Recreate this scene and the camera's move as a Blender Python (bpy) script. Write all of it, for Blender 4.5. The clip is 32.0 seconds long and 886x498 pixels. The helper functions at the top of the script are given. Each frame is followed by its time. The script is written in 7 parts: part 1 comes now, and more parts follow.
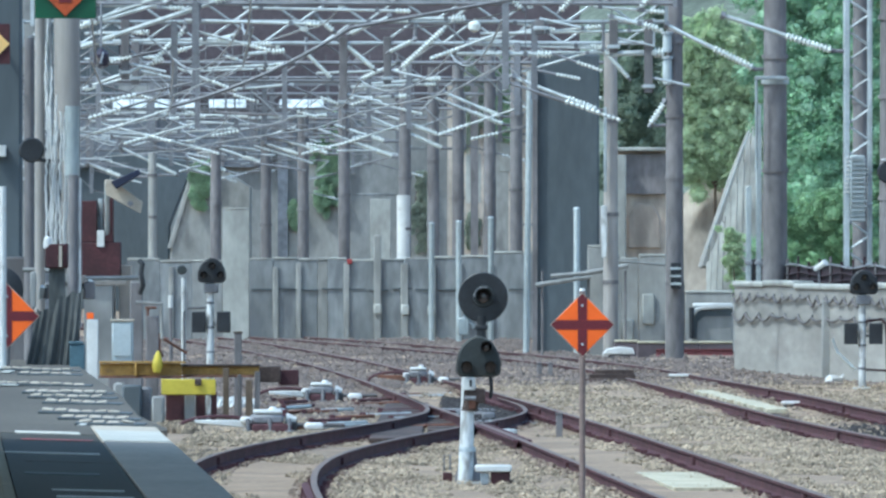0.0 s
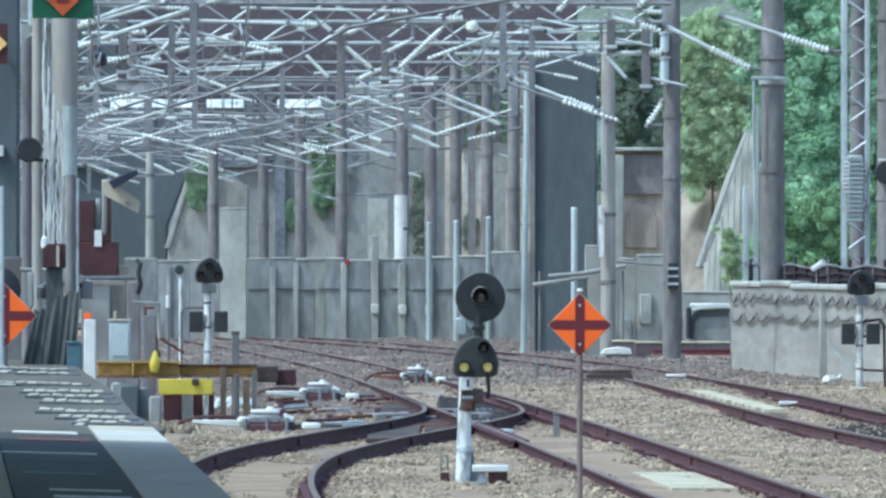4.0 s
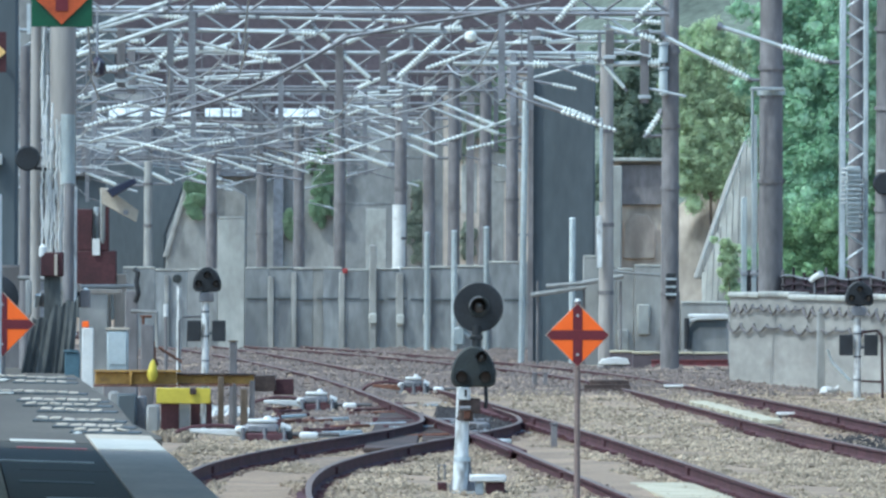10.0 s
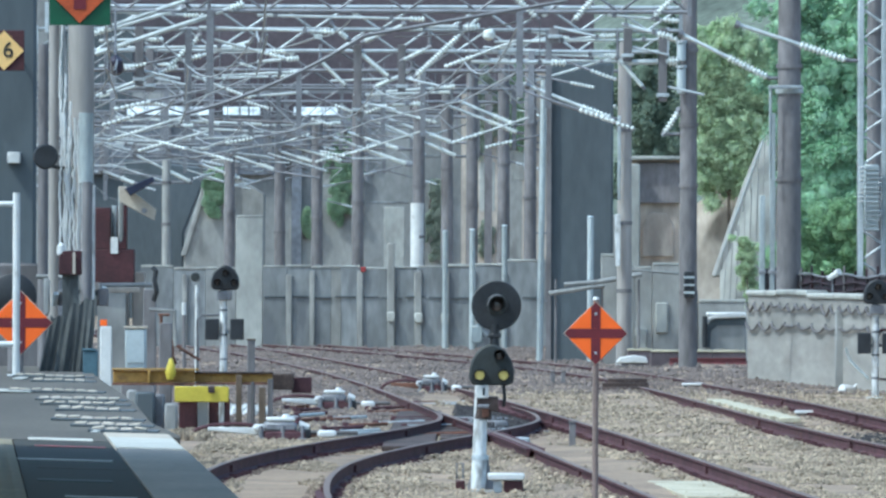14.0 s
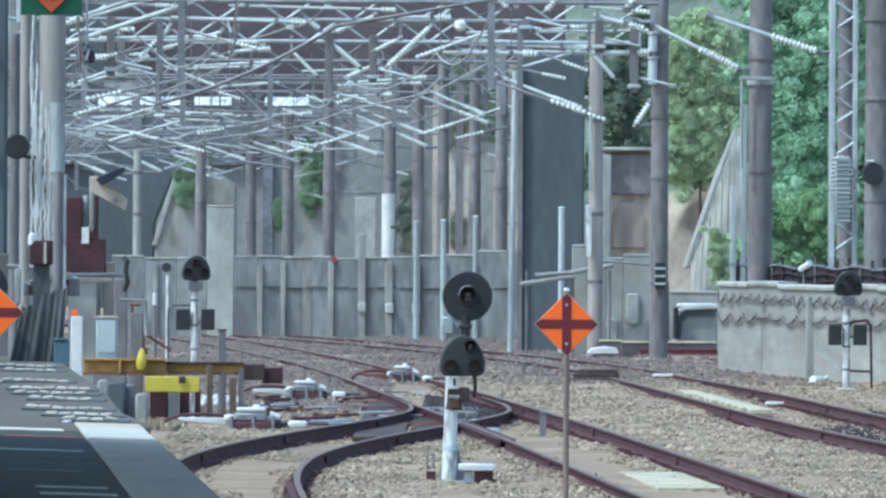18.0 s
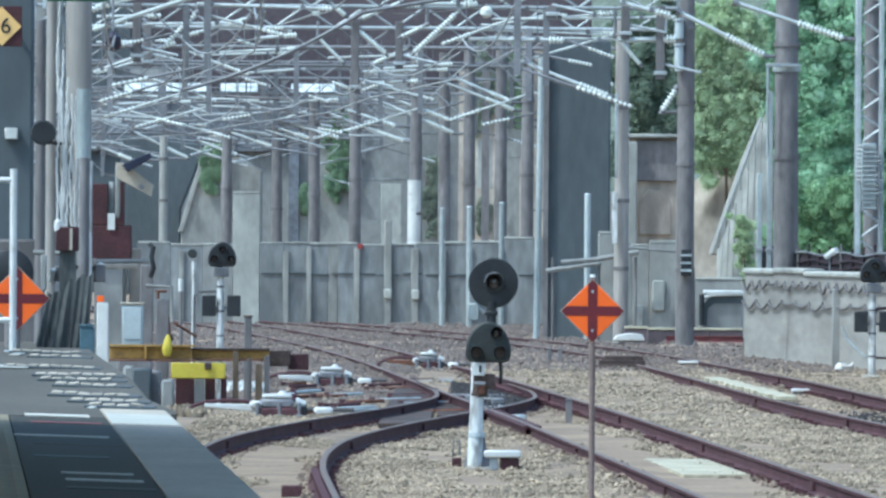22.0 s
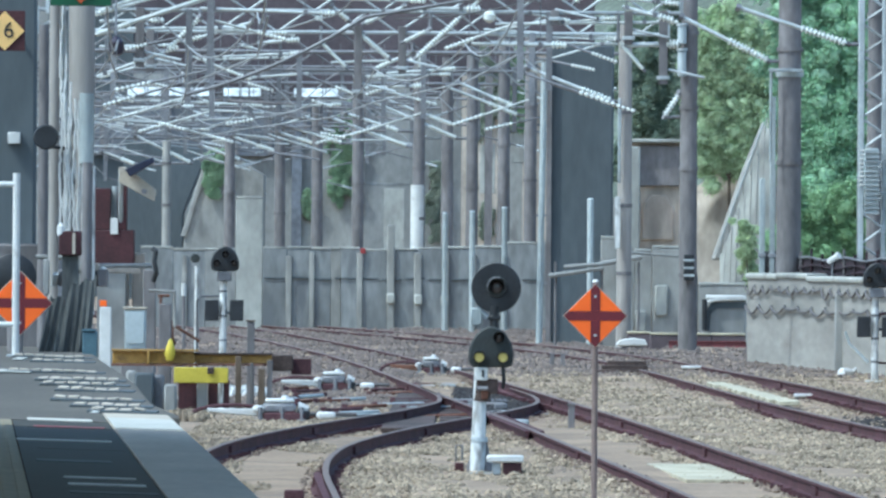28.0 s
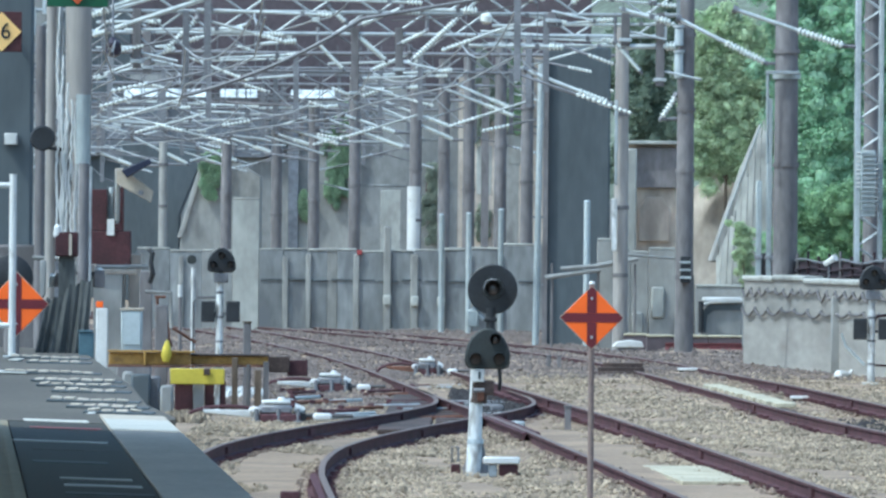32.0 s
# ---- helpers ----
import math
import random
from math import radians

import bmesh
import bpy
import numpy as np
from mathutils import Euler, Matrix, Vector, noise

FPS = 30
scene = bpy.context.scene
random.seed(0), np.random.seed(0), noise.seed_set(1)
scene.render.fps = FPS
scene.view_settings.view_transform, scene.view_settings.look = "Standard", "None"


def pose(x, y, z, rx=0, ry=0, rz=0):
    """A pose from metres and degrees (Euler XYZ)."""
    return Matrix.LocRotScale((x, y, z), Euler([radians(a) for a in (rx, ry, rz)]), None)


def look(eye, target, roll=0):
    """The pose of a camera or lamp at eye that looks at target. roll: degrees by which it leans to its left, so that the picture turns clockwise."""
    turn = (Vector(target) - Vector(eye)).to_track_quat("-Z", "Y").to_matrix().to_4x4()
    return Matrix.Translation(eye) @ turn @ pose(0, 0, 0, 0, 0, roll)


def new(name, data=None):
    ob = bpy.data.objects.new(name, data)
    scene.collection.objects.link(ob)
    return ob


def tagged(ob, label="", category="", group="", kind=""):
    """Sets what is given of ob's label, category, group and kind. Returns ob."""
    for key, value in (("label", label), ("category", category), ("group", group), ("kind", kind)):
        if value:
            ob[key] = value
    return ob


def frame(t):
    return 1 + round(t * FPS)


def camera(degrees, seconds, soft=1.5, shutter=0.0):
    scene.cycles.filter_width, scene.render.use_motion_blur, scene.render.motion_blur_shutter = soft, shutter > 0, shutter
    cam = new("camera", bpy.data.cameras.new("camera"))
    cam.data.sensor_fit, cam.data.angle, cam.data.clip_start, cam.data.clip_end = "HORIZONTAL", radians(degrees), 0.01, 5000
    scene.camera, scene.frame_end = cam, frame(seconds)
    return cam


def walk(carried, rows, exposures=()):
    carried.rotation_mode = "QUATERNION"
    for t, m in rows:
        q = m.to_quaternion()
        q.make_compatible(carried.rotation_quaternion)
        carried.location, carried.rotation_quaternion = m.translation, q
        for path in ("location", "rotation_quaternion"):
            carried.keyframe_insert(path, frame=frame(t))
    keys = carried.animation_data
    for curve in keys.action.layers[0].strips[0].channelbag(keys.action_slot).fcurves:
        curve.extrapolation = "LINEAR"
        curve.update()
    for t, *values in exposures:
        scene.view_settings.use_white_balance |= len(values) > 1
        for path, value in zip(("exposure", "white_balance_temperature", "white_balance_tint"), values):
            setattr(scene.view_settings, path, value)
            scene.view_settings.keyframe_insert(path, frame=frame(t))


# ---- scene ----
EYE = 2.56           # eye above the rail tops, z = 0


def aim(pan, tilt, roll):
    """Camera pose: degrees to the left of +y, above the horizon, and lean."""
    return pose(0, 0, EYE, 90 + tilt, 0, pan) @ pose(0, 0, 0, 0, 0, roll)


cam = camera(4.88, 32.0, soft=2.6)
walk(cam, [
    (0, aim(-0.0007, -0.0353, -0.013)),
    (0.5, aim(0.0181, -0.0181, -0.035)),
    (1, aim(0.0328, -0.0133, -0.036)),
    (1.5, aim(0.0529, -0.0218, 0.017)),
    (2, aim(0.0481, -0.0441, 0.030)),
    (2.5, aim(0.0559, -0.0378, 0.097)),
    (3, aim(0.0221, -0.0531, 0.065)),
    (3.5, aim(-0.0128, -0.0338, 0.003)),
    (5.5, aim(-0.0102, -0.0433, 0.116)),
    (6, aim(0.0074, -0.0427, 0.113)),
    (6.5, aim(0.0006, -0.0267, 0.080)),
    (7, aim(-0.0369, -0.0196, 0.049)),
    (7.5, aim(-0.0436, 0.0003, 0.108)),
    (8, aim(-0.0414, 0.0028, 0.039)),
    (8.5, aim(-0.0452, 0.0163, 0.071)),
    (9, aim(-0.0544, 0.0509, 0.025)),
    (9.5, aim(-0.0732, 0.0341, 0.070)),
    (10, aim(-0.0255, 0.0186, 0.200)),
    (10.5, aim(-0.0067, 0.0172, 0.117)),
    (11, aim(0.0135, 0.0133, 0.065)),
    (11.5, aim(0.0479, 0.0394, 0.118)),
    (12, aim(0.0387, 0.0514, 0.116)),
    (12.5, aim(0.0624, 0.0744, 0.151)),
    (13, aim(0.0402, 0.0157, 0.120)),
    (13.5, aim(0.0584, -0.0009, 0.142)),
    (14, aim(0.0743, 0.0091, 0.183)),
    (14.5, aim(0.0526, 0.0146, 0.208)),
    (16.5, aim(0.0314, 0.0469, 0.308)),
    (17, aim(0.0052, 0.0096, 0.283)),
    (17.5, aim(-0.0343, -0.0166, 0.303)),
    (18, aim(-0.0853, -0.0419, 0.300)),
    (18.5, aim(-0.1276, -0.0599, 0.249)),
    (19, aim(-0.1416, -0.0621, 0.294)),
    (19.5, aim(-0.1449, -0.0846, 0.278)),
    (20, aim(-0.0957, -0.1020, 0.255)),
    (20.5, aim(-0.0298, -0.1117, 0.284)),
    (21, aim(-0.0093, -0.1379, 0.332)),
    (21.5, aim(0.0125, -0.1469, 0.308)),
    (22, aim(0.0573, -0.1167, 0.356)),
    (22.5, aim(0.0942, -0.1114, 0.256)),
    (23, aim(0.0837, -0.1343, 0.292)),
    (23.5, aim(0.0739, -0.1165, 0.321)),
    (24, aim(0.0583, -0.1100, 0.322)),
    (24.5, aim(0.0469, -0.1220, 0.378)),
    (25, aim(0.0357, -0.1100, 0.323)),
    (25.5, aim(0.0433, -0.1002, 0.360)),
    (27.5, aim(0.0812, -0.0824, 0.335)),
    (28, aim(0.0731, -0.0905, 0.404)),
    (28.5, aim(0.0809, -0.0637, 0.404)),
    (29, aim(0.0769, -0.0498, 0.411)),
    (29.5, aim(0.0775, -0.0702, 0.459)),
    (30, aim(0.0764, -0.1136, 0.486)),
    (30.5, aim(0.0687, -0.1069, 0.563)),
    (31, aim(0.0898, -0.1121, 0.547)),
    (31.5, aim(0.0732, -0.1191, 0.583)),
    (32, aim(0.0541, -0.0814, 0.491)),
], exposures=[(0, 0.5, 5250, -6), (32, 0.5, 5250, -6)])

# ---- light ----
world = bpy.data.worlds.new("sky")
scene.world = world
world.use_nodes = True
wn = world.node_tree
sky = wn.nodes.new("ShaderNodeTexSky")
sky.sky_type, sky.sun_disc = "NISHITA", False
SUN_TO = Vector((-0.50, -0.26, 0.83)).normalized()
sky.sun_elevation = math.asin(SUN_TO.z)
sky.sun_rotation = math.atan2(SUN_TO.x, SUN_TO.y)
sky.air_density, sky.dust_density = 1.2, 3.0
wn.links.new(sky.outputs[0], wn.nodes["Background"].inputs[0])
wn.nodes["Background"].inputs[1].default_value = 0.18
sun = new("sun", bpy.data.lights.new("sun", "SUN"))
sun.data.energy, sun.data.angle, sun.data.color = 2.05, radians(2), (1, 0.95, 0.87)
sun.matrix_world = look(SUN_TO * 100, (0, 0, 0))


# ---- materials ----
def mat(name, color, rough=0.7, metal=0.0, var=0.25, scale=3.0, fine=40.0, bump=0.2, stretch=(1, 1, 1), stain=None, stain_at=0.55,
        tint=0.0, glow=0.0, coat=0.0, spec=0.4):
    """A surface with coarse and fine variation, optional stains and a change from piece to piece."""
    m = bpy.data.materials.new(name)
    m.use_nodes = True
    nt, n = m.node_tree, m.node_tree.nodes
    b = n["Principled BSDF"]
    b.inputs["Metallic"].default_value = metal
    b.inputs["Coat Weight"].default_value = coat
    b.inputs["Specular IOR Level"].default_value = spec
    geo = n.new("ShaderNodeTexCoord")
    mp = n.new("ShaderNodeMapping")
    mp.inputs["Scale"].default_value = stretch
    nt.links.new(geo.outputs["Object"], mp.inputs[0])
    big, small = n.new("ShaderNodeTexNoise"), n.new("ShaderNodeTexNoise")
    for node, s, d in ((big, scale, 5), (small, fine, 3)):
        node.inputs["Scale"].default_value, node.inputs["Detail"].default_value = s, d
        nt.links.new(mp.outputs[0], node.inputs["Vector"])
    ramp = n.new("ShaderNodeValToRGB")
    lo = [max(0, c * (1 - var)) for c in color]
    hi = [min(1, c * (1 + var)) for c in color]
    ramp.color_ramp.elements[0].position, ramp.color_ramp.elements[1].position = 0.3, 0.7
    ramp.color_ramp.elements[0].color, ramp.color_ramp.elements[1].color = (*lo, 1), (*hi, 1)
    nt.links.new(big.outputs[0], ramp.inputs[0])
    mix = n.new("ShaderNodeMix")
    mix.data_type, mix.blend_type = "RGBA", "OVERLAY"
    mix.inputs["Factor"].default_value = min(0.9, var * 1.6)
    nt.links.new(ramp.outputs[0], mix.inputs["A"])
    nt.links.new(small.outputs[0], mix.inputs["B"])
    out = mix.outputs["Result"]
    if stain:
        sn = n.new("ShaderNodeTexNoise")
        sn.inputs["Scale"].default_value, sn.inputs["Detail"].default_value = scale * 1.7, 6
        nt.links.new(mp.outputs[0], sn.inputs["Vector"])
        sr = n.new("ShaderNodeValToRGB")
        sr.color_ramp.elements[0].position, sr.color_ramp.elements[1].position = stain_at, stain_at + 0.15
        nt.links.new(sn.outputs[0], sr.inputs[0])
        sm = n.new("ShaderNodeMix")
        sm.data_type = "RGBA"
        nt.links.new(sr.outputs[0], sm.inputs["Factor"])
        nt.links.new(out, sm.inputs["A"])
        sm.inputs["B"].default_value = (*stain, 1)
        out = sm.outputs["Result"]
    if tint:
        info, hs = n.new("ShaderNodeObjectInfo"), n.new("ShaderNodeHueSaturation")
        mr = n.new("ShaderNodeMapRange")
        mr.inputs["To Min"].default_value, mr.inputs["To Max"].default_value = 1 - tint, 1 + tint
        nt.links.new(info.outputs["Random"], mr.inputs[0])
        nt.links.new(mr.outputs[0], hs.inputs["Value"])
        nt.links.new(out, hs.inputs["Color"])
        out = hs.outputs[0]
    nt.links.new(out, b.inputs["Base Color"])
    rr = n.new("ShaderNodeMapRange")
    rr.inputs["To Min"].default_value, rr.inputs["To Max"].default_value = max(0.05, rough - 0.12), min(1, rough + 0.12)
    nt.links.new(big.outputs[0], rr.inputs[0])
    nt.links.new(rr.outputs[0], b.inputs["Roughness"])
    if bump:
        bp = n.new("ShaderNodeBump")
        bp.inputs["Strength"].default_value, bp.inputs["Distance"].default_value = bump, 0.02
        nt.links.new(small.outputs[0], bp.inputs["Height"])
        nt.links.new(bp.outputs[0], b.inputs["Normal"])
    if glow:
        b.inputs["Emission Color"].default_value = (*color, 1)
        b.inputs["Emission Strength"].default_value = glow
    return m


def island_tint(m, amount):
    """Let each loose piece of a joined mesh differ in brightness."""
    nt, n = m.node_tree, m.node_tree.nodes
    b = n["Principled BSDF"]
    src = b.inputs["Base Color"].links[0].from_socket
    g, hs, mr = n.new("ShaderNodeNewGeometry"), n.new("ShaderNodeHueSaturation"), n.new("ShaderNodeMapRange")
    mr.inputs["To Min"].default_value, mr.inputs["To Max"].default_value = 1 - amount, 1 + amount
    nt.links.new(g.outputs["Random Per Island"], mr.inputs[0])
    nt.links.new(mr.outputs[0], hs.inputs["Value"])
    nt.links.new(src, hs.inputs["Color"])
    nt.links.new(hs.outputs[0], b.inputs["Base Color"])
    return m


def leafy(m, share=0.45):
    """Let light pass through the leaves."""
    nt, n = m.node_tree, m.node_tree.nodes
    b = n["Principled BSDF"]
    tr, mix = n.new("ShaderNodeBsdfTranslucent"), n.new("ShaderNodeMixShader")
    nt.links.new(b.inputs["Base Color"].links[0].from_socket, tr.inputs[0])
    mix.inputs[0].default_value = share
    nt.links.new(b.outputs[0], mix.inputs[1])
    nt.links.new(tr.outputs[0], mix.inputs[2])
    nt.links.new(mix.outputs[0], n["Material Output"].inputs[0])
    return m


M_BED = mat("ballast_bed", (0.26, 0.195, 0.14), 0.95, var=0.3, scale=0.5, fine=14, bump=0.8, stain=(0.16, 0.13, 0.11), stain_at=0.62)
M_STONE = island_tint(mat("ballast_stone", (0.282, 0.228, 0.166), 0.9, var=0.42, scale=0.8, fine=60, bump=0.3, stain=(0.18, 0.14, 0.108), stain_at=0.57), 0.38)
M_FINE = island_tint(mat("fine_ballast", (0.160, 0.130, 0.118), 0.9, var=0.25, scale=0.6, fine=30, bump=0.2), 0.16)
M_DARKSTONE = island_tint(mat("oily_stone", (0.040, 0.036, 0.038), 0.9, var=0.25, scale=2, fine=60, bump=0.3), 0.5)
M_RAIL = mat("rusty_rail", (0.088, 0.047, 0.054), 0.75, var=0.3, scale=1.5, fine=30, bump=0.3, stain=(0.11, 0.06, 0.05), stain_at=0.58, spec=0.08)
M_HEAD = mat("worn_rail_head", (0.155, 0.118, 0.106), 0.7, 0.1, var=0.15, scale=1, fine=20, bump=0.05)
M_SLEEPER = mat("sleeper_concrete", (0.24, 0.185, 0.14), 0.92, var=0.25, scale=2, fine=25, bump=0.4, tint=0.15)
M_CONC = mat("stained_concrete", (0.255, 0.255, 0.25), 0.9, var=0.2, scale=0.55, fine=5, bump=0.15, stretch=(1, 1, 0.5), stain=(0.17, 0.17, 0.17), stain_at=0.55, tint=0.08)
M_CONC_LIGHT = mat("pale_concrete", (0.37, 0.37, 0.345), 0.9, var=0.2, scale=0.8, fine=5, bump=0.15, stretch=(1, 1, 0.5), stain=(0.26, 0.25, 0.235), stain_at=0.54, tint=0.10)
M_CONC_MID = mat("streaked_concrete", (0.30, 0.295, 0.28), 0.9, var=0.2, scale=0.8, fine=5, bump=0.15, stretch=(1, 1, 0.5), stain=(0.2, 0.195, 0.19), stain_at=0.55, tint=0.10)
M_CONC_WALL = mat("grimy_concrete", (0.215, 0.222, 0.226), 0.9, var=0.34, scale=1.1, fine=4, bump=0.15, stretch=(1, 1, 0.35), stain=(0.15, 0.155, 0.165), stain_at=0.52, tint=0.10)
M_WALL = mat("wall_concrete", (0.275, 0.262, 0.245), 0.9, var=0.22, scale=0.9, fine=6, bump=0.2, stretch=(1, 0.1, 0.8), stain=(0.215, 0.195, 0.18), stain_at=0.55, tint=0.06)
M_CONC_DARK = mat("dark_concrete", (0.086, 0.099, 0.110), 0.85, var=0.15, scale=0.6, fine=6, bump=0.15, stretch=(1, 1, 0.3), tint=0.06)
M_CONC_BEIGE = mat("beige_concrete", (0.45, 0.39, 0.33), 0.92, var=0.25, scale=0.7, fine=5, bump=0.2, stretch=(1, 1, 0.5), stain=(0.31, 0.265, 0.225), stain_at=0.53, tint=0.10)
M_COLUMN = mat("weathered_mast", (0.175, 0.164, 0.168), 0.8, 0.1, var=0.25, scale=1.0, fine=8, bump=0.15, stretch=(1, 1, 0.35), stain=(0.11, 0.10, 0.10), stain_at=0.55, tint=0.16)
M_COLUMN_PALE = mat("galvanised_post", (0.395, 0.43, 0.44), 0.55, 0.35, var=0.2, scale=1.5, fine=20, bump=0.1, stretch=(1, 1, 0.3), tint=0.15)
M_POLE = mat("pale_grey_pole", (0.36, 0.335, 0.315), 0.75, var=0.2, scale=1.2, fine=12, bump=0.1, stretch=(1, 1, 0.15), stain=(0.24, 0.215, 0.205), stain_at=0.54)
M_STEEL = mat("galvanised_steel", (0.39, 0.42, 0.44), 0.55, 0.25, var=0.2, scale=2, fine=25, bump=0.1, tint=0.25)
M_STEEL_DARK = mat("dull_steel", (0.2, 0.2, 0.215), 0.6, 0.4, var=0.25, scale=2, fine=25, bump=0.1, tint=0.3)
M_ARM = mat("pale_zinc_tube", (0.52, 0.55, 0.545), 0.5, 0.2, var=0.2, scale=3, fine=25, bump=0.1, tint=0.15)
M_WIRE = mat("bare_wire", (0.30, 0.31, 0.32), 0.6, 0.2, var=0.15, scale=2, fine=25, bump=0, tint=0.2)
M_WIRE_DARK = mat("dark_wire", (0.075, 0.07, 0.07), 0.6, 0.2, var=0.2, scale=2, fine=25, bump=0)
M_INSUL = mat("glazed_insulator", (0.67, 0.70, 0.67), 0.22, var=0.1, scale=4, fine=30, bump=0, coat=0.5)
M_BLACK = mat("black_paint", (0.022, 0.023, 0.027), 0.5, var=0.3, scale=4, fine=30, bump=0.1)
M_BLACK_GREEN = mat("weathered_black", (0.034, 0.038, 0.038), 0.6, var=0.3, scale=4, fine=30, bump=0.1)
M_LENS = mat("dark_lens", (0.06, 0.05, 0.05), 0.12, var=0.2, scale=6, fine=30, bump=0, coat=1)
M_LAMP = mat("yellow_lamp", (0.62, 0.54, 0.2), 0.3, var=0.1, scale=8, fine=30, bump=0, glow=0.26)
M_UNLIT_LAMP = mat("unlit_lamp_brown", (0.085, 0.066, 0.058), 0.6, var=0.2, scale=8, fine=30, bump=0)
M_WHITE = mat("chipped_white_paint", (0.60, 0.60, 0.59), 0.55, var=0.12, scale=3, fine=25, bump=0.1, stain=(0.42, 0.4, 0.38), stain_at=0.6)
M_WHITE_POST = mat("flaking_white_post", (0.60, 0.61, 0.61), 0.55, var=0.25, scale=5, fine=18, bump=0.3, stretch=(1, 1, 0.4), stain=(0.30, 0.29, 0.28), stain_at=0.50)
M_WHITE_BLUE = mat("pale_blue_paint", (0.45, 0.50, 0.52), 0.5, var=0.08, scale=2, fine=20, bump=0.05)
M_MAROON = mat("maroon_paint", (0.055, 0.019, 0.023), 0.65, var=0.3, scale=2.5, fine=25, bump=0.1)
M_RED = mat("faded_red_paint", (0.30, 0.05, 0.05), 0.6, var=0.25, scale=3, fine=25, bump=0.1)
M_ORANGE = mat("orange_sheeting", (0.85, 0.135, 0.010), 0.55, var=0.06, scale=4, fine=60, bump=0.03)
# darker copy of the orange, with the route board's shade in its colour
M_ORANGE_SHADED = mat("shaded_orange", (0.40, 0.075, 0.02), 0.6, var=0.2, scale=4, fine=40, bump=0.03)
M_SIGNBAR = mat("dark_red_band", (0.12, 0.014, 0.022), 0.6, var=0.15, scale=5, fine=40, bump=0.03)
M_ROOFING = mat("white_sheet_metal", (0.60, 0.64, 0.65), 0.5, var=0.3, scale=2.5, fine=9, bump=0.3, stain=(0.3, 0.32, 0.34), stain_at=0.5)
M_YELLOW = mat("bright_yellow_paint", (0.52, 0.42, 0.05), 0.55, var=0.12, scale=3, fine=20, bump=0.1)
M_OCHRE = mat("weathered_yellow_paint", (0.34, 0.205, 0.055), 0.65, var=0.3, scale=2.5, fine=18, bump=0.2, stain=(0.14, 0.085, 0.05), stain_at=0.6)
M_AMBER = mat("amber_sign_face", (0.80, 0.52, 0.20), 0.55, var=0.05, scale=4, fine=40, bump=0.02)
M_GREEN_PANEL = mat("dark_green_panel", (0.012, 0.075, 0.035), 0.5, var=0.15, scale=4, fine=40, bump=0.02)
M_PANEL = mat("weathered_panel", (0.27, 0.245, 0.245), 0.85, var=0.25, scale=1.2, fine=10, bump=0.15, stretch=(1, 1, 0.4))
M_REDRAIL = mat("red_oxide_steel", (0.14, 0.045, 0.05), 0.75, var=0.3, scale=4, fine=30, bump=0.2)
M_RUST = mat("rusty_steel", (0.16, 0.075, 0.05), 0.85, var=0.35, scale=4, fine=30, bump=0.3)
M_ASPHALT = mat("platform_asphalt", (0.060, 0.056, 0.049), 0.75, var=0.18, scale=1.2, fine=25, bump=0.2, stretch=(1, 0.3, 1), spec=0.15)
M_COPING = mat("platform_coping", (0.45, 0.40, 0.335), 0.85, var=0.12, scale=1.2, fine=20, bump=0.15, stretch=(1, 0.3, 1), spec=0.1)
M_SLAB = mat("platform_slab", (0.110, 0.101, 0.090), 0.85, var=0.15, scale=0.8, fine=20, bump=0.15, stretch=(1, 0.2, 1), spec=0.1)
M_TACTILE = mat("tactile_paving", (0.25, 0.215, 0.145), 0.8, var=0.15, scale=2, fine=30, bump=0.3)
M_PLASTER = mat("sandy_plaster", (0.56, 0.47, 0.385), 0.92, var=0.25, scale=0.9, fine=5, bump=0.2, stretch=(1, 1, 0.5), stain=(0.40, 0.33, 0.27), stain_at=0.54)
M_NET = mat("dark_grey_netting", (0.095, 0.10, 0.10), 0.85, var=0.35, scale=3, fine=30, bump=0.4, stretch=(1, 1, 0.2))
M_TEAL = mat("blue_grey_paint", (0.08, 0.135, 0.17), 0.6, var=0.15, scale=3, fine=25, bump=0.05)
M_ROOF = mat("canopy_sheet", (0.4, 0.4, 0.4), 0.6, 0.2, var=0.1, scale=1, fine=10, bump=0.1)
M_HILL = mat("far_hillside", (0.13, 0.15, 0.12), 0.95, var=0.45, scale=0.25, fine=2.5, bump=0.6)
M_SLATE = mat("slate_blue_shade", (0.15, 0.16, 0.185), 0.85, var=0.35, scale=0.6, fine=4, bump=0.2)
M_DARK_BROWN = mat("rough_dark_brown", (0.062, 0.043, 0.038), 0.8, var=0.4, scale=3, fine=20, bump=0.4, tint=0.3)
M_BROWN = mat("brown_cladding", (0.104, 0.083, 0.092), 0.85, var=0.25, scale=0.3, fine=4, bump=0.2)
INNER = {}


def foliage(name, color):
    """A leaf material and the solid one for the inside of the crown."""
    INNER[name] = mat("inner_" + name, color, 0.8, var=0.25, scale=1.2, fine=9, bump=0.5)
    return leafy(island_tint(mat(name, color, 0.65, var=0.22, scale=0.45, fine=3, bump=0), 0.25), 0.58)


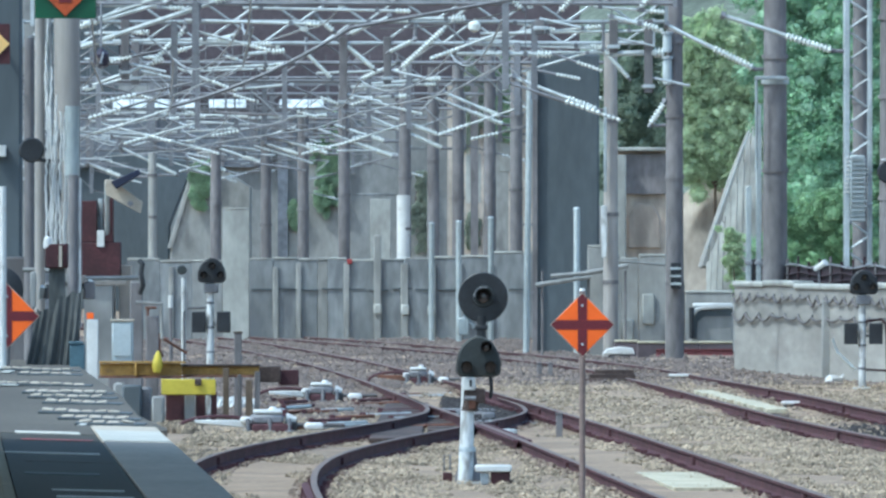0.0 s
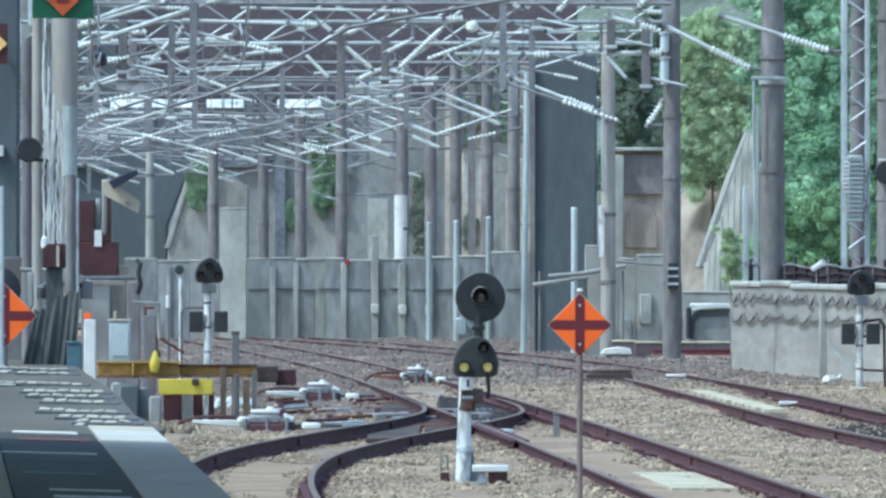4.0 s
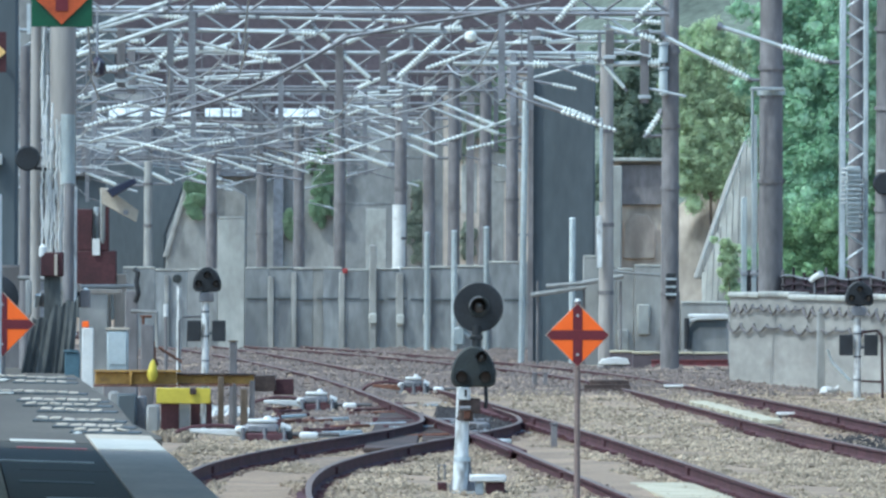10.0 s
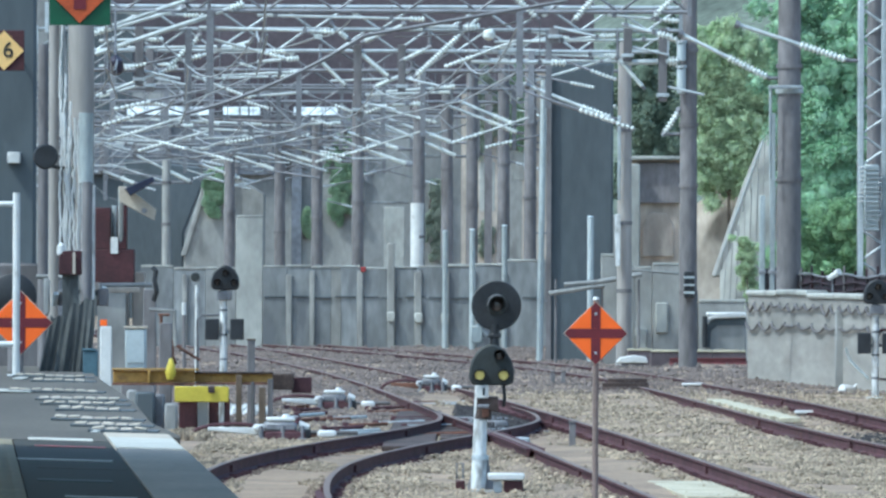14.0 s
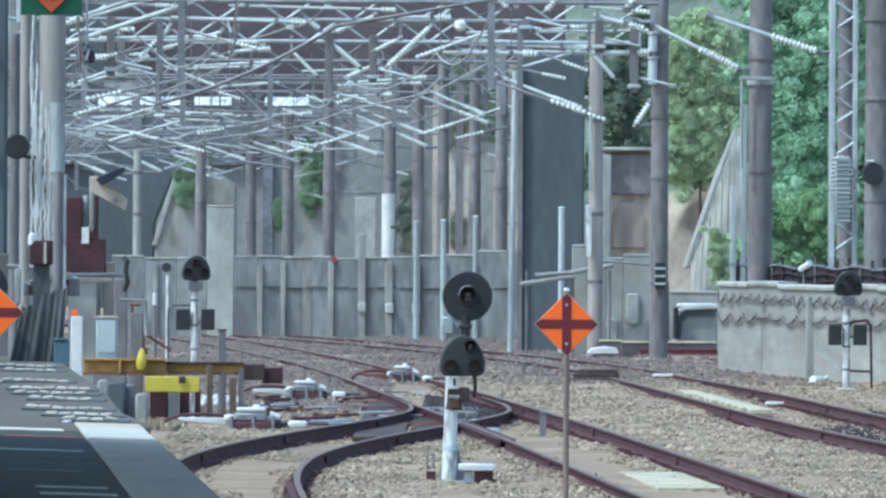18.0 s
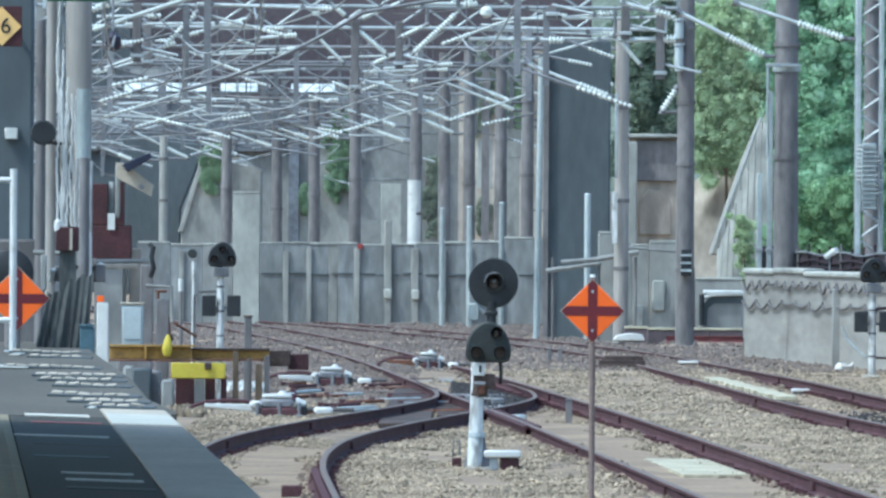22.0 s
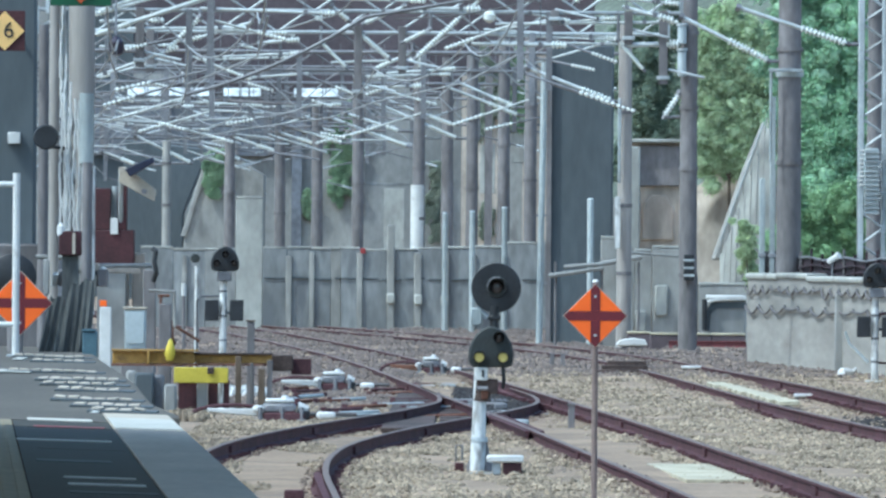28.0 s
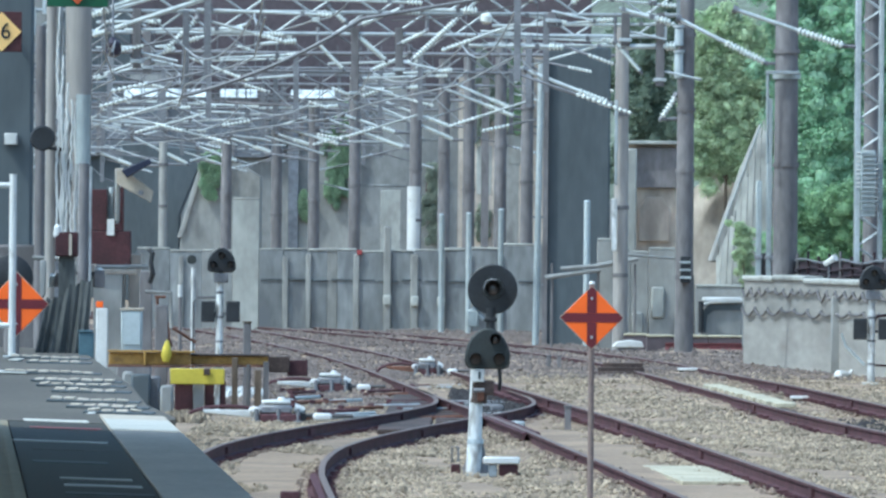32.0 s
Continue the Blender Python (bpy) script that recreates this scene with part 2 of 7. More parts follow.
M_LEAF = foliage("leaf_green", (0.335, 0.495, 0.325))
M_LEAF_OLIVE = foliage("leaf_olive", (0.44, 0.53, 0.335))
M_LEAF_DARK = foliage("leaf_dark", (0.20, 0.25, 0.185))
M_LEAF_DULL = foliage("leaf_dull", (0.36, 0.40, 0.33))
M_LEAF_BRIGHT = foliage("leaf_bright", (0.27, 0.41, 0.22))
M_LEAF_FAR = foliage("leaf_pale", (0.34, 0.45, 0.305))
M_RAILSIDE_STONE = island_tint(mat("rusty_ballast", (0.18, 0.137, 0.11), 0.9, var=0.3, scale=3, fine=20, bump=0.3), 0.35)
M_BARK = mat("bark", (0.10, 0.075, 0.055), 0.9, var=0.3, scale=3, fine=25, bump=0.5, stretch=(1, 1, 0.2))
M_CABLE = mat("black_cable_sheath", (0.115, 0.105, 0.108), 0.6, var=0.2, scale=3, fine=25, bump=0)
M_FEATHER = mat("black_feathers", (0.012, 0.012, 0.014), 0.55, var=0.3, scale=9, fine=60, bump=0.2)
M_BOARD = mat("worn_cream_board", (0.43, 0.39, 0.29), 0.8, var=0.2, scale=1.5, fine=18, bump=0.15, stain=(0.33, 0.28, 0.2), stain_at=0.58)
M_LIT_STREAK = mat("lit_streak", (0.52, 0.50, 0.45), 0.8, var=0.15, scale=4, fine=25, bump=0.1)
M_PALE_STRIP = mat("pale_cream_strip", (0.46, 0.45, 0.41), 0.7, var=0.15, scale=4, fine=30, bump=0.05)


# ---- mesh tools ----
class Shape:
    """Collects vertices and faces of one mesh."""

    def __init__(self):
        self.v, self.f = [], []

    def add(self, verts, faces):
        k = len(self.v)
        self.v += [tuple(p) for p in verts]
        self.f += [tuple(i + k for i in q) for q in faces]
        return self

    def box(self, cx, cy, z0, sx, sy, sz, turn=0.0, lean=None):
        c, s = math.cos(turn), math.sin(turn)
        vs = []
        for dz in (0, sz):
            for dx, dy in ((-1, -1), (1, -1), (1, 1), (-1, 1)):
                x, y = dx * sx / 2, dy * sy / 2
                vs.append((cx + x * c - y * s, cy + x * s + y * c, z0 + dz))
        return self.add(vs, [(3, 2, 1, 0), (4, 5, 6, 7), (0, 1, 5, 4), (1, 2, 6, 5), (2, 3, 7, 6), (3, 0, 4, 7)])

    def rod(self, a, b, r0, r1=None, n=8):
        a, b = Vector(a), Vector(b)
        r1 = r0 if r1 is None else r1
        d = (b - a).normalized()
        u = d.orthogonal().normalized()
        w = d.cross(u)
        vs = []
        for p, r in ((a, r0), (b, r1)):
            vs += [p + (u * math.cos(6.2832 * i / n) + w * math.sin(6.2832 * i / n)) * r for i in range(n)]
        fs = [(i, (i + 1) % n, n + (i + 1) % n, n + i) for i in range(n)]
        return self.add(vs, fs + [tuple(range(n))[::-1], tuple(range(n, 2 * n))])

    def tube(self, pts, r, n=6):
        pts = [Vector(p) for p in pts]
        vs, fs = [], []
        for i, p in enumerate(pts):
            d = (pts[min(i + 1, len(pts) - 1)] - pts[max(i - 1, 0)]).normalized()
            u = d.cross(Vector((0.31, 0.17, 0.93))).normalized()
            w = d.cross(u)
            vs += [p + (u * math.cos(6.2832 * k / n) + w * math.sin(6.2832 * k / n)) * r for k in range(n)]
            if i:
                o = (i - 1) * n
                fs += [(o + k, o + (k + 1) % n, o + n + (k + 1) % n, o + n + k) for k in range(n)]
        return self.add(vs, fs + [tuple(range(n))[::-1], tuple(range(len(vs) - n, len(vs)))])

    def lathe(self, a, b, profile, n=12):
        """profile: (distance along a-b from 0 to 1, radius) pairs."""
        a, b = Vector(a), Vector(b)
        d = (b - a).normalized()
        u = d.orthogonal().normalized()
        w = d.cross(u)
        vs, fs = [], []
        for i, (t, r) in enumerate(profile):
            p = a.lerp(b, t)
            vs += [p + (u * math.cos(6.2832 * k / n) + w * math.sin(6.2832 * k / n)) * max(r, 1e-4) for k in range(n)]
            if i:
                o = (i - 1) * n
                fs += [(o + k, o + (k + 1) % n, o + n + (k + 1) % n, o + n + k) for k in range(n)]
        return self.add(vs, fs + [tuple(range(n))[::-1], tuple(range(len(vs) - n, len(vs)))])

    def sweep(self, pts, profile):
        """A profile of (across, up) points carried along a level path."""
        n, vs, fs = len(profile), [], []
        for i, p in enumerate(pts):
            a, b = pts[max(i - 1, 0)], pts[min(i + 1, len(pts) - 1)]
            d = Vector((b[0] - a[0], b[1] - a[1], 0)).normalized()
            r = Vector((d.y, -d.x, 0))
            vs += [Vector(p) + r * q[0] + Vector((0, 0, q[1])) for q in profile]
            if i:
                o = (i - 1) * n
                fs += [(o + k, o + n + k, o + n + (k + 1) % n, o + (k + 1) % n) for k in range(n)]
        return self.add(vs, fs + [tuple(range(n)), tuple(range(len(vs) - n, len(vs)))[::-1]])

    def slab(self, outline, y0, y1):
        """An upright outline of (x, z) points between two depths."""
        n = len(outline)
        vs = [(x, y0, z) for x, z in outline] + [(x, y1, z) for x, z in outline]
        fs = [tuple(range(n)), tuple(range(n, 2 * n))[::-1]]
        return self.add(vs, fs + [(i, n + i, n + (i + 1) % n, (i + 1) % n) for i in range(n)])

    def plate(self, outline, z0, z1):
        """A level outline of (x, y) points between two heights."""
        n = len(outline)
        vs = [(x, y, z0) for x, y in outline] + [(x, y, z1) for x, y in outline]
        fs = [tuple(range(n))[::-1], tuple(range(n, 2 * n))]
        return self.add(vs, fs + [(i, (i + 1) % n, n + (i + 1) % n, n + i) for i in range(n)])

    def mesh(self, name, material, bevel=0.0, smooth=True):
        me = bpy.data.meshes.new(name)
        me.from_pydata(self.v, [], self.f)
        bm = bmesh.new()
        bm.from_mesh(me)
        bmesh.ops.recalc_face_normals(bm, faces=bm.faces)
        if bevel:
            edges = [e for e in bm.edges if len(e.link_faces) == 2 and e.calc_face_angle(0) > 0.6]
            bmesh.ops.bevel(bm, geom=edges, offset=bevel, segments=1, affect="EDGES", clamp_overlap=True)
        bm.to_mesh(me)
        bm.free()
        if smooth:
            me.polygons.foreach_set("use_smooth", [True] * len(me.polygons))
            me.set_sharp_from_angle(angle=radians(38))
        me.materials.append(material)
        return me


def thing(name, label, category, group="", kind="", at=(0, 0, 0)):
    ob = new(name)
    ob.location = at
    return tagged(ob, label, category, group, kind)


def part(name, shape, material, parent, label="", bevel=0.0, smooth=True):
    ob = new(name, shape.mesh(name, material, bevel, smooth))
    ob.parent = parent
    if label:
        ob["label"] = label
    return ob


def solid(name, shape, material, label, category="", group="", kind="", bevel=0.0, smooth=True):
    return tagged(new(name, shape.mesh(name, material, bevel, smooth)), label, category, group, kind)


def spline(pts, step):
    """A smooth level path of (x, y) through the points (y, x), sampled every step metres of y."""
    ys = np.array([p[0] for p in pts], float)
    xs = np.array([p[1] for p in pts], float)
    out = []
    y = ys[0]
    m = np.gradient(xs, ys)
    while y <= ys[-1] + 1e-6:
        i = min(max(int(np.searchsorted(ys, y, "right")) - 1, 0), len(ys) - 2)
        h = ys[i + 1] - ys[i]
        t = (y - ys[i]) / h
        x = ((1 + 2 * t) * (1 - t) ** 2 * xs[i] + t * (1 - t) ** 2 * h * m[i] + t * t * (3 - 2 * t) * xs[i + 1] + t * t * (t - 1) * h * m[i + 1])
        out.append((float(x), float(y), 0.0))
        y += step
    return out


def shifted(path, d):
    out = []
    for i, p in enumerate(path):
        a, b = path[max(i - 1, 0)], path[min(i + 1, len(path) - 1)]
        v = Vector((b[0] - a[0], b[1] - a[1], 0)).normalized()
        out.append((p[0] + v.y * d, p[1] - v.x * d, p[2]))
    return out


# ---- ground ----
MAIN = spline([(-60, 9.7), (0, 7.0), (60, 4.62), (85, 3.68), (107, 2.86), (125, 2.17), (140.6, 1.56), (154, 0.98), (167, 0.40), (180, -0.16), (194.6, -0.79), (207, -1.4), (219, -2.06), (238, -3.3),
               (259, -4.8), (280, -6.6), (310, -9.6), (360, -16)], 1.5)
TURN = spline([(-60, 6.0), (0, 2.85), (50, 0.2), (70, -0.85), (88, -1.55), (104, -1.98), (111, -2.13), (118, -2.17), (125.5, -2.02), (131, -1.72), (137, -1.25), (142, -0.78), (147, -0.27), (152, 0.17), (157, 0.47),
               (163, 0.49), (170, 0.26), (178, -0.08)], 1.0)
RIGHT = spline([(-60, 24), (0, 18), (60, 12.6), (90, 9.9), (110, 8.25), (126, 7.17), (134, 6.66), (142, 6.22), (151, 5.82), (160, 5.48), (171, 5.12), (195, 4.3), (214, 3.45), (232, 1.95), (250, 0.0), (268, -2.3), (290, -5.6), (320, -10.5), (360, -18)], 1.5)


def line_x(path, y):
    return np.interp(y, [p[1] for p in path], [p[0] for p in path])


GROUND_Z = -0.19


def ramp_to(v, a, b):
    f = np.clip((v - a) / (b - a), 0, 1)
    return f * f * (3 - 2 * f)


def cant(y):
    """How far the outer rail of a curve lies above the inner one, as a share."""
    return 1 - ramp_to(y, 165, 205)


def raised(x, y):
    """The ballast lies higher round the main track than by the turnout and the outer rail."""
    m = x - line_x(MAIN, y)
    inner = ramp_to(m, -1.25, -0.9) * (1 - ramp_to(y, 140, 148))
    far = 0.105 * ramp_to(y, 174, 192)
    bank = 0.19 * ramp_to(y, 224, 235) * ramp_to(x, 4.45, 4.9)
    far = np.maximum(far, bank)
    shoulder = 0.07 * ramp_to(x - line_x(RIGHT, y), 0.5, 0.72) * cant(y)
    return np.maximum(np.maximum(far, shoulder), 0.062 * np.maximum(inner, ramp_to(m, 0.7, 1.0) * ramp_to(y, 60, 90)) * (1 - ramp_to(x - line_x(RIGHT, y), -1.3, -1.0) * (1 - ramp_to(y, 160, 172))))


def relief(x, y):
    """Height of the ballast bed above its mean level."""
    return (0.022 * np.sin(1.3 * x + 0.31 * y) * np.sin(0.9 * x - 0.43 * y + 1) + 0.016 * np.sin(3.1 * x + 0.9 * y + 2) * np.sin(1.7 * x - 1.3 * y)
            + 0.010 * np.sin(5.3 * x - 2.1 * y) * np.sin(4.1 * x + 1.9 * y + 0.5)) + raised(x, y)


gs = Shape()
gy = [-60 + 8 * i for i in range(19)] + [92 + 0.8 * i for i in range(155)] + [220 + 5 * i for i in range(26)] + [360, 420, 500, 620, 800, 1500, 2500, 4000]
gx = [-2500, -900, -300, -100, -50, -30, -20, -12] + [-9 + 0.5 * i for i in range(40)] + [12, 16, 22, 30, 50, 100, 300, 900, 2500]
for y in gy:
    for x in gx:
        gs.v.append((x, y, GROUND_Z + float(relief(x, y))))
for j in range(len(gy) - 1):
    for i in range(len(gx) - 1):
        k = j * len(gx) + i
        gs.f.append((k, k + 1, k + 1 + len(gx), k + len(gx)))
solid("ground", gs, M_BED, "sandy ballast ground between the tracks", "ground", kind="structure")

# ---- tracks ----
PROFILE = [(-0.07, -0.172), (0.07, -0.172), (0.07, -0.158), (0.012, -0.135), (0.010, -0.045), (0.035, -0.035), (0.036, -0.006), (-0.036, -0.006), (-0.035, -0.035), (-0.010, -0.045),
           (-0.012, -0.135), (-0.07, -0.158)]
CROWN = [(-0.036, -0.006), (0.036, -0.006), (0.031, 0.0), (-0.031, 0.0)]
slp = Shape().box(0, 0, -0.2, 2.5, 0.25, 0.045).mesh("sleeper", M_SLEEPER, 0.012)


def track(path, label, sleepers=(0, 0), span=(-100, 1e9), rise=0):
    t = thing("railway_track", label, "track", "railway tracks", "structure")
    use = [p for p in path if span[0] <= p[1] <= span[1]]
    for d in (-0.752, 0.752):
        line = [(x, y, rise * float(cant(y)) * (d > 0)) for x, y, _ in shifted(use, d)]
        r = part("rail", Shape().sweep(line, PROFILE), M_RAIL, t, "rust-brown steel rail")
        part("running_surface", Shape().sweep(line, CROWN), M_HEAD, r, "worn metal rail head", smooth=False)
    clips = Shape()
    y = sleepers[0]
    while y < sleepers[1]:
        i = min(range(len(path)), key=lambda k: abs(path[k][1] - y))
        a, b = path[max(i - 1, 0)], path[min(i + 1, len(path) - 1)]
        f = (y - a[1]) / max(b[1] - a[1], 1e-6)
        x = a[0] + (b[0] - a[0]) * f
        s = new("sleeper", slp)
        s.parent = t
        lift = rise * float(cant(y))
        s.location = (x, y, lift / 2 + random.uniform(-0.09, -0.055))
        s.rotation_euler = (0, -lift / 1.5, -math.atan2(b[0] - a[0], b[1] - a[1]))
        for d in (-0.752, 0.752):
            for e in (-0.1, 0.1):
                clips.box(x + d + e, y, -0.19 + lift * (d > 0), 0.09, 0.12, random.uniform(0.025, 0.06))
        y += 0.68
    if clips.v:
        me = bpy.data.meshes.new("rail_clips")
        me.from_pydata(clips.v, [], clips.f)
        me.materials.append(M_RAIL)
        c = tagged(new("rail_clips", me), kind="stuff")
        c.parent = t
        use = [p for p in path if sleepers[0] <= p[1] <= sleepers[1]]
        for d in (-0.752, 0.752):
            line = [(x, y, rise * float(cant(y)) * (d > 0)) for x, y, _ in shifted(use, d)]
            for k in range(4, len(line) - 1, 12):
                q, q2 = Vector(line[k]), Vector(line[k]) + (Vector(line[k + 1]) - Vector(line[k])).normalized() * 0.55
                part("fishplate", Shape().sweep([q, q2], [(-0.045, -0.13), (0.045, -0.13), (0.045, -0.045), (-0.045, -0.045)]), M_RAIL, t)
    return t


track(MAIN, "rust-brown main track curving away over sandy ballast", (98, 225), rise=0.06)
track(TURN, "rust-brown turnout track curving off the platform", (98, 168), (-60, 172))
track(RIGHT, "rusty parallel track along the concrete wall", (118, 225), rise=0.075)

# check rails and frog plates of the turnout
ck = thing("check_rail", "rusty check rail beside the running rail", "rail")
part("rail", Shape().sweep([p for p in shifted(TURN, 0.66) if 92 <= p[1] <= 112], PROFILE), M_RAIL, ck)
part("chair_block", Shape().box(-1.62, 105, -0.19, 0.2, 0.3, 0.14), M_RAIL, ck, bevel=0.01)
fr = thing("crossing_frog", "dark oily steel crossing with cross plates", "track crossing")
for i in range(9):
    y = 156 + i * 1.6
    part("base_plate", Shape().box(0.95 - 0.045 * i * 1.6, y, -0.185, 0.95, 0.3, 0.05), M_STEEL_DARK, fr, bevel=0.01)
# dark brown blocks laid end to end beside the turnout rail
for i in range(16):
    y = 144 + 2.0 * i
    part("bearer", Shape().box(-0.66 + 0.004 * i, y, -0.2, 0.72, 1.995, 0.07), M_DARK_BROWN, fr, "dark brown bearer", bevel=0.012)
for i in range(8):
    part("slide_plate", Shape().box(-0.02, 150 + 2.0 * i, -0.19, 0.42, 1.2, 0.06), M_DARK_BROWN, fr, "rusty slide plate", bevel=0.01)
for i, (px, y, w, h) in enumerate(((0.55, 151, 0.3, 0.10), (0.8, 154, 0.26, 0.13), (1.0, 158, 0.3, 0.09), (0.7, 160, 0.2, 0.14), (0.95, 149.5, 0.22, 0.08), (0.62, 163, 0.34, 0.1))):
    part("casting", Shape().box(px, y, -0.2, w, 0.5, h), (M_STEEL_DARK, M_COLUMN_PALE, M_COLUMN)[i % 3], fr, "grey metal casting", bevel=0.02)
for d in (-0.09, 0.09):
    part("wing_rail", Shape().sweep([(p[0] + d, p[1], p[2]) for p in shifted(MAIN, -0.752) if 134 <= p[1] <= 148], PROFILE), M_RAIL, fr)


# ---- ballast stones ----
def at_y(path, y):
    ys = [p[1] for p in path]
    if y >= ys[-1]:
        a, b = path[-8], path[-1]
        return b[0] + (y - b[1]) * (b[0] - a[0]) / (b[1] - a[1])
    return float(np.interp(y, ys, [p[0] for p in path]))


def stones(name, n, region, material, size, label, keep=None):
    """Loose angular stones over a stretch of ground."""
    rng = np.random.default_rng(5 + n)
    x0, x1, y0, y1 = region
    c = np.stack([rng.uniform(x0, x1, n), rng.uniform(y0, y1, n), np.full(n, GROUND_Z)], 1)
    if keep:
        c = c[keep(c[:, 0], c[:, 1])]
    n = len(c)
    c[:, 2] += relief(c[:, 0], c[:, 1])
    base = np.array([(1, 0, 0), (-1, 0, 0), (0, 1, 0), (0, -1, 0), (0, 0, 0.8), (0, 0, -0.8)], float)
    r = rng.uniform(size * 0.5, size * 1.3, (n, 1, 1)) * rng.uniform(0.6, 1.3, (n, 6, 1))
    ang = rng.uniform(0, 6.28, n)
    rot = np.zeros((n, 3, 3))
    rot[:, 0, 0], rot[:, 0, 1], rot[:, 1, 0], rot[:, 1, 1], rot[:, 2, 2] = np.cos(ang), -np.sin(ang), np.sin(ang), np.cos(ang), 1
    v = np.einsum("nij,kj->nki", rot, base) * r + rng.normal(0, size * 0.12, (n, 6, 3)) + c[:, None, :]
    v[:, :, 2] += rng.uniform(-0.5 * size, size * 0.5, (n, 1))
    f = np.array([(0, 2, 4), (2, 1, 4), (1, 3, 4), (3, 0, 4), (2, 0, 5), (1, 2, 5), (3, 1, 5), (0, 3, 5)])
    faces = (f[None] + 6 * np.arange(n)[:, None, None]).reshape(-1, 3)
    me = bpy.data.meshes.new(name)
    me.from_pydata(v.reshape(-1, 3).tolist(), [], faces.tolist())
    me.materials.append(material)
    return tagged(new(name, me), label, "ballast", kind="stuff")


def bare(x, y):
    """Keeps stones off the rails, and few between them, where the bed is sandy."""
    inside = (np.abs(x - line_x(MAIN, y)) < 0.62) | (np.abs(x - line_x(TURN, y)) < 0.66)
    ok = np.ones(len(x), bool)
    for path, last in ((MAIN, 400), (TURN, 172), (RIGHT, 400)):
        ok &= ~((np.abs(np.abs(x - line_x(path, y)) - 0.752) < 0.17) & (y < last))
    patch = np.sin(1.9 * x + 0.37 * y) * np.sin(1.1 * x - 0.23 * y + 2) + 0.6 * np.sin(3.7 * x + 0.9 * y + 1) * np.sin(2.3 * x - 0.7 * y)
    return ok & (patch > np.where(inside, 0.35, -0.75))


stones("ballast_stones", 76000, (-3.6, 7.6, 98, 150), M_STONE, 0.032, "loose sandy-beige ballast stones", bare)
stones("ballast_stones", 40000, (-6, 9, 150, 215), M_STONE, 0.036, "pale ballast stones further along the tracks", lambda x, y: bare(x, y) & ((x > -0.4) | (y < 164)) & (y < 198))
stones("ballast_stones", 42000, (-10, 9, 192, 290), M_FINE, 0.05, "distant grimy ballast stones")
stones("ballast_stones", 1500, (-3.4, 8.5, 100, 200), M_STONE, 0.055, "larger pale stones scattered on the ballast", bare)
def by_rail(x, y):
    """A narrow band of dirt and rail shade on both sides of each rail."""
    ok = np.zeros(len(x), bool)
    for path, last in ((MAIN, 400), (TURN, 172), (RIGHT, 400)):
        d = np.abs(np.abs(x - line_x(path, y)) - 0.752)
        ok |= (d > 0.06) & (d < 0.27) & (y < last)
    return ok


# the stones' darker colour holds both dirt and the rails' shadow
stones("rusty_ballast", 60000, (-3.6, 7.6, 98, 215), M_RAILSIDE_STONE, 0.034, "dirty brown ballast stones darkened for shade beside the rails", by_rail)
stones("dark_ballast", 24000, (0.0, 1.5, 154, 180), M_DARKSTONE, 0.05, "oil-blackened ballast within the crossing", lambda x, y: (np.abs(x - line_x(TURN, y)) < 0.68) & (x > line_x(MAIN, y) - 0.65))
stones("fine_ballast", 16000, (-7.0, -0.6, 160, 200), M_FINE, 0.035, "fine mauve-brown ballast behind the girder")
stones("dark_ballast", 7500, (5.8, 8.6, 140, 163), M_DARKSTONE, 0.045, "dark oily ballast beside the track", lambda x, y: (x - line_x(RIGHT, y) > 0.9) & (x - line_x(RIGHT, y) < 1.9) | (np.abs(x - line_x(RIGHT, y)) < 0.6) & (y < 156))

# ---- platform ----
PZ = 1.07
def edge(y):
    return -1.166 - 0.0475 * (y - 60.6)
pf = thing("platform", "station platform with grey coping and dark asphalt strip", "platform", kind="structure")
ys = (-10, 84.5)
def strip(d0, d1, y0, y1):
    return [(edge(y0) - d0, y0), (edge(y0) - d1, y0), (edge(y1) - d1, y1), (edge(y1) - d0, y1)][::-1]
part("body", Shape().plate(strip(0.06, 8, *ys), -0.4, PZ - 0.12), M_CONC, pf, "grey concrete platform body")
n_c = 63
for i in range(n_c):
    y0, y1 = 84.4 - 1.5 * i, 84.4 - 1.5 * i - 1.47
    part("coping_stone", Shape().plate(strip(0.03, 0.565, y1, y0), PZ - 0.12, PZ), M_COPING, pf, bevel=0.008)
part("asphalt_strip", Shape().plate(strip(0.575, 1.32, -10, 80.2), PZ - 0.12, PZ - 0.004), M_ASPHALT, pf, "dark slate-grey asphalt strip")
part("tactile_strip", Shape().plate(strip(1.33, 2.1, -10, 80.2), PZ - 0.12, PZ + 0.002), M_TACTILE, pf, "khaki ribbed tactile paving")
part("paving", Shape().plate(strip(2.11, 8, -10, 84.4), PZ - 0.12, PZ), M_SLAB, pf)
part("end_paving", Shape().plate(strip(0.575, 2.1, 80.22, 84.4), PZ - 0.12, PZ), M_SLAB, pf)
# streaks of light on the asphalt, put in as pale strips
for y, a, b, w in ((80.6, 0.70, 1.20, 0.9), (72.7, 0.66, 1.325, 0.35), (61.85, 0.67, 1.10, 0.25), (60.2, 0.64, 1.09, 0.35)):
    part("marking", Shape().plate(strip(a, b, y - w / 2, y + w / 2), PZ - 0.002, PZ + 0.004), M_LIT_STREAK if y > 80 else M_PALE_STRIP, pf, "pale strip laid on the paving")
part("red_line", Shape().plate(strip(0.64, 1.17, 77.6, 78.0), PZ - 0.006, PZ + 0.001), M_RED, pf, "thin faded red line")
for i in range(9):
    part("tactile_rib", Shape().plate(strip(1.36 + 0.082 * i, 1.395 + 0.082 * i, -10, 79.1), PZ + 0.002, PZ + 0.008), M_TACTILE, pf)
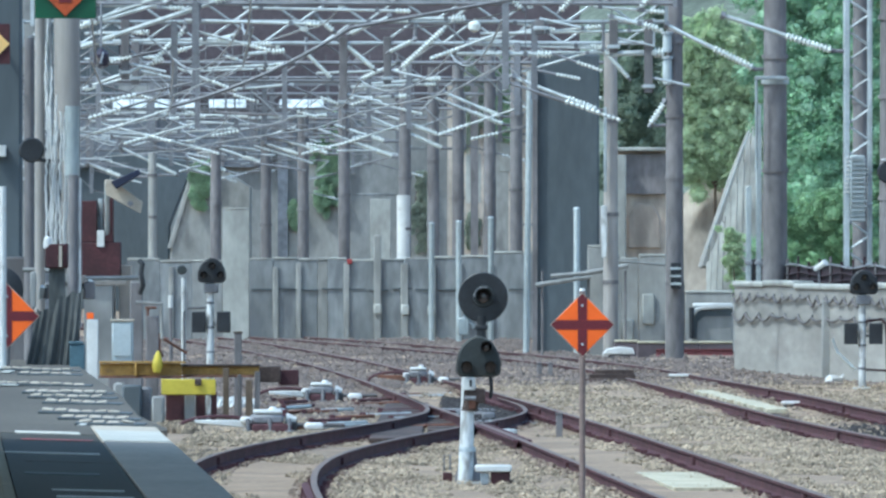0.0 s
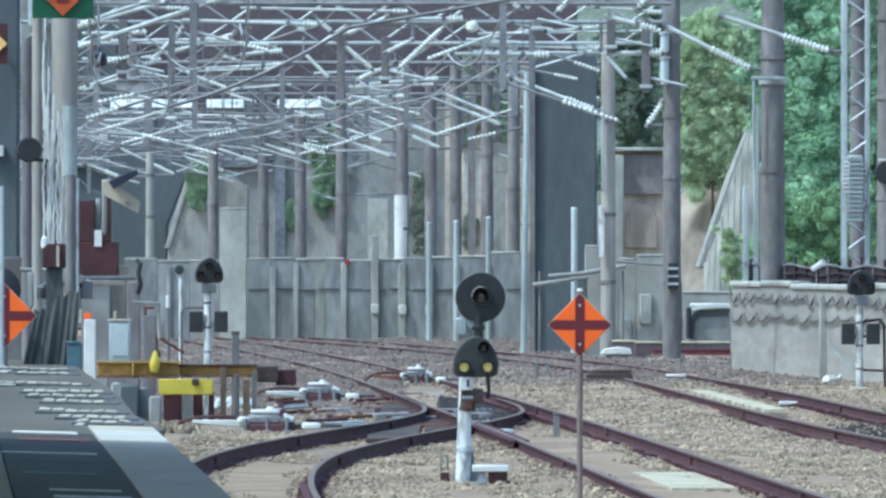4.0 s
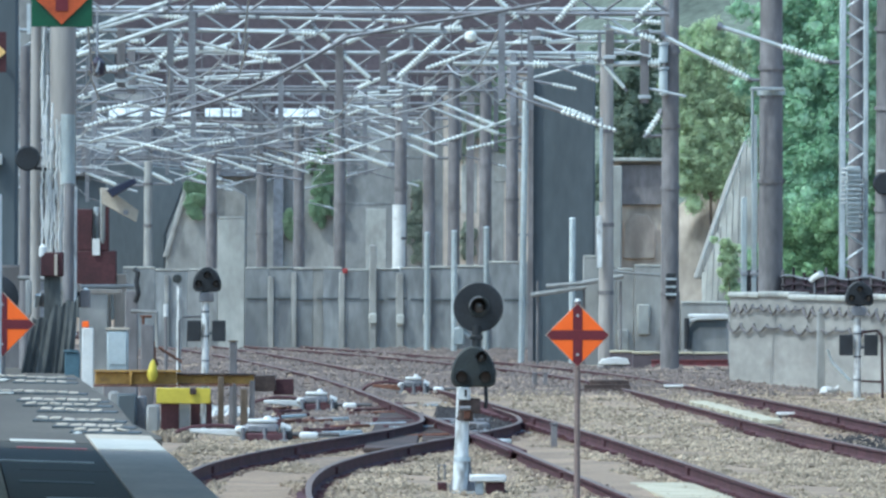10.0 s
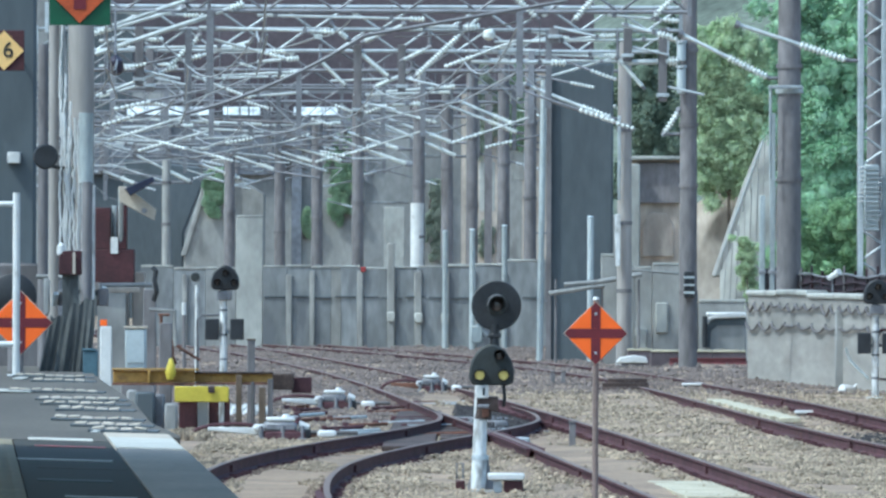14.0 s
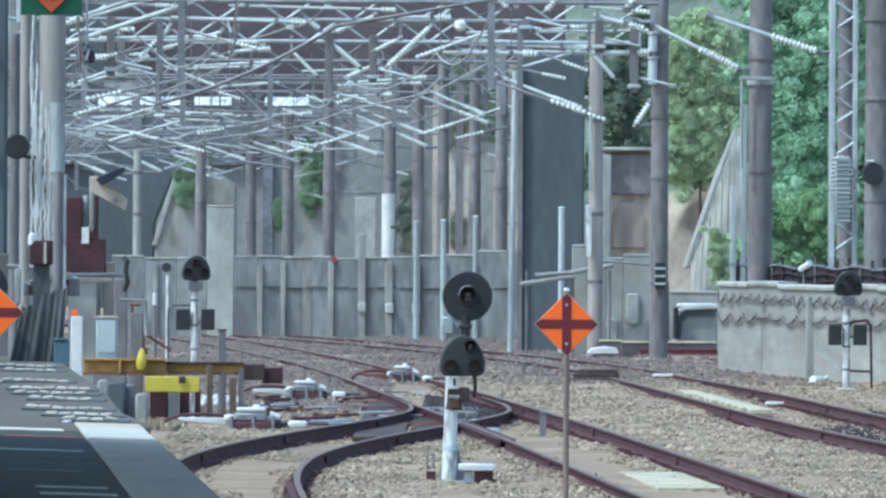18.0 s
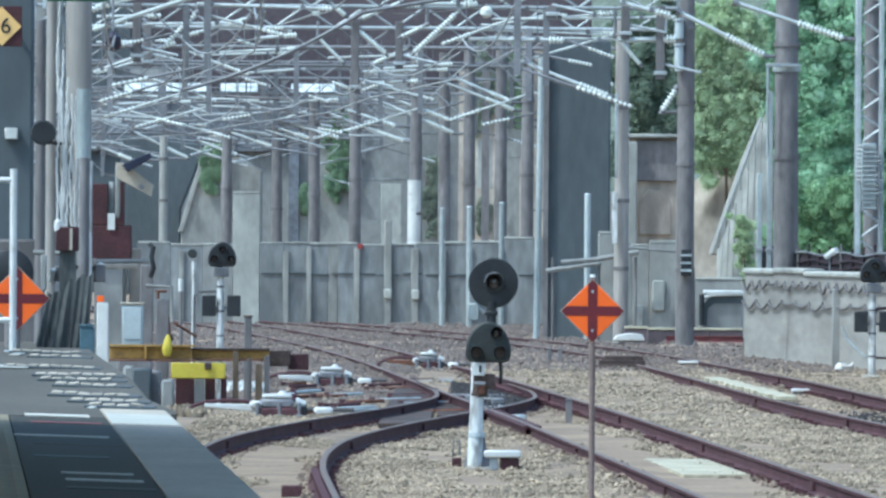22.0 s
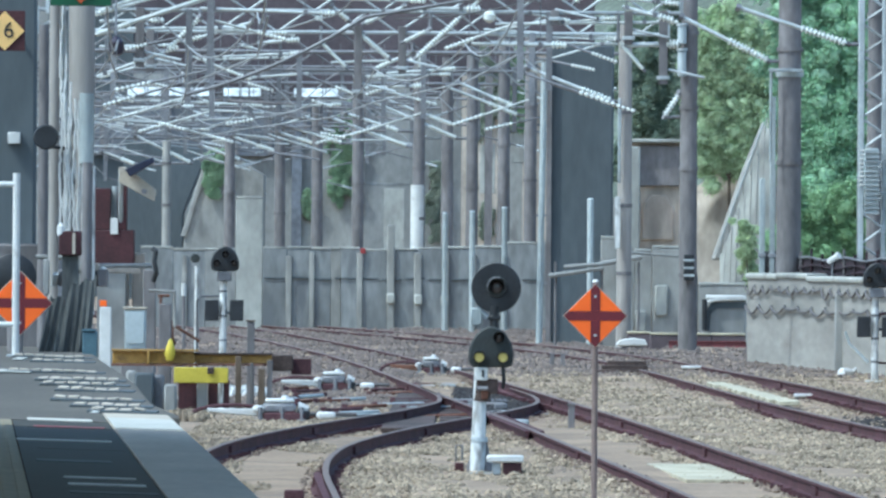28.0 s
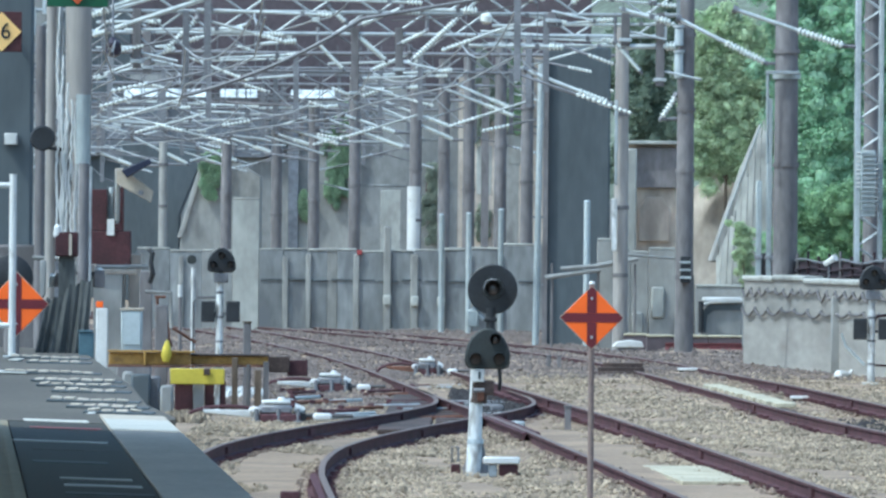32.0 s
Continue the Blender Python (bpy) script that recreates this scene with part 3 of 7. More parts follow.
for y, d0, d1, w in ((77.5, 0.6, 1.22, 0.35), (70.1, 0.6, 1.2, 0.25), (66.4, 0.75, 1.23, 0.6), (58.5, 0.6, 1.1, 0.5)):
    part("repair_patch", Shape().plate(strip(d0, d1, y - w / 2, y + w / 2), PZ - 0.006, PZ - 0.001), M_BLACK_GREEN if w > 0.45 else M_SLAB, pf, "darker asphalt repair")
# lower end of the platform with studded panels
pe = thing("platform_end", "pale concrete platform end with studded anti-trespass panels", "platform", kind="structure")
part("body", Shape().plate([(-2.25, 84.6), (-2.27, 85.6), (-2.69, 91.7), (-3.2, 103.6), (-4.27, 124), (-5.1, 140), (-12, 140), (-12, 84.6)], -0.4, PZ - 0.03), M_SLAB, pe)
stud_mesh = Shape().box(0, 0, 0, 0.102, 0.34, 0.024).mesh("stud_block", M_COPING, 0.008)
for y, x0, x1 in ((87.2, -2.998, -2.468), (89.6, -3.233, -2.576), (92.6, -3.518, -2.748), (98.2, -3.696, -3.004), (101.7, -3.974, -3.162), (104.8, -4.152, -3.298),
                  (110.4, -4.687, -3.701), (119.5, -4.799, -4.118), (123.4, -5.174, -4.272)):
    k = int((x1 - x0) / 0.118)
    panel = part("stud_panel", Shape().box((x0 + x1) / 2 - 0.05, y, PZ - 0.04, x1 - x0 + 0.05, 0.9, 0.02), M_CONC_DARK, pe, "dark rubber panel", bevel=0.003)
    for i in range(k):
        s = new("stud", stud_mesh)
        s.parent = panel
        s.location = (x0 + 0.118 * i, y + random.uniform(-0.08, 0.08), PZ - 0.02 - random.uniform(0, 0.012))
        s.rotation_euler = (random.uniform(-0.02, 0.02), random.uniform(-0.12, 0.12), 0)
for y, x0, x1 in ((110.2, -5.046, -4.484), (86.0, -3.019, -2.963), (121, -5.129, -5.011)):
    part("edge_marking", Shape().box((x0 + x1) / 2, y, PZ - 0.035, x1 - x0, 1.6, 0.012), M_PALE_STRIP, pe, "pale strip laid on the paving")
# sunlight beyond the shadow edge, put into a cream plate on the coping
part("end_marking", Shape().plate(strip(0.05, 0.56, 77.9, 82.2), PZ - 0.003, PZ + 0.004), M_PALE_STRIP, pf, "coping end coloured cream for sunlight")
# the paving falls towards the tracks
for top in (pf, pe):
    for ob in top.children_recursive:
        if ob.name.startswith("stud") and not ob.name.startswith("stud_panel"):
            ob.location.z += 0.026 * (edge(ob.location.y) - ob.location.x - 0.3)
            ob.rotation_euler.y += 0.026
        else:
            for v in ob.data.vertices:
                v.co.z += 0.026 * (min(edge(v.co.y) - v.co.x, 4.0) - 0.3)
# canopy over the platform, above the view
ca = thing("platform_canopy", "grey sheet-metal platform canopy", "canopy", kind="structure")
part("roof_sheet", Shape().box(-4.6, 31.9, 5.0, 9.2, 89.3, 0.12), M_ROOF, ca)
for y in (-5, 15, 35, 55):
    part("column", Shape().rod((-6.5, y, PZ - 0.05), (-6.5, y, 5.02), 0.14, n=12), M_COLUMN_PALE, ca)


# ---- far walls and hill ----
def wall_run(name, label, panels, y, depth, material, base=-0.3, group=""):
    w = thing(name, label, "wall", group, "structure")
    for x0, x1, top, *m in panels:
        part("panel", Shape().box((x0 + x1) / 2, y + depth / 2 + random.uniform(-0.015, 0.015), base, x1 - x0 - 0.006, depth, top - base), m[0] if m else material, w, bevel=0.01)
        part("ledge", Shape().box((x0 + x1) / 2, y + depth / 2, top + 0.002, x1 - x0 - 0.02, depth + 0.03, random.uniform(0.04, 0.08)), M_CONC_LIGHT, w, bevel=0.015)
    return w


wall_run("wall_far", "stained grey concrete parapet wall in panels", [
    (-8.598, -7.706, 2.079),
    (-7.706, -6.829, 2.017),
    (-6.829, -5.998, 2.048, M_CONC),
    (-5.998, -5.275, 3.447, M_CONC_LIGHT),
    (-5.275, -4.614, 2.094),
    (-4.614, -3.937, 2.109),
    (-3.937, -3.414, 2.079),
    (-3.414, -3.138, 2.079, M_CONC_MID),
    (-3.138, -2.615, 2.094),
    (-2.615, -1.830, 2.048),
    (-1.830, -1.046, 2.079),
    (-1.046, -0.277, 2.109),
    (-0.277, 0.461, 2.125),
    (0.461, 1.307, 2.155),
    (1.307, 2.522, 2.263)], 283, 0.5, M_CONC_WALL)
wr = thing("wall_ribs", "pale concrete ribs and a joint on the parapet wall", "ribs", kind="structure")
for px, w, top in ((-7.387, 0.12, 1.9), (-4.552, 0.15, 1.9), (-3.923, 0.13, 2.0), (-2.621, 0.15, 2.0), (-1.778, 0.20, 2.75), (-1.042, 0.2, 2.0), (-0.276, 0.16, 2.0), (0.460, 0.14, 2.0), (1.303, 0.14, 2.0)):
    part("rib", Shape().box(px, 282.97, -0.3, w, 0.1, top + 0.3), M_CONC_MID, wr, bevel=0.02)
for k in range(12):
    a, b = -5.257 + 0.637 * k, -5.257 + 0.637 * (k + 1)
    part("joint", Shape().box((a + b) / 2, 282.985, 1.27 + 0.02 * math.sin(k * 2.3), b - a - 0.09, 0.06, 0.035), M_CONC_DARK, wr, bevel=0.008)
fp = thing("white_plate", "flaking white plates on the far parapet wall", "plate")
for px in (-1.778, -1.027, -0.307, 0.460):
    part("plate", Shape().box(px, 282.86, 0.60 + 0.05 * math.sin(px * 9), 0.22, 0.1, 0.28), M_CONC_LIGHT, fp, bevel=0.03)
rp = thing("red_marker", "small faded red marker on the parapet wall", "marker")
part("plate", Shape().box(-2.537, 282.93, 1.976, 0.138, 0.1, 0.138), M_RED, rp, bevel=0.01)
part("stem", Shape().rod((-2.537, 282.93, 1.638), (-2.537, 282.93, 1.96), 0.03), M_STEEL_DARK, rp)
# short posts before it
for px, top, bot in ((-0.303, 3.071, 0), (0.425, 3.116, 0), (1.289, 3.223, 0), (3.169, 3.358, 0)):
    y = 246 if px > 2.6 else 279
    p = thing("fence_post", "thin pale galvanised fence post", "post", "posts at the far wall")
    part("tube", Shape().rod((px, y, -0.25), (px, y, top), 0.075, n=10), M_COLUMN_PALE, p)
    part("cap", Shape().rod((px, y, top), (px, y, top + 0.04), 0.09, 0.05, n=10), M_COLUMN_PALE, p)

# tall retaining wall behind
BW = 415
bw = thing("wall_back", "tall weathered concrete retaining wall in bays", "wall", kind="structure")
for a, b, top, m in ((-60, -16.329, 13, M_CONC), (-16.329, -12.946, 12, M_CONC_DARK), (-12.946, -11.255, 9.5, M_CONC), (-11.255, -8.774, 7.7, M_CONC_WALL),
                     (-8.774, -7.646, 7.2, M_CONC), (-7.646, -5.616, 7.2, M_CONC), (-5.616, -3.654, 8.2, M_CONC_MID),
                     (-3.654, -1.895, 8.9, M_CONC), (-1.895, 0.180, 8.0, M_CONC), (0.180, 1.624, 8.9, M_CONC_BEIGE), (1.624, 2.616, 9.1, M_CONC_MID),
                     (2.616, 4.872, 9.8, M_CONC_BEIGE), (4.872, 40, 4, M_CONC)):
    part("bay", Shape().box((a + b) / 2, BW + 0.6, -0.5, b - a - 0.004, 1.2, top + 0.5), m, bw)
for x0, x1, z in ((-3.654, -1.895, 4.448), (-1.895, -0.541, 6.297), (-5.390, -4.015, 5.688), (1.601, 2.729, 6.568)):
    part("string_course", Shape().box((x0 + x1) / 2, BW + 0.01, z, x1 - x0 - 0.04, 0.05, 0.08), M_CONC_WALL, bw, bevel=0.01)
for x0, x1, z0, z1 in ((-2.910, -2.075, -0.4, 4.312), (-6.676, -6.135, 2.959, 3.839), (0.902, 1.534, 4.132, 6.117), (2.255, 2.707, 5.373, 6.568), (-6.180, -5.684, -0.4, 3.049)):
    part("repaired_patch", Shape().box((x0 + x1) / 2, BW + 0.01, z0, x1 - x0, 0.06, z1 - z0), M_CONC_LIGHT, bw, "paler repaired patch", bevel=0.05)
ls = thing("bank_slope", "weathered concrete slope behind the far wall", "slope", kind="structure")
part("slope_face", Shape().slab([(-10.565, -0.4), (-7.391, -0.4), (-7.391, 4.727), (-8.457, 5.380), (-8.913, 6.075), (-9.435, 6.075), (-9.696, 5.380), (-10.478, 2.662)], 400, 402), M_CONC_MID, ls, bevel=0.05)
part("edge_strip", Shape().slab([(-10.609, 2.336), (-10.391, 2.336), (-9.391, 5.706), (-9.565, 5.749)], 399.9, 400.1), M_CONC_MID, ls, "pale slope kerb", bevel=0.03)
part("dark_wall", Shape().slab([(-12.932, -0.4), (-10.627, -0.4), (-10.627, 3.219), (-9.639, 5.744), (-12.932, 6.073)], 404, 406), M_CONC_DARK, ls, bevel=0.05)
# added dark sheet with ribs and legs, in place of distant shade
ob = thing("footbridge", "slate-blue sheet added for shade behind the overhead wires", "bridge")
for x0, x1, z0, z1 in ((-16.172, -6.79, 5.553, 7.765), (-6.79, -3.395, 6.536, 7.765)):
    part("fascia", Shape().box((x0 + x1) / 2, 414.85, z0, x1 - x0 - 0.01, 0.28, z1 - z0), M_SLATE, ob, bevel=0.02)
    for k in range(7):
        part("rib", Shape().box(x0 + (x1 - x0) * (k + 0.5) / 7, 414.68, z0 + 0.05, 0.16, 0.06, z1 - z0 - 0.1), M_COLUMN, ob)
    part("leg", Shape().box(x0 + 0.4, 414.86, -0.3, 0.4, 0.26, z0 + 0.298), M_SLATE, ob)
hs = Shape()
for j in range(22):
    for i in range(60):
        x, u = -90 + 3.2 * i, j / 21
        hs.v.append((x, 424 + 150 * u + 3 * noise.noise(Vector((x * 0.1, u * 9, 3))), -0.5 + 75 * u ** 1.2 + 5 * noise.noise(Vector((x * 0.08, u * 7, 1)))))
for j in range(21):
    for i in range(59):
        k = j * 60 + i
        hs.f.append((k, k + 1, k + 61, k + 60))
solid("hillside", hs, M_HILL, "hazy green hillside rising behind the railway", "hill", kind="structure")
bk = thing("depot_building", "brown clad building far behind the overhead wires", "building")
part("wall", Shape().box(-4.46, 424, -0.5, 20, 6, 18.5), M_BROWN, bk)
part("lower_wall", Shape().box(-8.348, 422.5, -0.5, 9, 2, 9.899 + 0.5), M_CONC_MID, bk, "pale grey lower band")
part("roof", Shape().box(-4.46, 424, 18, 21, 7, 0.5), M_CONC_DARK, bk)


# ---- vegetation ----
def leaves(blobs, per, size, seed):
    """Many small leaf blades round uneven clumps."""
    rng = np.random.default_rng(seed)
    vs = []
    for i, (x, y, z, rx, ry, rz) in enumerate(blobs):
        ax = np.array((rx, ry, rz))
        sub = np.random.default_rng(seed * 1000 + i).normal(0, 0.55, (9, 3)) * ax
        d = rng.normal(0, 1, (per, 3))
        d /= np.linalg.norm(d, axis=1)[:, None]
        c = sub[np.arange(per) % 9] + d * ax * rng.uniform(0.22, 0.60, (per, 1))
        n = 0.45 * d + rng.normal(0, 0.35, (per, 3)) + (-0.6, -0.95, 0.95)
        n /= np.linalg.norm(n, axis=1)[:, None]
        u = np.cross(n, rng.normal(0, 1, (per, 3)))
        u /= np.linalg.norm(u, axis=1)[:, None] + 1e-9
        w = np.cross(n, u)
        s = size * rng.uniform(0.55, 1.45, (per, 1))
        p = c + (x, y, z)
        vs.append(np.stack([p - u * s, p - w * s * 0.5 + n * s * 0.15, p + u * s, p + w * s * 0.5 + n * s * 0.15], 1).reshape(-1, 3))
    v = np.concatenate(vs)
    s = Shape()
    s.v, s.f = v.tolist(), np.arange(len(v)).reshape(-1, 4).tolist()
    return s


def flat_mesh(s, name, material):
    me = bpy.data.meshes.new(name)
    me.from_pydata(s.v, [], s.f)
    me.materials.append(material)
    return me


def masses(blobs, seed):
    """Lumpy inner masses of the crown, under the leaves."""
    rng = np.random.default_rng(seed)
    ball = bmesh.new()
    bmesh.ops.create_icosphere(ball, subdivisions=2, radius=1)
    bv = [v.co.copy() for v in ball.verts]
    bf = [tuple(v.index for v in f.verts) for f in ball.faces]
    ball.free()
    s = Shape()
    for i, (x, y, z, rx, ry, rz) in enumerate(blobs):
        for c in np.random.default_rng(seed * 1000 + i).normal(0, 0.55, (9, 3)):
            o = Vector((x + c[0] * rx, y + c[1] * ry, z + c[2] * rz))
            k = rng.uniform(0.28, 0.38)
            s.add([o + Vector((v.x * rx, v.y * ry, v.z * rz)) * k * (1 + 0.45 * noise.noise((v + o) * 2.2)) for v in bv], bf)
    return s


def bush(name, label, category, blobs, per, size, material, seed, trunk=True):
    t = thing(name, label, category, "lineside greenery")
    cr = new("crown", flat_mesh(leaves(blobs, per, size, seed), "crown", material))
    cr.parent = t
    part("inner_foliage", masses(blobs, seed), INNER[material.name], cr)
    if trunk:
        bx, by, bz = blobs[0][:3]
        low = min(b[2] - b[5] for b in blobs)
        part("trunk", Shape().rod((bx, by, -0.4), (bx, by, bz), 0.16 * min(1, blobs[0][3]), 0.07 * min(1, blobs[0][3])), M_BARK, t)
        for b in blobs[1:6]:
            part("limb", Shape().rod((bx, by, max(low, bz * 0.4)), (b[0], b[1], b[2]), 0.07 * min(1, b[3]), 0.02 * min(1, b[3]), n=6), M_BARK, t)
    return t


rb = random.Random(4)
def clumps(x0, x1, z0, z1, y, k, r):
    """An even leafy front, with a few looser clumps behind it."""
    front = [(rb.uniform(x0, x1), y + rb.uniform(-0.12, 0.15), z0 + (z1 - z0) * (i + 0.5) / k, r, r * 0.32, r) for i in range(k)]
    return front + [(rb.uniform(x0, x1), y + 1.1 + rb.uniform(0, 0.8), z0 + (z1 - z0) * (i + 0.5) / (k // 3), r, r, r) for i in range(k // 3)]


bush("tree", "dense bright green tree on the bank", "tree", clumps(8.629, 10.195, 2.204, 9.537, 262, 72, 0.62), 1500, 0.062, M_LEAF, 1)
bush("tree", "dense bright green tree on the bank", "tree", clumps(10.062, 12.953, 2.199, 9.644, 266, 80, 0.68), 1250, 0.066, M_LEAF, 2)
bush("tree", "olive green tree above the slope", "tree", clumps(6.905, 8.292, 4.590, 8.166, 283.6, 90, 0.50), 1500, 0.06, M_LEAF_OLIVE, 3)
bush("shrub", "bright yellow-green shrub above the netted fence", "shrub", clumps(8.572, 9.746, 1.87, 3.595, 254, 11, 0.5), 1800, 0.05, M_LEAF_BRIGHT, 14)
bush("shrub", "dark green shrub behind the concrete block", "shrub", clumps(5.071, 6.457, 4.843, 8.593, 300, 14, 0.65), 1800, 0.065, M_LEAF_DARK, 4)
bush("shrub", "green shrub at the foot of the slope", "shrub", clumps(6.163, 6.457, 1.554, 2.801, 225, 8, 0.17), 900, 0.03, M_LEAF_OLIVE, 5)
for a, b, u, t, seed, mt, r, k in ((-4.85, -4.15, 4.0, 7.4, 6, M_LEAF_FAR, 0.24, 34), (-9.541, -9.064, 4.245, 5.459, 7, M_LEAF_FAR, 0.30, 7),
                                   (2.295, 2.655, 7.008, 9.618, 8, M_LEAF_FAR, 0.30, 12), (1.035, 1.485, 6.828, 9.393, 10, M_LEAF_DULL, 0.36, 10),
                                   (-1.035, -0.630, 2.418, 5.253, 11, M_LEAF_DULL, 0.24, 9), (-6.165, -5.850, 3.183, 3.993, 12, M_LEAF_FAR, 0.24, 4),
                                   (0.990, 1.395, 2.373, 3.498, 13, M_LEAF_DULL, 0.22, 5)):
    y = 414 if seed != 7 else 399
    cp = bush("creeper", "soft green growth hanging over the concrete bank", "plant", [(x, y + 0.78, z, rr, 0.09, rr * 1.3) for x, _, z, rr, _, _ in clumps(a, b, u, t, y, k, r)[:k]], 2400, 0.05, mt, seed, trunk=False)
    for f in (0.25, 0.5, 0.75):
        part("stem", Shape().tube([(a + (b - a) * f + 0.15 * math.sin(3 * f + q), y + 0.98, u + (t - u) * q / 6) for q in range(7)], 0.03, 5), M_BARK, cp)

# ---- masts behind the far wall ----
def mast(x, y, top, w, material=M_COLUMN, group="masts behind the wall", label="grey weathered steel mast with clamp bands"):
    t = thing("overhead_line_mast", label, "mast", group)
    part("shaft", Shape().rod((x, y, -0.4), (x, y, top), w / 2, w / 2 * 0.85, n=14), material, t)
    part("foot", Shape().box(x, y, -0.4, w * 1.3, w * 1.3, 0.35), M_CONC, t, bevel=0.03)
    z = 1.6
    while z < top - 0.6:
        part("clamp", Shape().rod((x, y, z), (x, y, z + 0.09), w / 2 + 0.007, n=14), M_COLUMN, t)
        z += random.uniform(1.3, 2.4)
    return t


for px, y, top, w in ((-6.773, 310, 5.34, 0.36), (-5.614, 330, 5.968, 0.38), (-4.296, 320, 6.56, 0.38), (-2.948, 310, 7.277, 0.38),
                      (-1.092, 300, 7.614, 0.38), (-0.296, 320, 7.951, 0.4), (0.44, 300, 7.94, 0.38), (1.331, 295, 8.171, 0.38),
                      (2.049, 290, 8.076, 0.38), (5.17, 232, 8.738, 0.42)):
    mast(px, y, top, w)
mast(-9.218, 330, 5.43, 0.3, M_CONC_MID, label="pale grey mast in front of the dark wall")
mast(3.874, 240, 7.386, 0.36, M_POLE, label="pale grey weathered mast beside the concrete pier")
sl = thing("mast_sleeve", "bright white protective sleeve round a mast", "sleeve")
part("shell", Shape().rod((-1.125, 300, 2.071), (-1.125, 300, 3.93), 0.205, n=14), M_WHITE, sl)
part("skirt", Shape().rod((-1.125, 300, 1.94), (-1.125, 300, 2.136), 0.27, 0.21, n=14), M_WHITE, sl)
# the mast's left highlight and glitter, put in as pale strips
ps0 = thing("mast_sleeve", "white strip for the highlight on the pale mast's left", "sleeve")
part("strip", Shape().box(3.717, 239.75, 2.217, 0.12, 0.06, 1.200), M_WHITE_POST, ps0, bevel=0.012)
part("upper_strip", Shape().box(3.743, 239.75, 3.730, 0.07, 0.05, 1.957), M_COLUMN_PALE, ps0, bevel=0.012)
pp = thing("drain_pipe", "tall thin pale pipe beside the grey pier", "pipe")
part("pipe", Shape().rod((1.989, 249, -0.3), (2.084, 249, 6.755), 0.075, n=10), M_COLUMN_PALE, pp)
for py in (5.131, 2.966, 1.342):
    part("bracket", Shape().box(2.043, 249.1, py, 0.26, 0.2, 0.05), M_STEEL_DARK, pp)
# the big dark pier
gp = thing("concrete_pier", "broad dark blue-grey concrete pier", "pier")
part("shaft", Shape().box(2.987, 251.6, -0.4, 1.579, 1.4, 7.107 + 0.4), M_CONC_DARK, gp, bevel=0.05)
part("edge_strip", Shape().box(2.222, 250.85, -0.4, 0.12, 0.16, 6.917 + 0.4), M_COLUMN, gp)

# ---- structures by the slope ----
blk = thing("concrete_block_house", "beige and grey concrete block with a recessed niche", "structure")
part("body", Shape().box(4.911, 257.5, -0.3, 1.28, 2.6, 4.842 + 0.3), M_PLASTER, blk, bevel=0.04)
part("upper_panel", Shape().box(4.995, 256.12, 3.743, 1.002, 0.12, 1.002), M_PANEL, blk, "dark weathered upper panel", bevel=0.02)
part("niche", Shape().slab([(4.563, 2.421), (5.343, 2.421), (5.343, 3.186), (5.162, 3.506), (4.786, 3.534), (4.577, 3.256)], 256.1, 256.3), M_PLASTER, blk, "sandy arched niche", bevel=0.02)
part("roof_edge", Shape().box(4.911, 257.3, 4.814, 1.391, 2.9, 0.09), M_CONC_LIGHT, blk, bevel=0.02)
part("corner_pier", Shape().box(4.296, 255.8, -0.3, 0.42, 0.4, 4.708 + 0.3), M_CONC_LIGHT, blk, bevel=0.03)
wall_run("wall_mid", "low stained concrete wall beside the block", [
    (3.381, 3.751, 2.428), (3.764, 4.147, 2.23), (4.16, 4.569, 2.137, M_CONC_MID), (4.583, 5.256, 2.23),
    (5.269, 5.652, 1.57, M_CONC_DARK), (5.666, 6.947, 1.371)], 243, 0.45, M_CONC_MID)
cb = thing("concrete_chamber", "grey concrete cable chamber with a pale lid edge", "chamber")
part("body", Shape().slab([(5.665, -0.3), (6.636, -0.3), (6.636, 1.073), (5.795, 1.073), (5.665, 0.904)], 238, 239.2), M_CONC, cb, bevel=0.03)
# shade under the lid, laid on the face as a flat dark band
part("dark_recess", Shape().slab([(5.73, 0.361), (5.807, 0.361), (5.833, 0.749), (5.975, 0.866), (6.635, 0.878), (6.635, 1.034), (5.898, 1.021), (5.755, 0.878)], 237.97, 238.0), M_CONC_DARK, cb, "flat dark band for the shade under the lid")
part("arch_edge", Shape().tube([(5.676, 237.9, 0.49), (5.689, 237.9, 0.853), (5.766, 237.9, 1.008), (5.922, 237.9, 1.073), (6.633, 237.9, 1.098)], 0.05, 8), M_WHITE, cb, "pale chipped arch edge")
part("lid", Shape().box(6.183, 238.5, 1.073 + 0.004, 0.88, 1.3, 0.09), M_WHITE, cb, "pale chipped lid", bevel=0.02)
part("side_frame", Shape().rod((5.687, 237.8, 0.361), (5.687, 237.8, 1.073), 0.06), M_BLACK, cb)
wpl = thing("white_plate", "flaking white plates fixed to the low wall", "plate")
for px, a, w, h in ((4.801, 0.647, 0.30, 0.72), (4.326, 0.278, 0.26, 0.5), (6.305, 0.318, 0.2, 0.2)):
    part("plate", Shape().box(px, 242.95, a, w, 0.1, h), M_CONC_LIGHT, wpl, bevel=0.03)
br = thing("pipe_barrier", "low pale pipe barrier across the pier's foot", "barrier")
for px0, py0, px1, py1, r in ((2.161, 1.568, 3.453, 1.765, 0.055), (2.517, 1.778, 3.453, 1.858, 0.05), (3.321, 1.844, 4.323, 2.029, 0.06), (4.033, 2.134, 5.285, 2.029, 0.03)):
    part("rail", Shape().rod((px0, 242.5, py0), (px1, 242.5, py1), r, n=8), M_CONC, br)
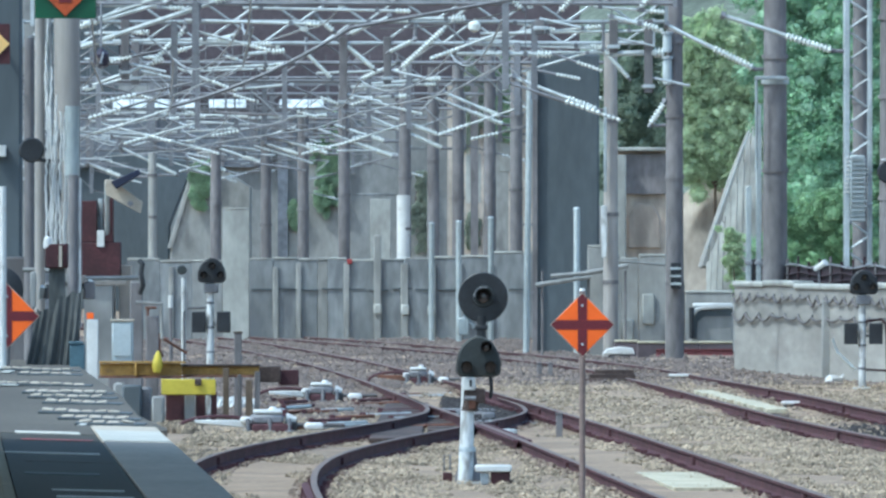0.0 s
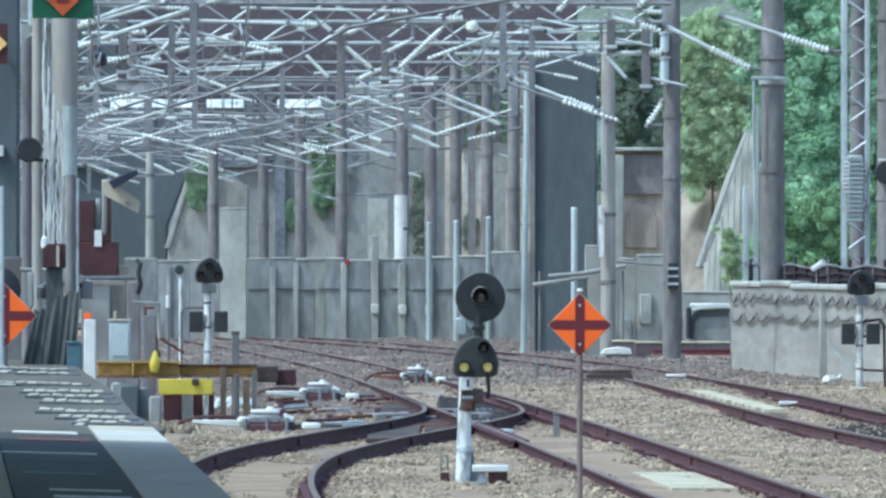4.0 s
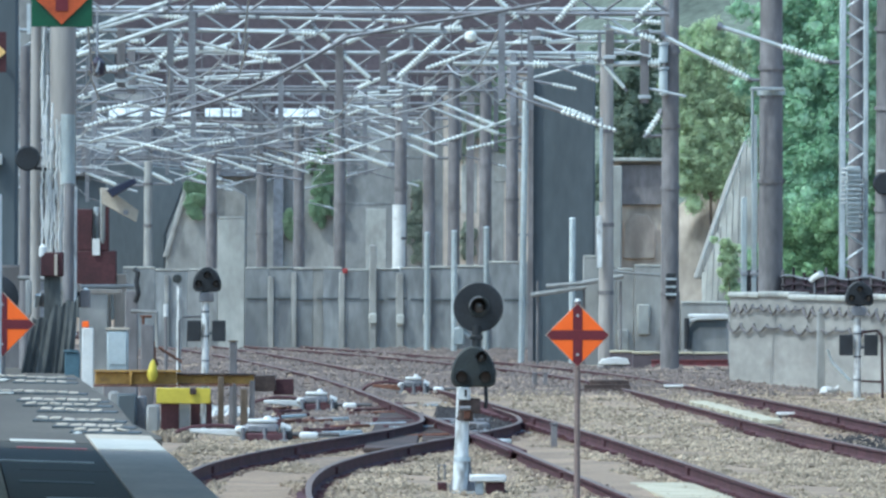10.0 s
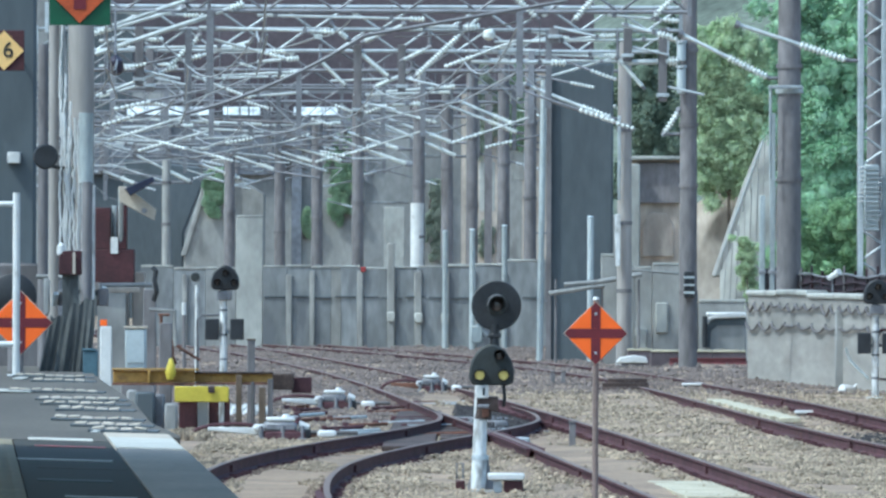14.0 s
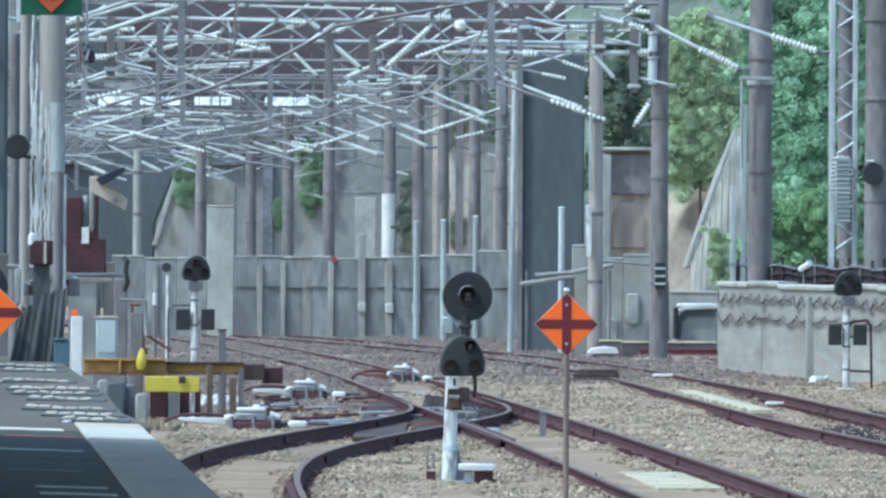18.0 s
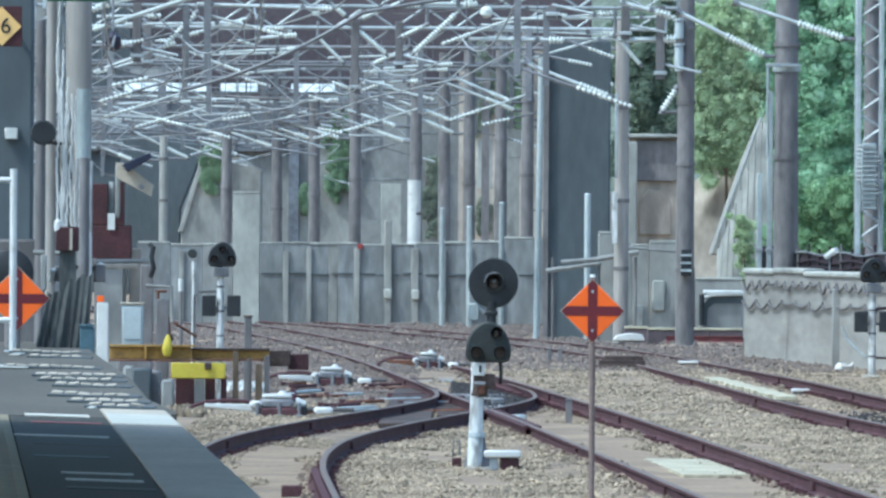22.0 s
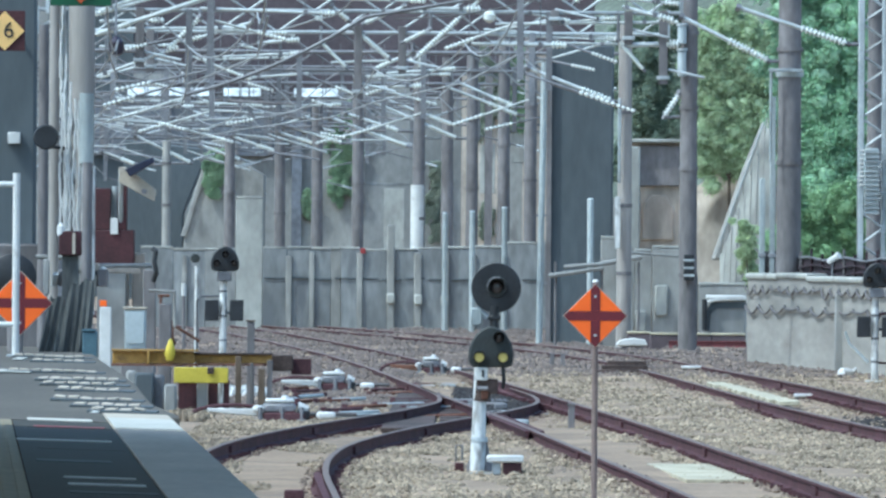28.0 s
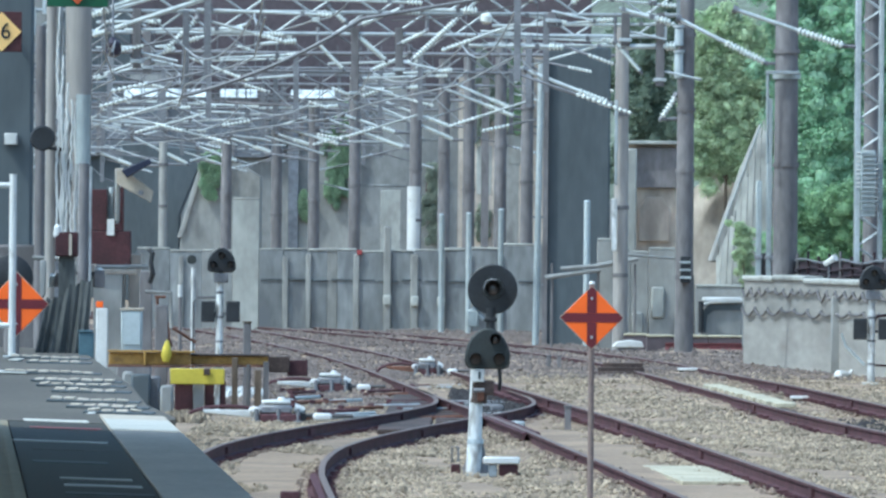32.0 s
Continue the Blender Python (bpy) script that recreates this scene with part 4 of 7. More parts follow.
for px in (2.320, 3.400, 4.257):
    part("post", Shape().rod((px, 242.6, -0.3), (px, 242.6, 1.9), 0.03, n=8), M_COLUMN, br)
sw = thing("relay_box", "small dark slatted box on the mast", "box")
part("body", Shape().box(5.185, 231.65, 1.531, 0.226, 0.3, 0.578), M_BLACK, sw, bevel=0.01)
for i in range(3):
    part("slat", Shape().box(5.185, 231.49, 1.618 + 0.17 * i, 0.239, 0.03, 0.05), M_COLUMN_PALE, sw)
for px, a, b2 in ((5.001, 6.075, 6.653), (5.001, 6.803, 7.205)):
    isl = thing("mast_insulator", "pale blue insulator sleeve on the mast", "insulator", "sleeves on the mast")
    part("sleeve", Shape().lathe((px, 231.75, a), (px, 231.75, b2), [(0, 0.07), (0.05, 0.10), (0.95, 0.10), (1, 0.07)], 14), M_WHITE_BLUE, isl)
    part("band", Shape().rod((px, 231.75, b2), (px, 231.75, b2 + 0.06), 0.13, n=14), M_STEEL, isl)
# the slope: bare bank, drain channel and handrail
sp = thing("bank_slope", "beige sprayed-concrete slope beneath the trees", "slope", kind="structure")
def slope_grid(x0, x1, tops, y0, lean, rough):
    """A rough leaning face whose upper edge follows (share of width, height) pairs."""
    g, n = Shape(), 26
    for a in range(n + 1):
        top = float(np.interp(a / n, [q[0] for q in tops], [q[1] for q in tops]))
        for b in range(n + 1):
            x, z = x0 + (x1 - x0) * a / n, -0.4 + (top + 0.4) * b / n
            g.v.append((x + 0.05 * noise.noise(Vector((x * 2, z * 2, 7))), y0 + lean * b / n + rough * noise.noise(Vector((x * 1.6 - z * 0.8, z * 0.9, 3))), z + (0.06 * noise.noise(Vector((x * 3, 5, 1))) if b == n else 0)))
    for a in range(n):
        for b in range(n):
            k = a * (n + 1) + b
            g.f.append((k, k + n + 1, k + n + 2, k + 1))
    return g


part("bank", slope_grid(6.486, 9.868, [(0, 3.766), (0.12, 4.107), (0.2, 4.572), (0.3, 4.495), (0.42, 4.572), (0.54, 5.038), (0.7, 6.124), (1, 6.279)], 285.5, 0.8, 0.3), M_CONC_BEIGE, sp)
part("channel", Shape().slab([(6.927, 1.866), (7.265, 1.866), (7.908, 4.011), (8.399, 5.544), (8.307, 5.651), (7.786, 4.395)], 281, 283), M_CONC_MID, sp, "pale stepped drain channel", bevel=0.05)
part("lower_bank", slope_grid(7.066, 8.552, [(0, 1.949), (0.15, 2.555), (0.5, 4.193), (0.8, 5.497), (1, 6.270)], 278.6, 0.4, 0.12), M_CONC_LIGHT, sp, "grey rough lower slope")
for k in range(7):
    f0 = (k + 0.6) / 8
    xk = 7.116 * (1 - f0) + 8.476 * f0
    part("slope_streak", Shape().rod((xk - 0.14, 278.3, -0.3), (xk, 278.55, 1.981 * (1 - f0) + 5.955 * f0), 0.014 + 0.008 * (k % 3), n=6), M_CONC_MID, sp, "pale raised seam")
hr = thing("slope_handrail", "thin pale metal handrail climbing the slope", "handrail")
part("rail", Shape().rod((7.053, 277.3, 2.405), (8.379, 277.3, 6.097), 0.02), M_COLUMN_PALE, hr)
for i in range(7):
    f = (i + 0.3) / 7
    x, z = 7.053 * (1 - f) + 8.379 * f, 2.405 * (1 - f) + 6.097 * f
    part("post", Shape().rod((x, 278.6, z - 0.5), (x, 277.3, z + 0.02), 0.015), M_COLUMN_PALE, hr)
for px, y, w, top, low in ((6.775, 212, 0.53, 8.5, 0), (8.88, 205, 0.579, 9, 0)):
    t = mast(px, y, top, w, M_COLUMN, "large masts by the wall", "thick grey weathered round mast with bands")
for px, a in ((6.277, 3.717), (6.486, 5.399)):
    c = thing("cable_duct", "pale vertical cable duct beside the mast", "duct", "ducts by the mast")
    part("duct", Shape().box(px, 213.5, -0.3, 0.11, 0.1, a + 0.3), M_COLUMN_PALE, c, bevel=0.01)
    part("collar", Shape().box(px, 213.5, 2.1, 0.16, 0.15, 0.08), M_STEEL_DARK, c, bevel=0.01)

mb = thing("mast_bracket", "pale steel bracket clamped round the thick mast", "bracket")
part("clamp", Shape().rod((6.775, 212, 5.786), (6.775, 212, 5.924), 0.285, n=16), M_COLUMN_PALE, mb)
part("arm", Shape().box(6.685, 211.65, 5.878, 0.691, 0.1, 0.069), M_STEEL, mb, bevel=0.01)
part("hanger", Shape().rod((6.383, 211.65, 4.058), (6.383, 211.65, 5.901), 0.03, n=8), M_COLUMN_PALE, mb, "thin pale hanging rod")
rm = thing("round_mirror", "round black lamp head on the far mast", "lamp")
part("disc", Shape().lathe((8.762, 204.55, 3.939), (8.762, 204.75, 3.939), [(0, 0.19), (0.3, 0.22), (1, 0.18)], 20), M_BLACK, rm)
part("top_glint", Shape().box(8.707, 204.6, 4.172, 0.16, 0.12, 0.04), M_WHITE, rm, bevel=0.01)
# lattice mast
def lattice_mast(x, y, top, w, label):
    t = thing("lattice_mast", label, "mast", "lattice masts")
    for dx in (-1, 1):
        for dy in (-1, 1):
            part("leg", Shape().box(x + dx * w / 2, y + dy * w / 2, -0.3, 0.11 if dx < 0 else 0.085, 0.085, top + 0.3), M_STEEL, t, bevel=0.01)
    z, k = 0.2, 0
    step = w * 0.68
    while z < top - step:
        s = 1 if k % 2 else -1
        for dy in (-1, 1):
            part("brace", Shape().rod((x - s * w / 2, y + dy * w / 2, z), (x + s * w / 2, y + dy * w / 2, z + step), 0.02, n=6), M_STEEL, t)
        z += step
        k += 1
    return t


bm2 = mast(8.916, 222, 9.5, 0.36, M_COLUMN, "large masts by the wall", "mauve-grey round mast behind the lattice mast")
lm = lattice_mast(8.229, 206, 9.5, 0.46, "pale galvanised lattice mast beside the wall")
part("climbing_guard", Shape().box(8.202, 205.6, 2.970, 0.29, 0.12, 1.319), M_COLUMN_PALE, lm, "pale ribbed climbing guard", bevel=0.02)
for i in range(14):
    part("guard_rib", Shape().box(8.202, 205.5, 2.992 + i * 0.092, 0.31, 0.05, 0.035), M_STEEL, lm)
# glitter on the left leg, put in as short white rods
for i in range(9):
    part("step_bolt", Shape().rod((7.96, 205.7, 3.563 + 0.085 * i), (8.08, 205.7, 3.563 + 0.085 * i), 0.016, n=6), M_WHITE, lm)

# ---- wall on the right with draped cables ----
rw = thing("wall_right", "pale stained concrete wall carrying draped cables", "wall", kind="structure")
WX, WY = [], []
n_p = 9
for i in range(n_p):
    f0, f1 = i / n_p, (i + 1) / n_p
    x0, y0 = 6.001 + 4.4 * f0, 214 - 36 * f0
    x1, y1 = 6.001 + 4.4 * f1, 214 - 36 * f1
    top = 1.65 + 0.03 * math.sin(i * 1.9)
    m = M_WALL
    part("panel", Shape().plate([(x0, y0), (x0 + 0.35, y0 + 0.4), (x1 + 0.35, y1 + 0.4), (x1, y1)][::-1], -0.4, top), m, rw)
    part("coping", Shape().plate([(x0 - 0.05, y0 - 0.05), (x0 + 0.4, y0 + 0.45), (x1 + 0.4, y1 + 0.45), (x1 - 0.05, y1 - 0.05)][::-1], top + 0.003, top + 0.12), M_CONC_LIGHT, rw, bevel=0.03)
    if i in (3, 6):
        part("buttress", Shape().box(x0, y0 - 0.15, -0.4, 0.22, 0.3, top + 0.2), M_CONC, rw, bevel=0.02)
for zc, sag, loops in ((1.487, 0.15, 33), (1.099, 0.15, 21)):
    cbl = thing("draped_cable", "dark cable hung in loops along the wall", "cable", "cables on the wall")
    pts = []
    for k in range(loops * 6 + 1):
        f = k / (loops * 6)
        ph = (k % 6) / 6
        pts.append((6.025 + 4.4 * f - 0.07, 214 - 36 * f - 0.1, zc - sag * 4 * ph * (1 - ph) * max(0.1, 0.65 + 0.9 * noise.noise(Vector((1.7 * (k // 6) + 0.37, sag * 10, 0.4)))) + 0.03 * noise.noise(Vector((k * 0.21, sag, 2)))))
    part("cable", Shape().tube(pts, 0.027, 6), M_CABLE, cbl)
    for k in range(loops + 1):
        f = k / loops
        part("hook", Shape().box(6.025 + 4.4 * f - 0.05, 214 - 36 * f - 0.08, zc, 0.03, 0.09, 0.05), M_STEEL_DARK, cbl)
# dark netted fence on top of the wall
M_NETTING = mat("maroon_netting", (0.03, 0.014, 0.02), 0.8, var=0.5, scale=3, fine=14, bump=0.4, stain=(0.02, 0.016, 0.022), stain_at=0.5)
nf = thing("netted_fence", "dark maroon netted fence above the wall", "fence")
for i in range(26):
    f = i / 25
    x, y = 6.345 + 4.2 * f, 217 - 34 * f
    part("post", Shape().rod((x, y, 1.2), (x, y, 2.183 + 0.05 * (i % 3)), 0.028, n=6), M_NETTING if i % 4 else M_COLUMN, nf)
for z in (2.088, 1.923, 1.793):
    part("rail", Shape().tube([(6.345 + 4.2 * k / 40, 217 - 34 * k / 40 - 0.05, z + 0.035 * math.sin(k * 1.1 + z * 9)) for k in range(41)], 0.022), M_STEEL_DARK if z > 2 else M_NETTING, nf)
part("net", Shape().plate([(6.351, 217.2), (6.351 + 4.2, 183.2), (6.351 + 4.2, 183.26), (6.351, 217.26)], 1.1, 2.088), M_NETTING, nf, "dark maroon netting")
part("junction_box", Shape().box(6.527, 216, 1.68, 0.446, 0.3, 0.54), M_BLACK, nf, "black junction box", bevel=0.02)
fx = thing("floodlight", "small white floodlight on the fence", "floodlight")
part("housing", Shape().rod((7.342, 205, 2.036), (7.543, 204.8, 2.17), 0.05, 0.07, n=10), M_WHITE, fx)
part("stem", Shape().rod((7.42, 205, 1.3), (7.42, 205, 2.07), 0.02, n=6), M_STEEL_DARK, fx)

# ---- signals ----
def rounded_head(cx, y, z0, w, h, n=9):
    """Outline of a signal head: broad below, round above."""
    pts = [(cx - w * 0.40, z0), (cx + w * 0.40, z0), (cx + w * 0.5, z0 + h * 0.12), (cx + w * 0.5, z0 + h * 0.36)]
    for i in range(1, n):
        a = math.pi * i / n
        pts.append((cx + w * 0.5 * math.cos(a) * (1 - 0.12 * math.sin(a)), z0 + h * 0.36 + h * 0.64 * math.sin(a)))
    return pts + [(cx - w * 0.5, z0 + h * 0.36), (cx - w * 0.5, z0 + h * 0.12)]


def hood(x, y, z, r, depth, parent, name="hood"):
    s, n = Shape(), 14
    vs, fs = [], []
    for k in range(n + 1):
        a = -0.25 * math.pi + 1.5 * math.pi * k / n
        for rr, yy in ((r, y), (r, y - depth), (r - 0.008, y - depth), (r - 0.008, y)):
            vs.append((x + rr * math.cos(a), yy, z + rr * math.sin(a)))
        if k:
            o = 4 * (k - 1)
            fs += [(o, o + 4, o + 5, o + 1), (o + 1, o + 5, o + 6, o + 2), (o + 2, o + 6, o + 7, o + 3)]
    part(name, s.add(vs, fs), M_BLACK, parent)


SY = 119
sg = thing("railway_signal", "black two-headed position-light signal on a white post", "signal", "railway signals")
PX = 0.259
part("post", Shape().lathe((PX, SY, -0.19), (0.291, SY, 1.021), [(0, 0.090), (0.28, 0.084), (0.30, 0.080), (1, 0.074)], 16), M_WHITE_POST, sg, "chipped white tubular post")
# mauve-grey cone set behind, for the shaded right side of the foot
part("foot_flange", Shape().lathe((PX + 0.03, SY + 0.1, -0.2), (PX + 0.03, SY + 0.1, 0.2), [(0, 0.165), (0.2, 0.15), (0.6, 0.105), (1, 0.08)], 16), M_COLUMN, sg)
part("post_collar", Shape().rod((PX + 0.02, SY, 0.167), (PX + 0.02, SY, 0.219), 0.096, n=16), M_STEEL, sg)
part("clamp_box", Shape().box(0.401, SY - 0.02, 0.723, 0.17, 0.16, 0.17), M_DARK_BROWN, sg, "dull metal clamp", bevel=0.015)
part("clamp_sleeve", Shape().rod((0.304, SY, 0.633), (0.317, SY, 0.878), 0.098, n=14), M_DARK_BROWN, sg, "dark brown clamp sleeve")
part("sleeve_plate", Shape().box(0.336, SY - 0.1, 0.659, 0.08, 0.05, 0.1), M_RUST, sg, bevel=0.008)
part("clamp_bolt", Shape().rod((0.246, SY - 0.14, 0.781), (0.375, SY - 0.14, 0.781), 0.025, n=8), M_STEEL_DARK, sg)
part("plate_mark", Shape().box(0.317, SY - 0.145, 0.911, 0.025, 0.006, 0.08), M_BLACK, sg)
part("post_cap", Shape().box(0.297, SY - 0.09, 0.872, 0.15, 0.1, 0.15), M_WHITE, sg, "white bracket plate", bevel=0.01)
part("conduit", Shape().tube([(0.543, SY - 0.03, 1.073), (0.556, SY - 0.05, 0.878), (0.543, SY - 0.02, 0.781)], 0.022, 8), M_BLACK, sg)
lh = part("lower_head", Shape().slab(rounded_head(0.407, SY, 1.021, 0.517, 0.472), SY - 0.1, SY + 0.1), M_BLACK_GREEN, sg, "weathered black three-lamp head", bevel=0.02)
# flaps added to time the flashes, coloured like the unlit lamps
FLASH_FLAPS = []
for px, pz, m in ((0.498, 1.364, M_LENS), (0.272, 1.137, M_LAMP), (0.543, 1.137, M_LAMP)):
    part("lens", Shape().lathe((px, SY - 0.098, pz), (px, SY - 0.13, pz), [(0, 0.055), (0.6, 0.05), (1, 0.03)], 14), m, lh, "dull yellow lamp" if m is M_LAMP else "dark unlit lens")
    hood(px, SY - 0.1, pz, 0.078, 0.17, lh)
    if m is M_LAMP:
        FLASH_FLAPS.append((part("shutter_flap", Shape().lathe((0, 0, -0.06), (0, -0.006, -0.06), [(0, 0.058), (1, 0.058)], 16), M_UNLIT_LAMP, lh, "added flap that hides the lamp between flashes"), px, pz))
part("neck", Shape().rod((0.44, SY, 1.461), (0.44, SY, 1.719), 0.055, n=12), M_BLACK, sg)
part("neck_clamp", Shape().box(0.44, SY, 1.564, 0.15, 0.12, 0.05), M_BLACK, sg, bevel=0.01)
part("side_bracket", Shape().box(0.235, SY + 0.05, 1.50, 0.13, 0.1, 0.20), M_COLUMN_PALE, sg, "pale metal side bracket", bevel=0.012)
part("bracket_arm", Shape().rod((0.22, SY + 0.04, 1.719), (0.362, SY + 0.04, 1.59), 0.03, n=8), M_STEEL, sg)
uh = part("backing_disc", Shape().lathe((0.459, SY - 0.02, 1.933), (0.459, SY + 0.02, 1.933), [(0, 0.275), (0.25, 0.287), (0.75, 0.287), (1, 0.275)], 40), M_BLACK, sg, "round black backing disc")
part("lens_housing", Shape().lathe((0.466, SY + 0.16, 1.946), (0.466, SY - 0.05, 1.946), [(0, 0.11), (0.8, 0.125), (1, 0.12)], 20), M_BLACK_GREEN, uh)
part("lens", Shape().lathe((0.466, SY - 0.05, 1.939), (0.466, SY - 0.085, 1.939), [(0, 0.075), (0.6, 0.065), (1, 0.03)], 16), M_LENS, uh)
hood(0.466, SY - 0.03, 1.946, 0.105, 0.22, uh)
part("hood_rim", Shape().tube([(0.466 + 0.105 * math.cos(a), SY - 0.25, 1.946 + 0.105 * math.sin(a)) for a in [1.2 + 0.2 * i for i in range(11)]], 0.006), M_STEEL_DARK, uh)
part("base_slab", Shape().box(0.395, SY, -0.26, 0.479, 0.6, 0.085), M_CONC, sg, "thin concrete base slab", bevel=0.015)
# things at its foot
jb = thing("junction_box", "white-topped maroon junction box at the signal's foot", "junction box")
part("lid", Shape().box(0.573, 118.5, -0.053, 0.42, 0.34, 0.08), M_WHITE, jb, "white sunlit lid", bevel=0.015)
part("body", Shape().box(0.656, 118.5, -0.2, 0.22, 0.26, -0.053 + 0.198), M_MAROON, jb, bevel=0.01)
part("leg", Shape().box(0.476, 118.5, -0.2, 0.10, 0.24, -0.053 + 0.198), M_STEEL, jb, bevel=0.01)
rl = thing("point_lever", "small red lever frame on the ballast", "lever")
part("base", Shape().box(0.052, 119.5, -0.2, 0.11, 0.3, 0.12), M_MAROON, rl, bevel=0.01)
part("handle", Shape().tube([(0.013, 119.5, -0.06), (0.013, 119.5, 0.12), (0.084, 119.5, 0.12), (0.084, 119.5, -0.06)], 0.012, 6), M_STEEL_DARK, rl)


def shunt_signal(x, y, ztop, label):
    """A small shunting signal on a thin white post with two dark boxes."""
    t = thing("shunting_signal", label, "signal", "railway signals")
    k = y / 18400
    zb = ztop - 44 * k
    part("post", Shape().rod((x, y, -0.25), (x, y, zb + 0.02), 6.5 * k, n=12), M_WHITE_POST, t, "flaking white post")
    for i in range(4):
        part("post_band", Shape().rod((x, y, 0.25 + 0.42 * i), (x, y, 0.29 + 0.42 * i), 7.4 * k, n=12), M_STEEL_DARK, t)
    hd = part("head", Shape().slab(rounded_head(x + 3 * k, y, zb, 50 * k, 44 * k), y - 0.12, y + 0.1), M_BLACK, t, "black rounded head", bevel=0.02)
    for dx, dz in ((-14, 14), (16, 14), (1, 30)):
        part("lens", Shape().lathe((x + (3 + dx) * k, y - 0.12, zb + dz * k), (x + (3 + dx) * k, y - 0.15, zb + dz * k), [(0, 0.055), (1, 0.035)], 12), M_LENS, hd)
        hood(x + (3 + dx) * k, y - 0.12, zb + dz * k, 0.07, 0.14, hd)
    part("neck_bracket", Shape().box(x + 2 * k, y - 0.05, zb - 18 * k, 26 * k, 0.16, 17 * k), M_STEEL_DARK, t, bevel=0.012)
    for dx in (-20, 24):
        part("relay_box", Shape().box(x + dx * k, y, zb - 88 * k, 24 * k, 0.2, 37 * k), M_BLACK, t, "small black relay box", bevel=0.012)
    part("box_bracket", Shape().box(x + 2 * k, y + 0.06, zb - 76 * k, 50 * k, 0.05, 0.05), M_STEEL_DARK, t)
    part("foot", Shape().box(x, y, -0.27, 0.34, 0.34, 0.2), M_CONC_LIGHT, t, bevel=0.02)
    return t


s1 = shunt_signal(-3.986, 178, 2.299, "small black shunting signal on a flaking white post")
part("pipe_guard", Shape().tube([(-4.441, 178.4, -0.2), (-4.441, 178.4, 1.351), (-4.382, 178.4, 1.438), (-4.033, 178.4, 1.448)], 0.022, 8), M_STEEL_DARK, s1)
s2 = shunt_signal(7.622, 189, 2.067, "small black shunting signal before the concrete wall")
part("pipe_guard", Shape().tube([(7.622, 189.2, 1.122), (7.991, 189.2, 1.163), (8.074, 189.2, 1.06), (8.094, 189.2, -0.1)], 0.025, 8), M_MAROON, s2)
part("stay", Shape().tube([(7.087, 189.3, 0.814), (7.17, 189.3, 0.588), (7.509, 189.2, 0.249)], 0.025, 8), M_COLUMN_PALE, s2)
part("cross_pipe", Shape().rod((7.622, 189.2, 0.249), (8.094, 189.2, 0.228), 0.02), M_MAROON, s2)
mp = thing("marker_pole", "thin flaking white pole with a small dark round head", "pole", "marker poles")
part("pole", Shape().rod((-4.540, 182, -0.25), (-4.540, 182, 1.944), 0.038, n=10), M_WHITE_POST, mp)
part("head", Shape().lathe((-4.570, 181.95, 2.082), (-4.570, 182.05, 2.082), [(0, 0.07), (0.4, 0.085), (1, 0.06)], 16), M_BLACK_GREEN, mp, "small dark round head")
part("foot", Shape().box(-4.540, 182, -0.27, 0.2, 0.2, 0.15), M_CONC, mp, bevel=0.02)
mp2 = thing("marker_pole", "thin grey pole with a white cap", "pole", "marker poles")
part("pole", Shape().rod((-4.453, 170, -0.25), (-4.453, 170, 1.495), 0.028, n=10), M_COLUMN, mp2)
part("cap", Shape().rod((-4.453, 170, 1.495), (-4.453, 170, 1.698), 0.04, n=10), M_WHITE, mp2, "white cap")
part("foot", Shape().box(-4.453, 170, -0.27, 0.18, 0.18, 0.15), M_CONC, mp2, bevel=0.02)
rr2 = thing("rusty_pipework", "thin rusty pipes leaning by the electrical cabinet", "pipework")
for x0, z0, x1, z1 in ((-4.738, 1.287, -4.502, 0.724), (-4.774, 1.514, -4.611, 1.514), (-4.484, 1.014, -4.121, 0.787), (-4.556, 1.105, -4.556, 0.561)):
    part("pipe", Shape().rod((x0, 167, z0), (x1, 167.1, z1), 0.022, n=8), M_RUST, rr2)
part("upright", Shape().rod((-4.738, 167, -0.2), (-4.738, 167, 1.514), 0.022, n=8), M_RUST, rr2)
wb = thing("white_bag", "crumpled pale sack lying by the wall", "sack")
part("sack", Shape().lathe((7.222, 196, -0.05), (7.52, 196.2, -0.03), [(0, 0.04), (0.2, 0.11), (0.6, 0.10), (1, 0.04)], 9), M_WHITE, wb)
part("tied_end", Shape().rod((7.499, 196.2, -0.03), (7.563, 196.2, 0.07), 0.05, 0.02), M_WHITE, wb)


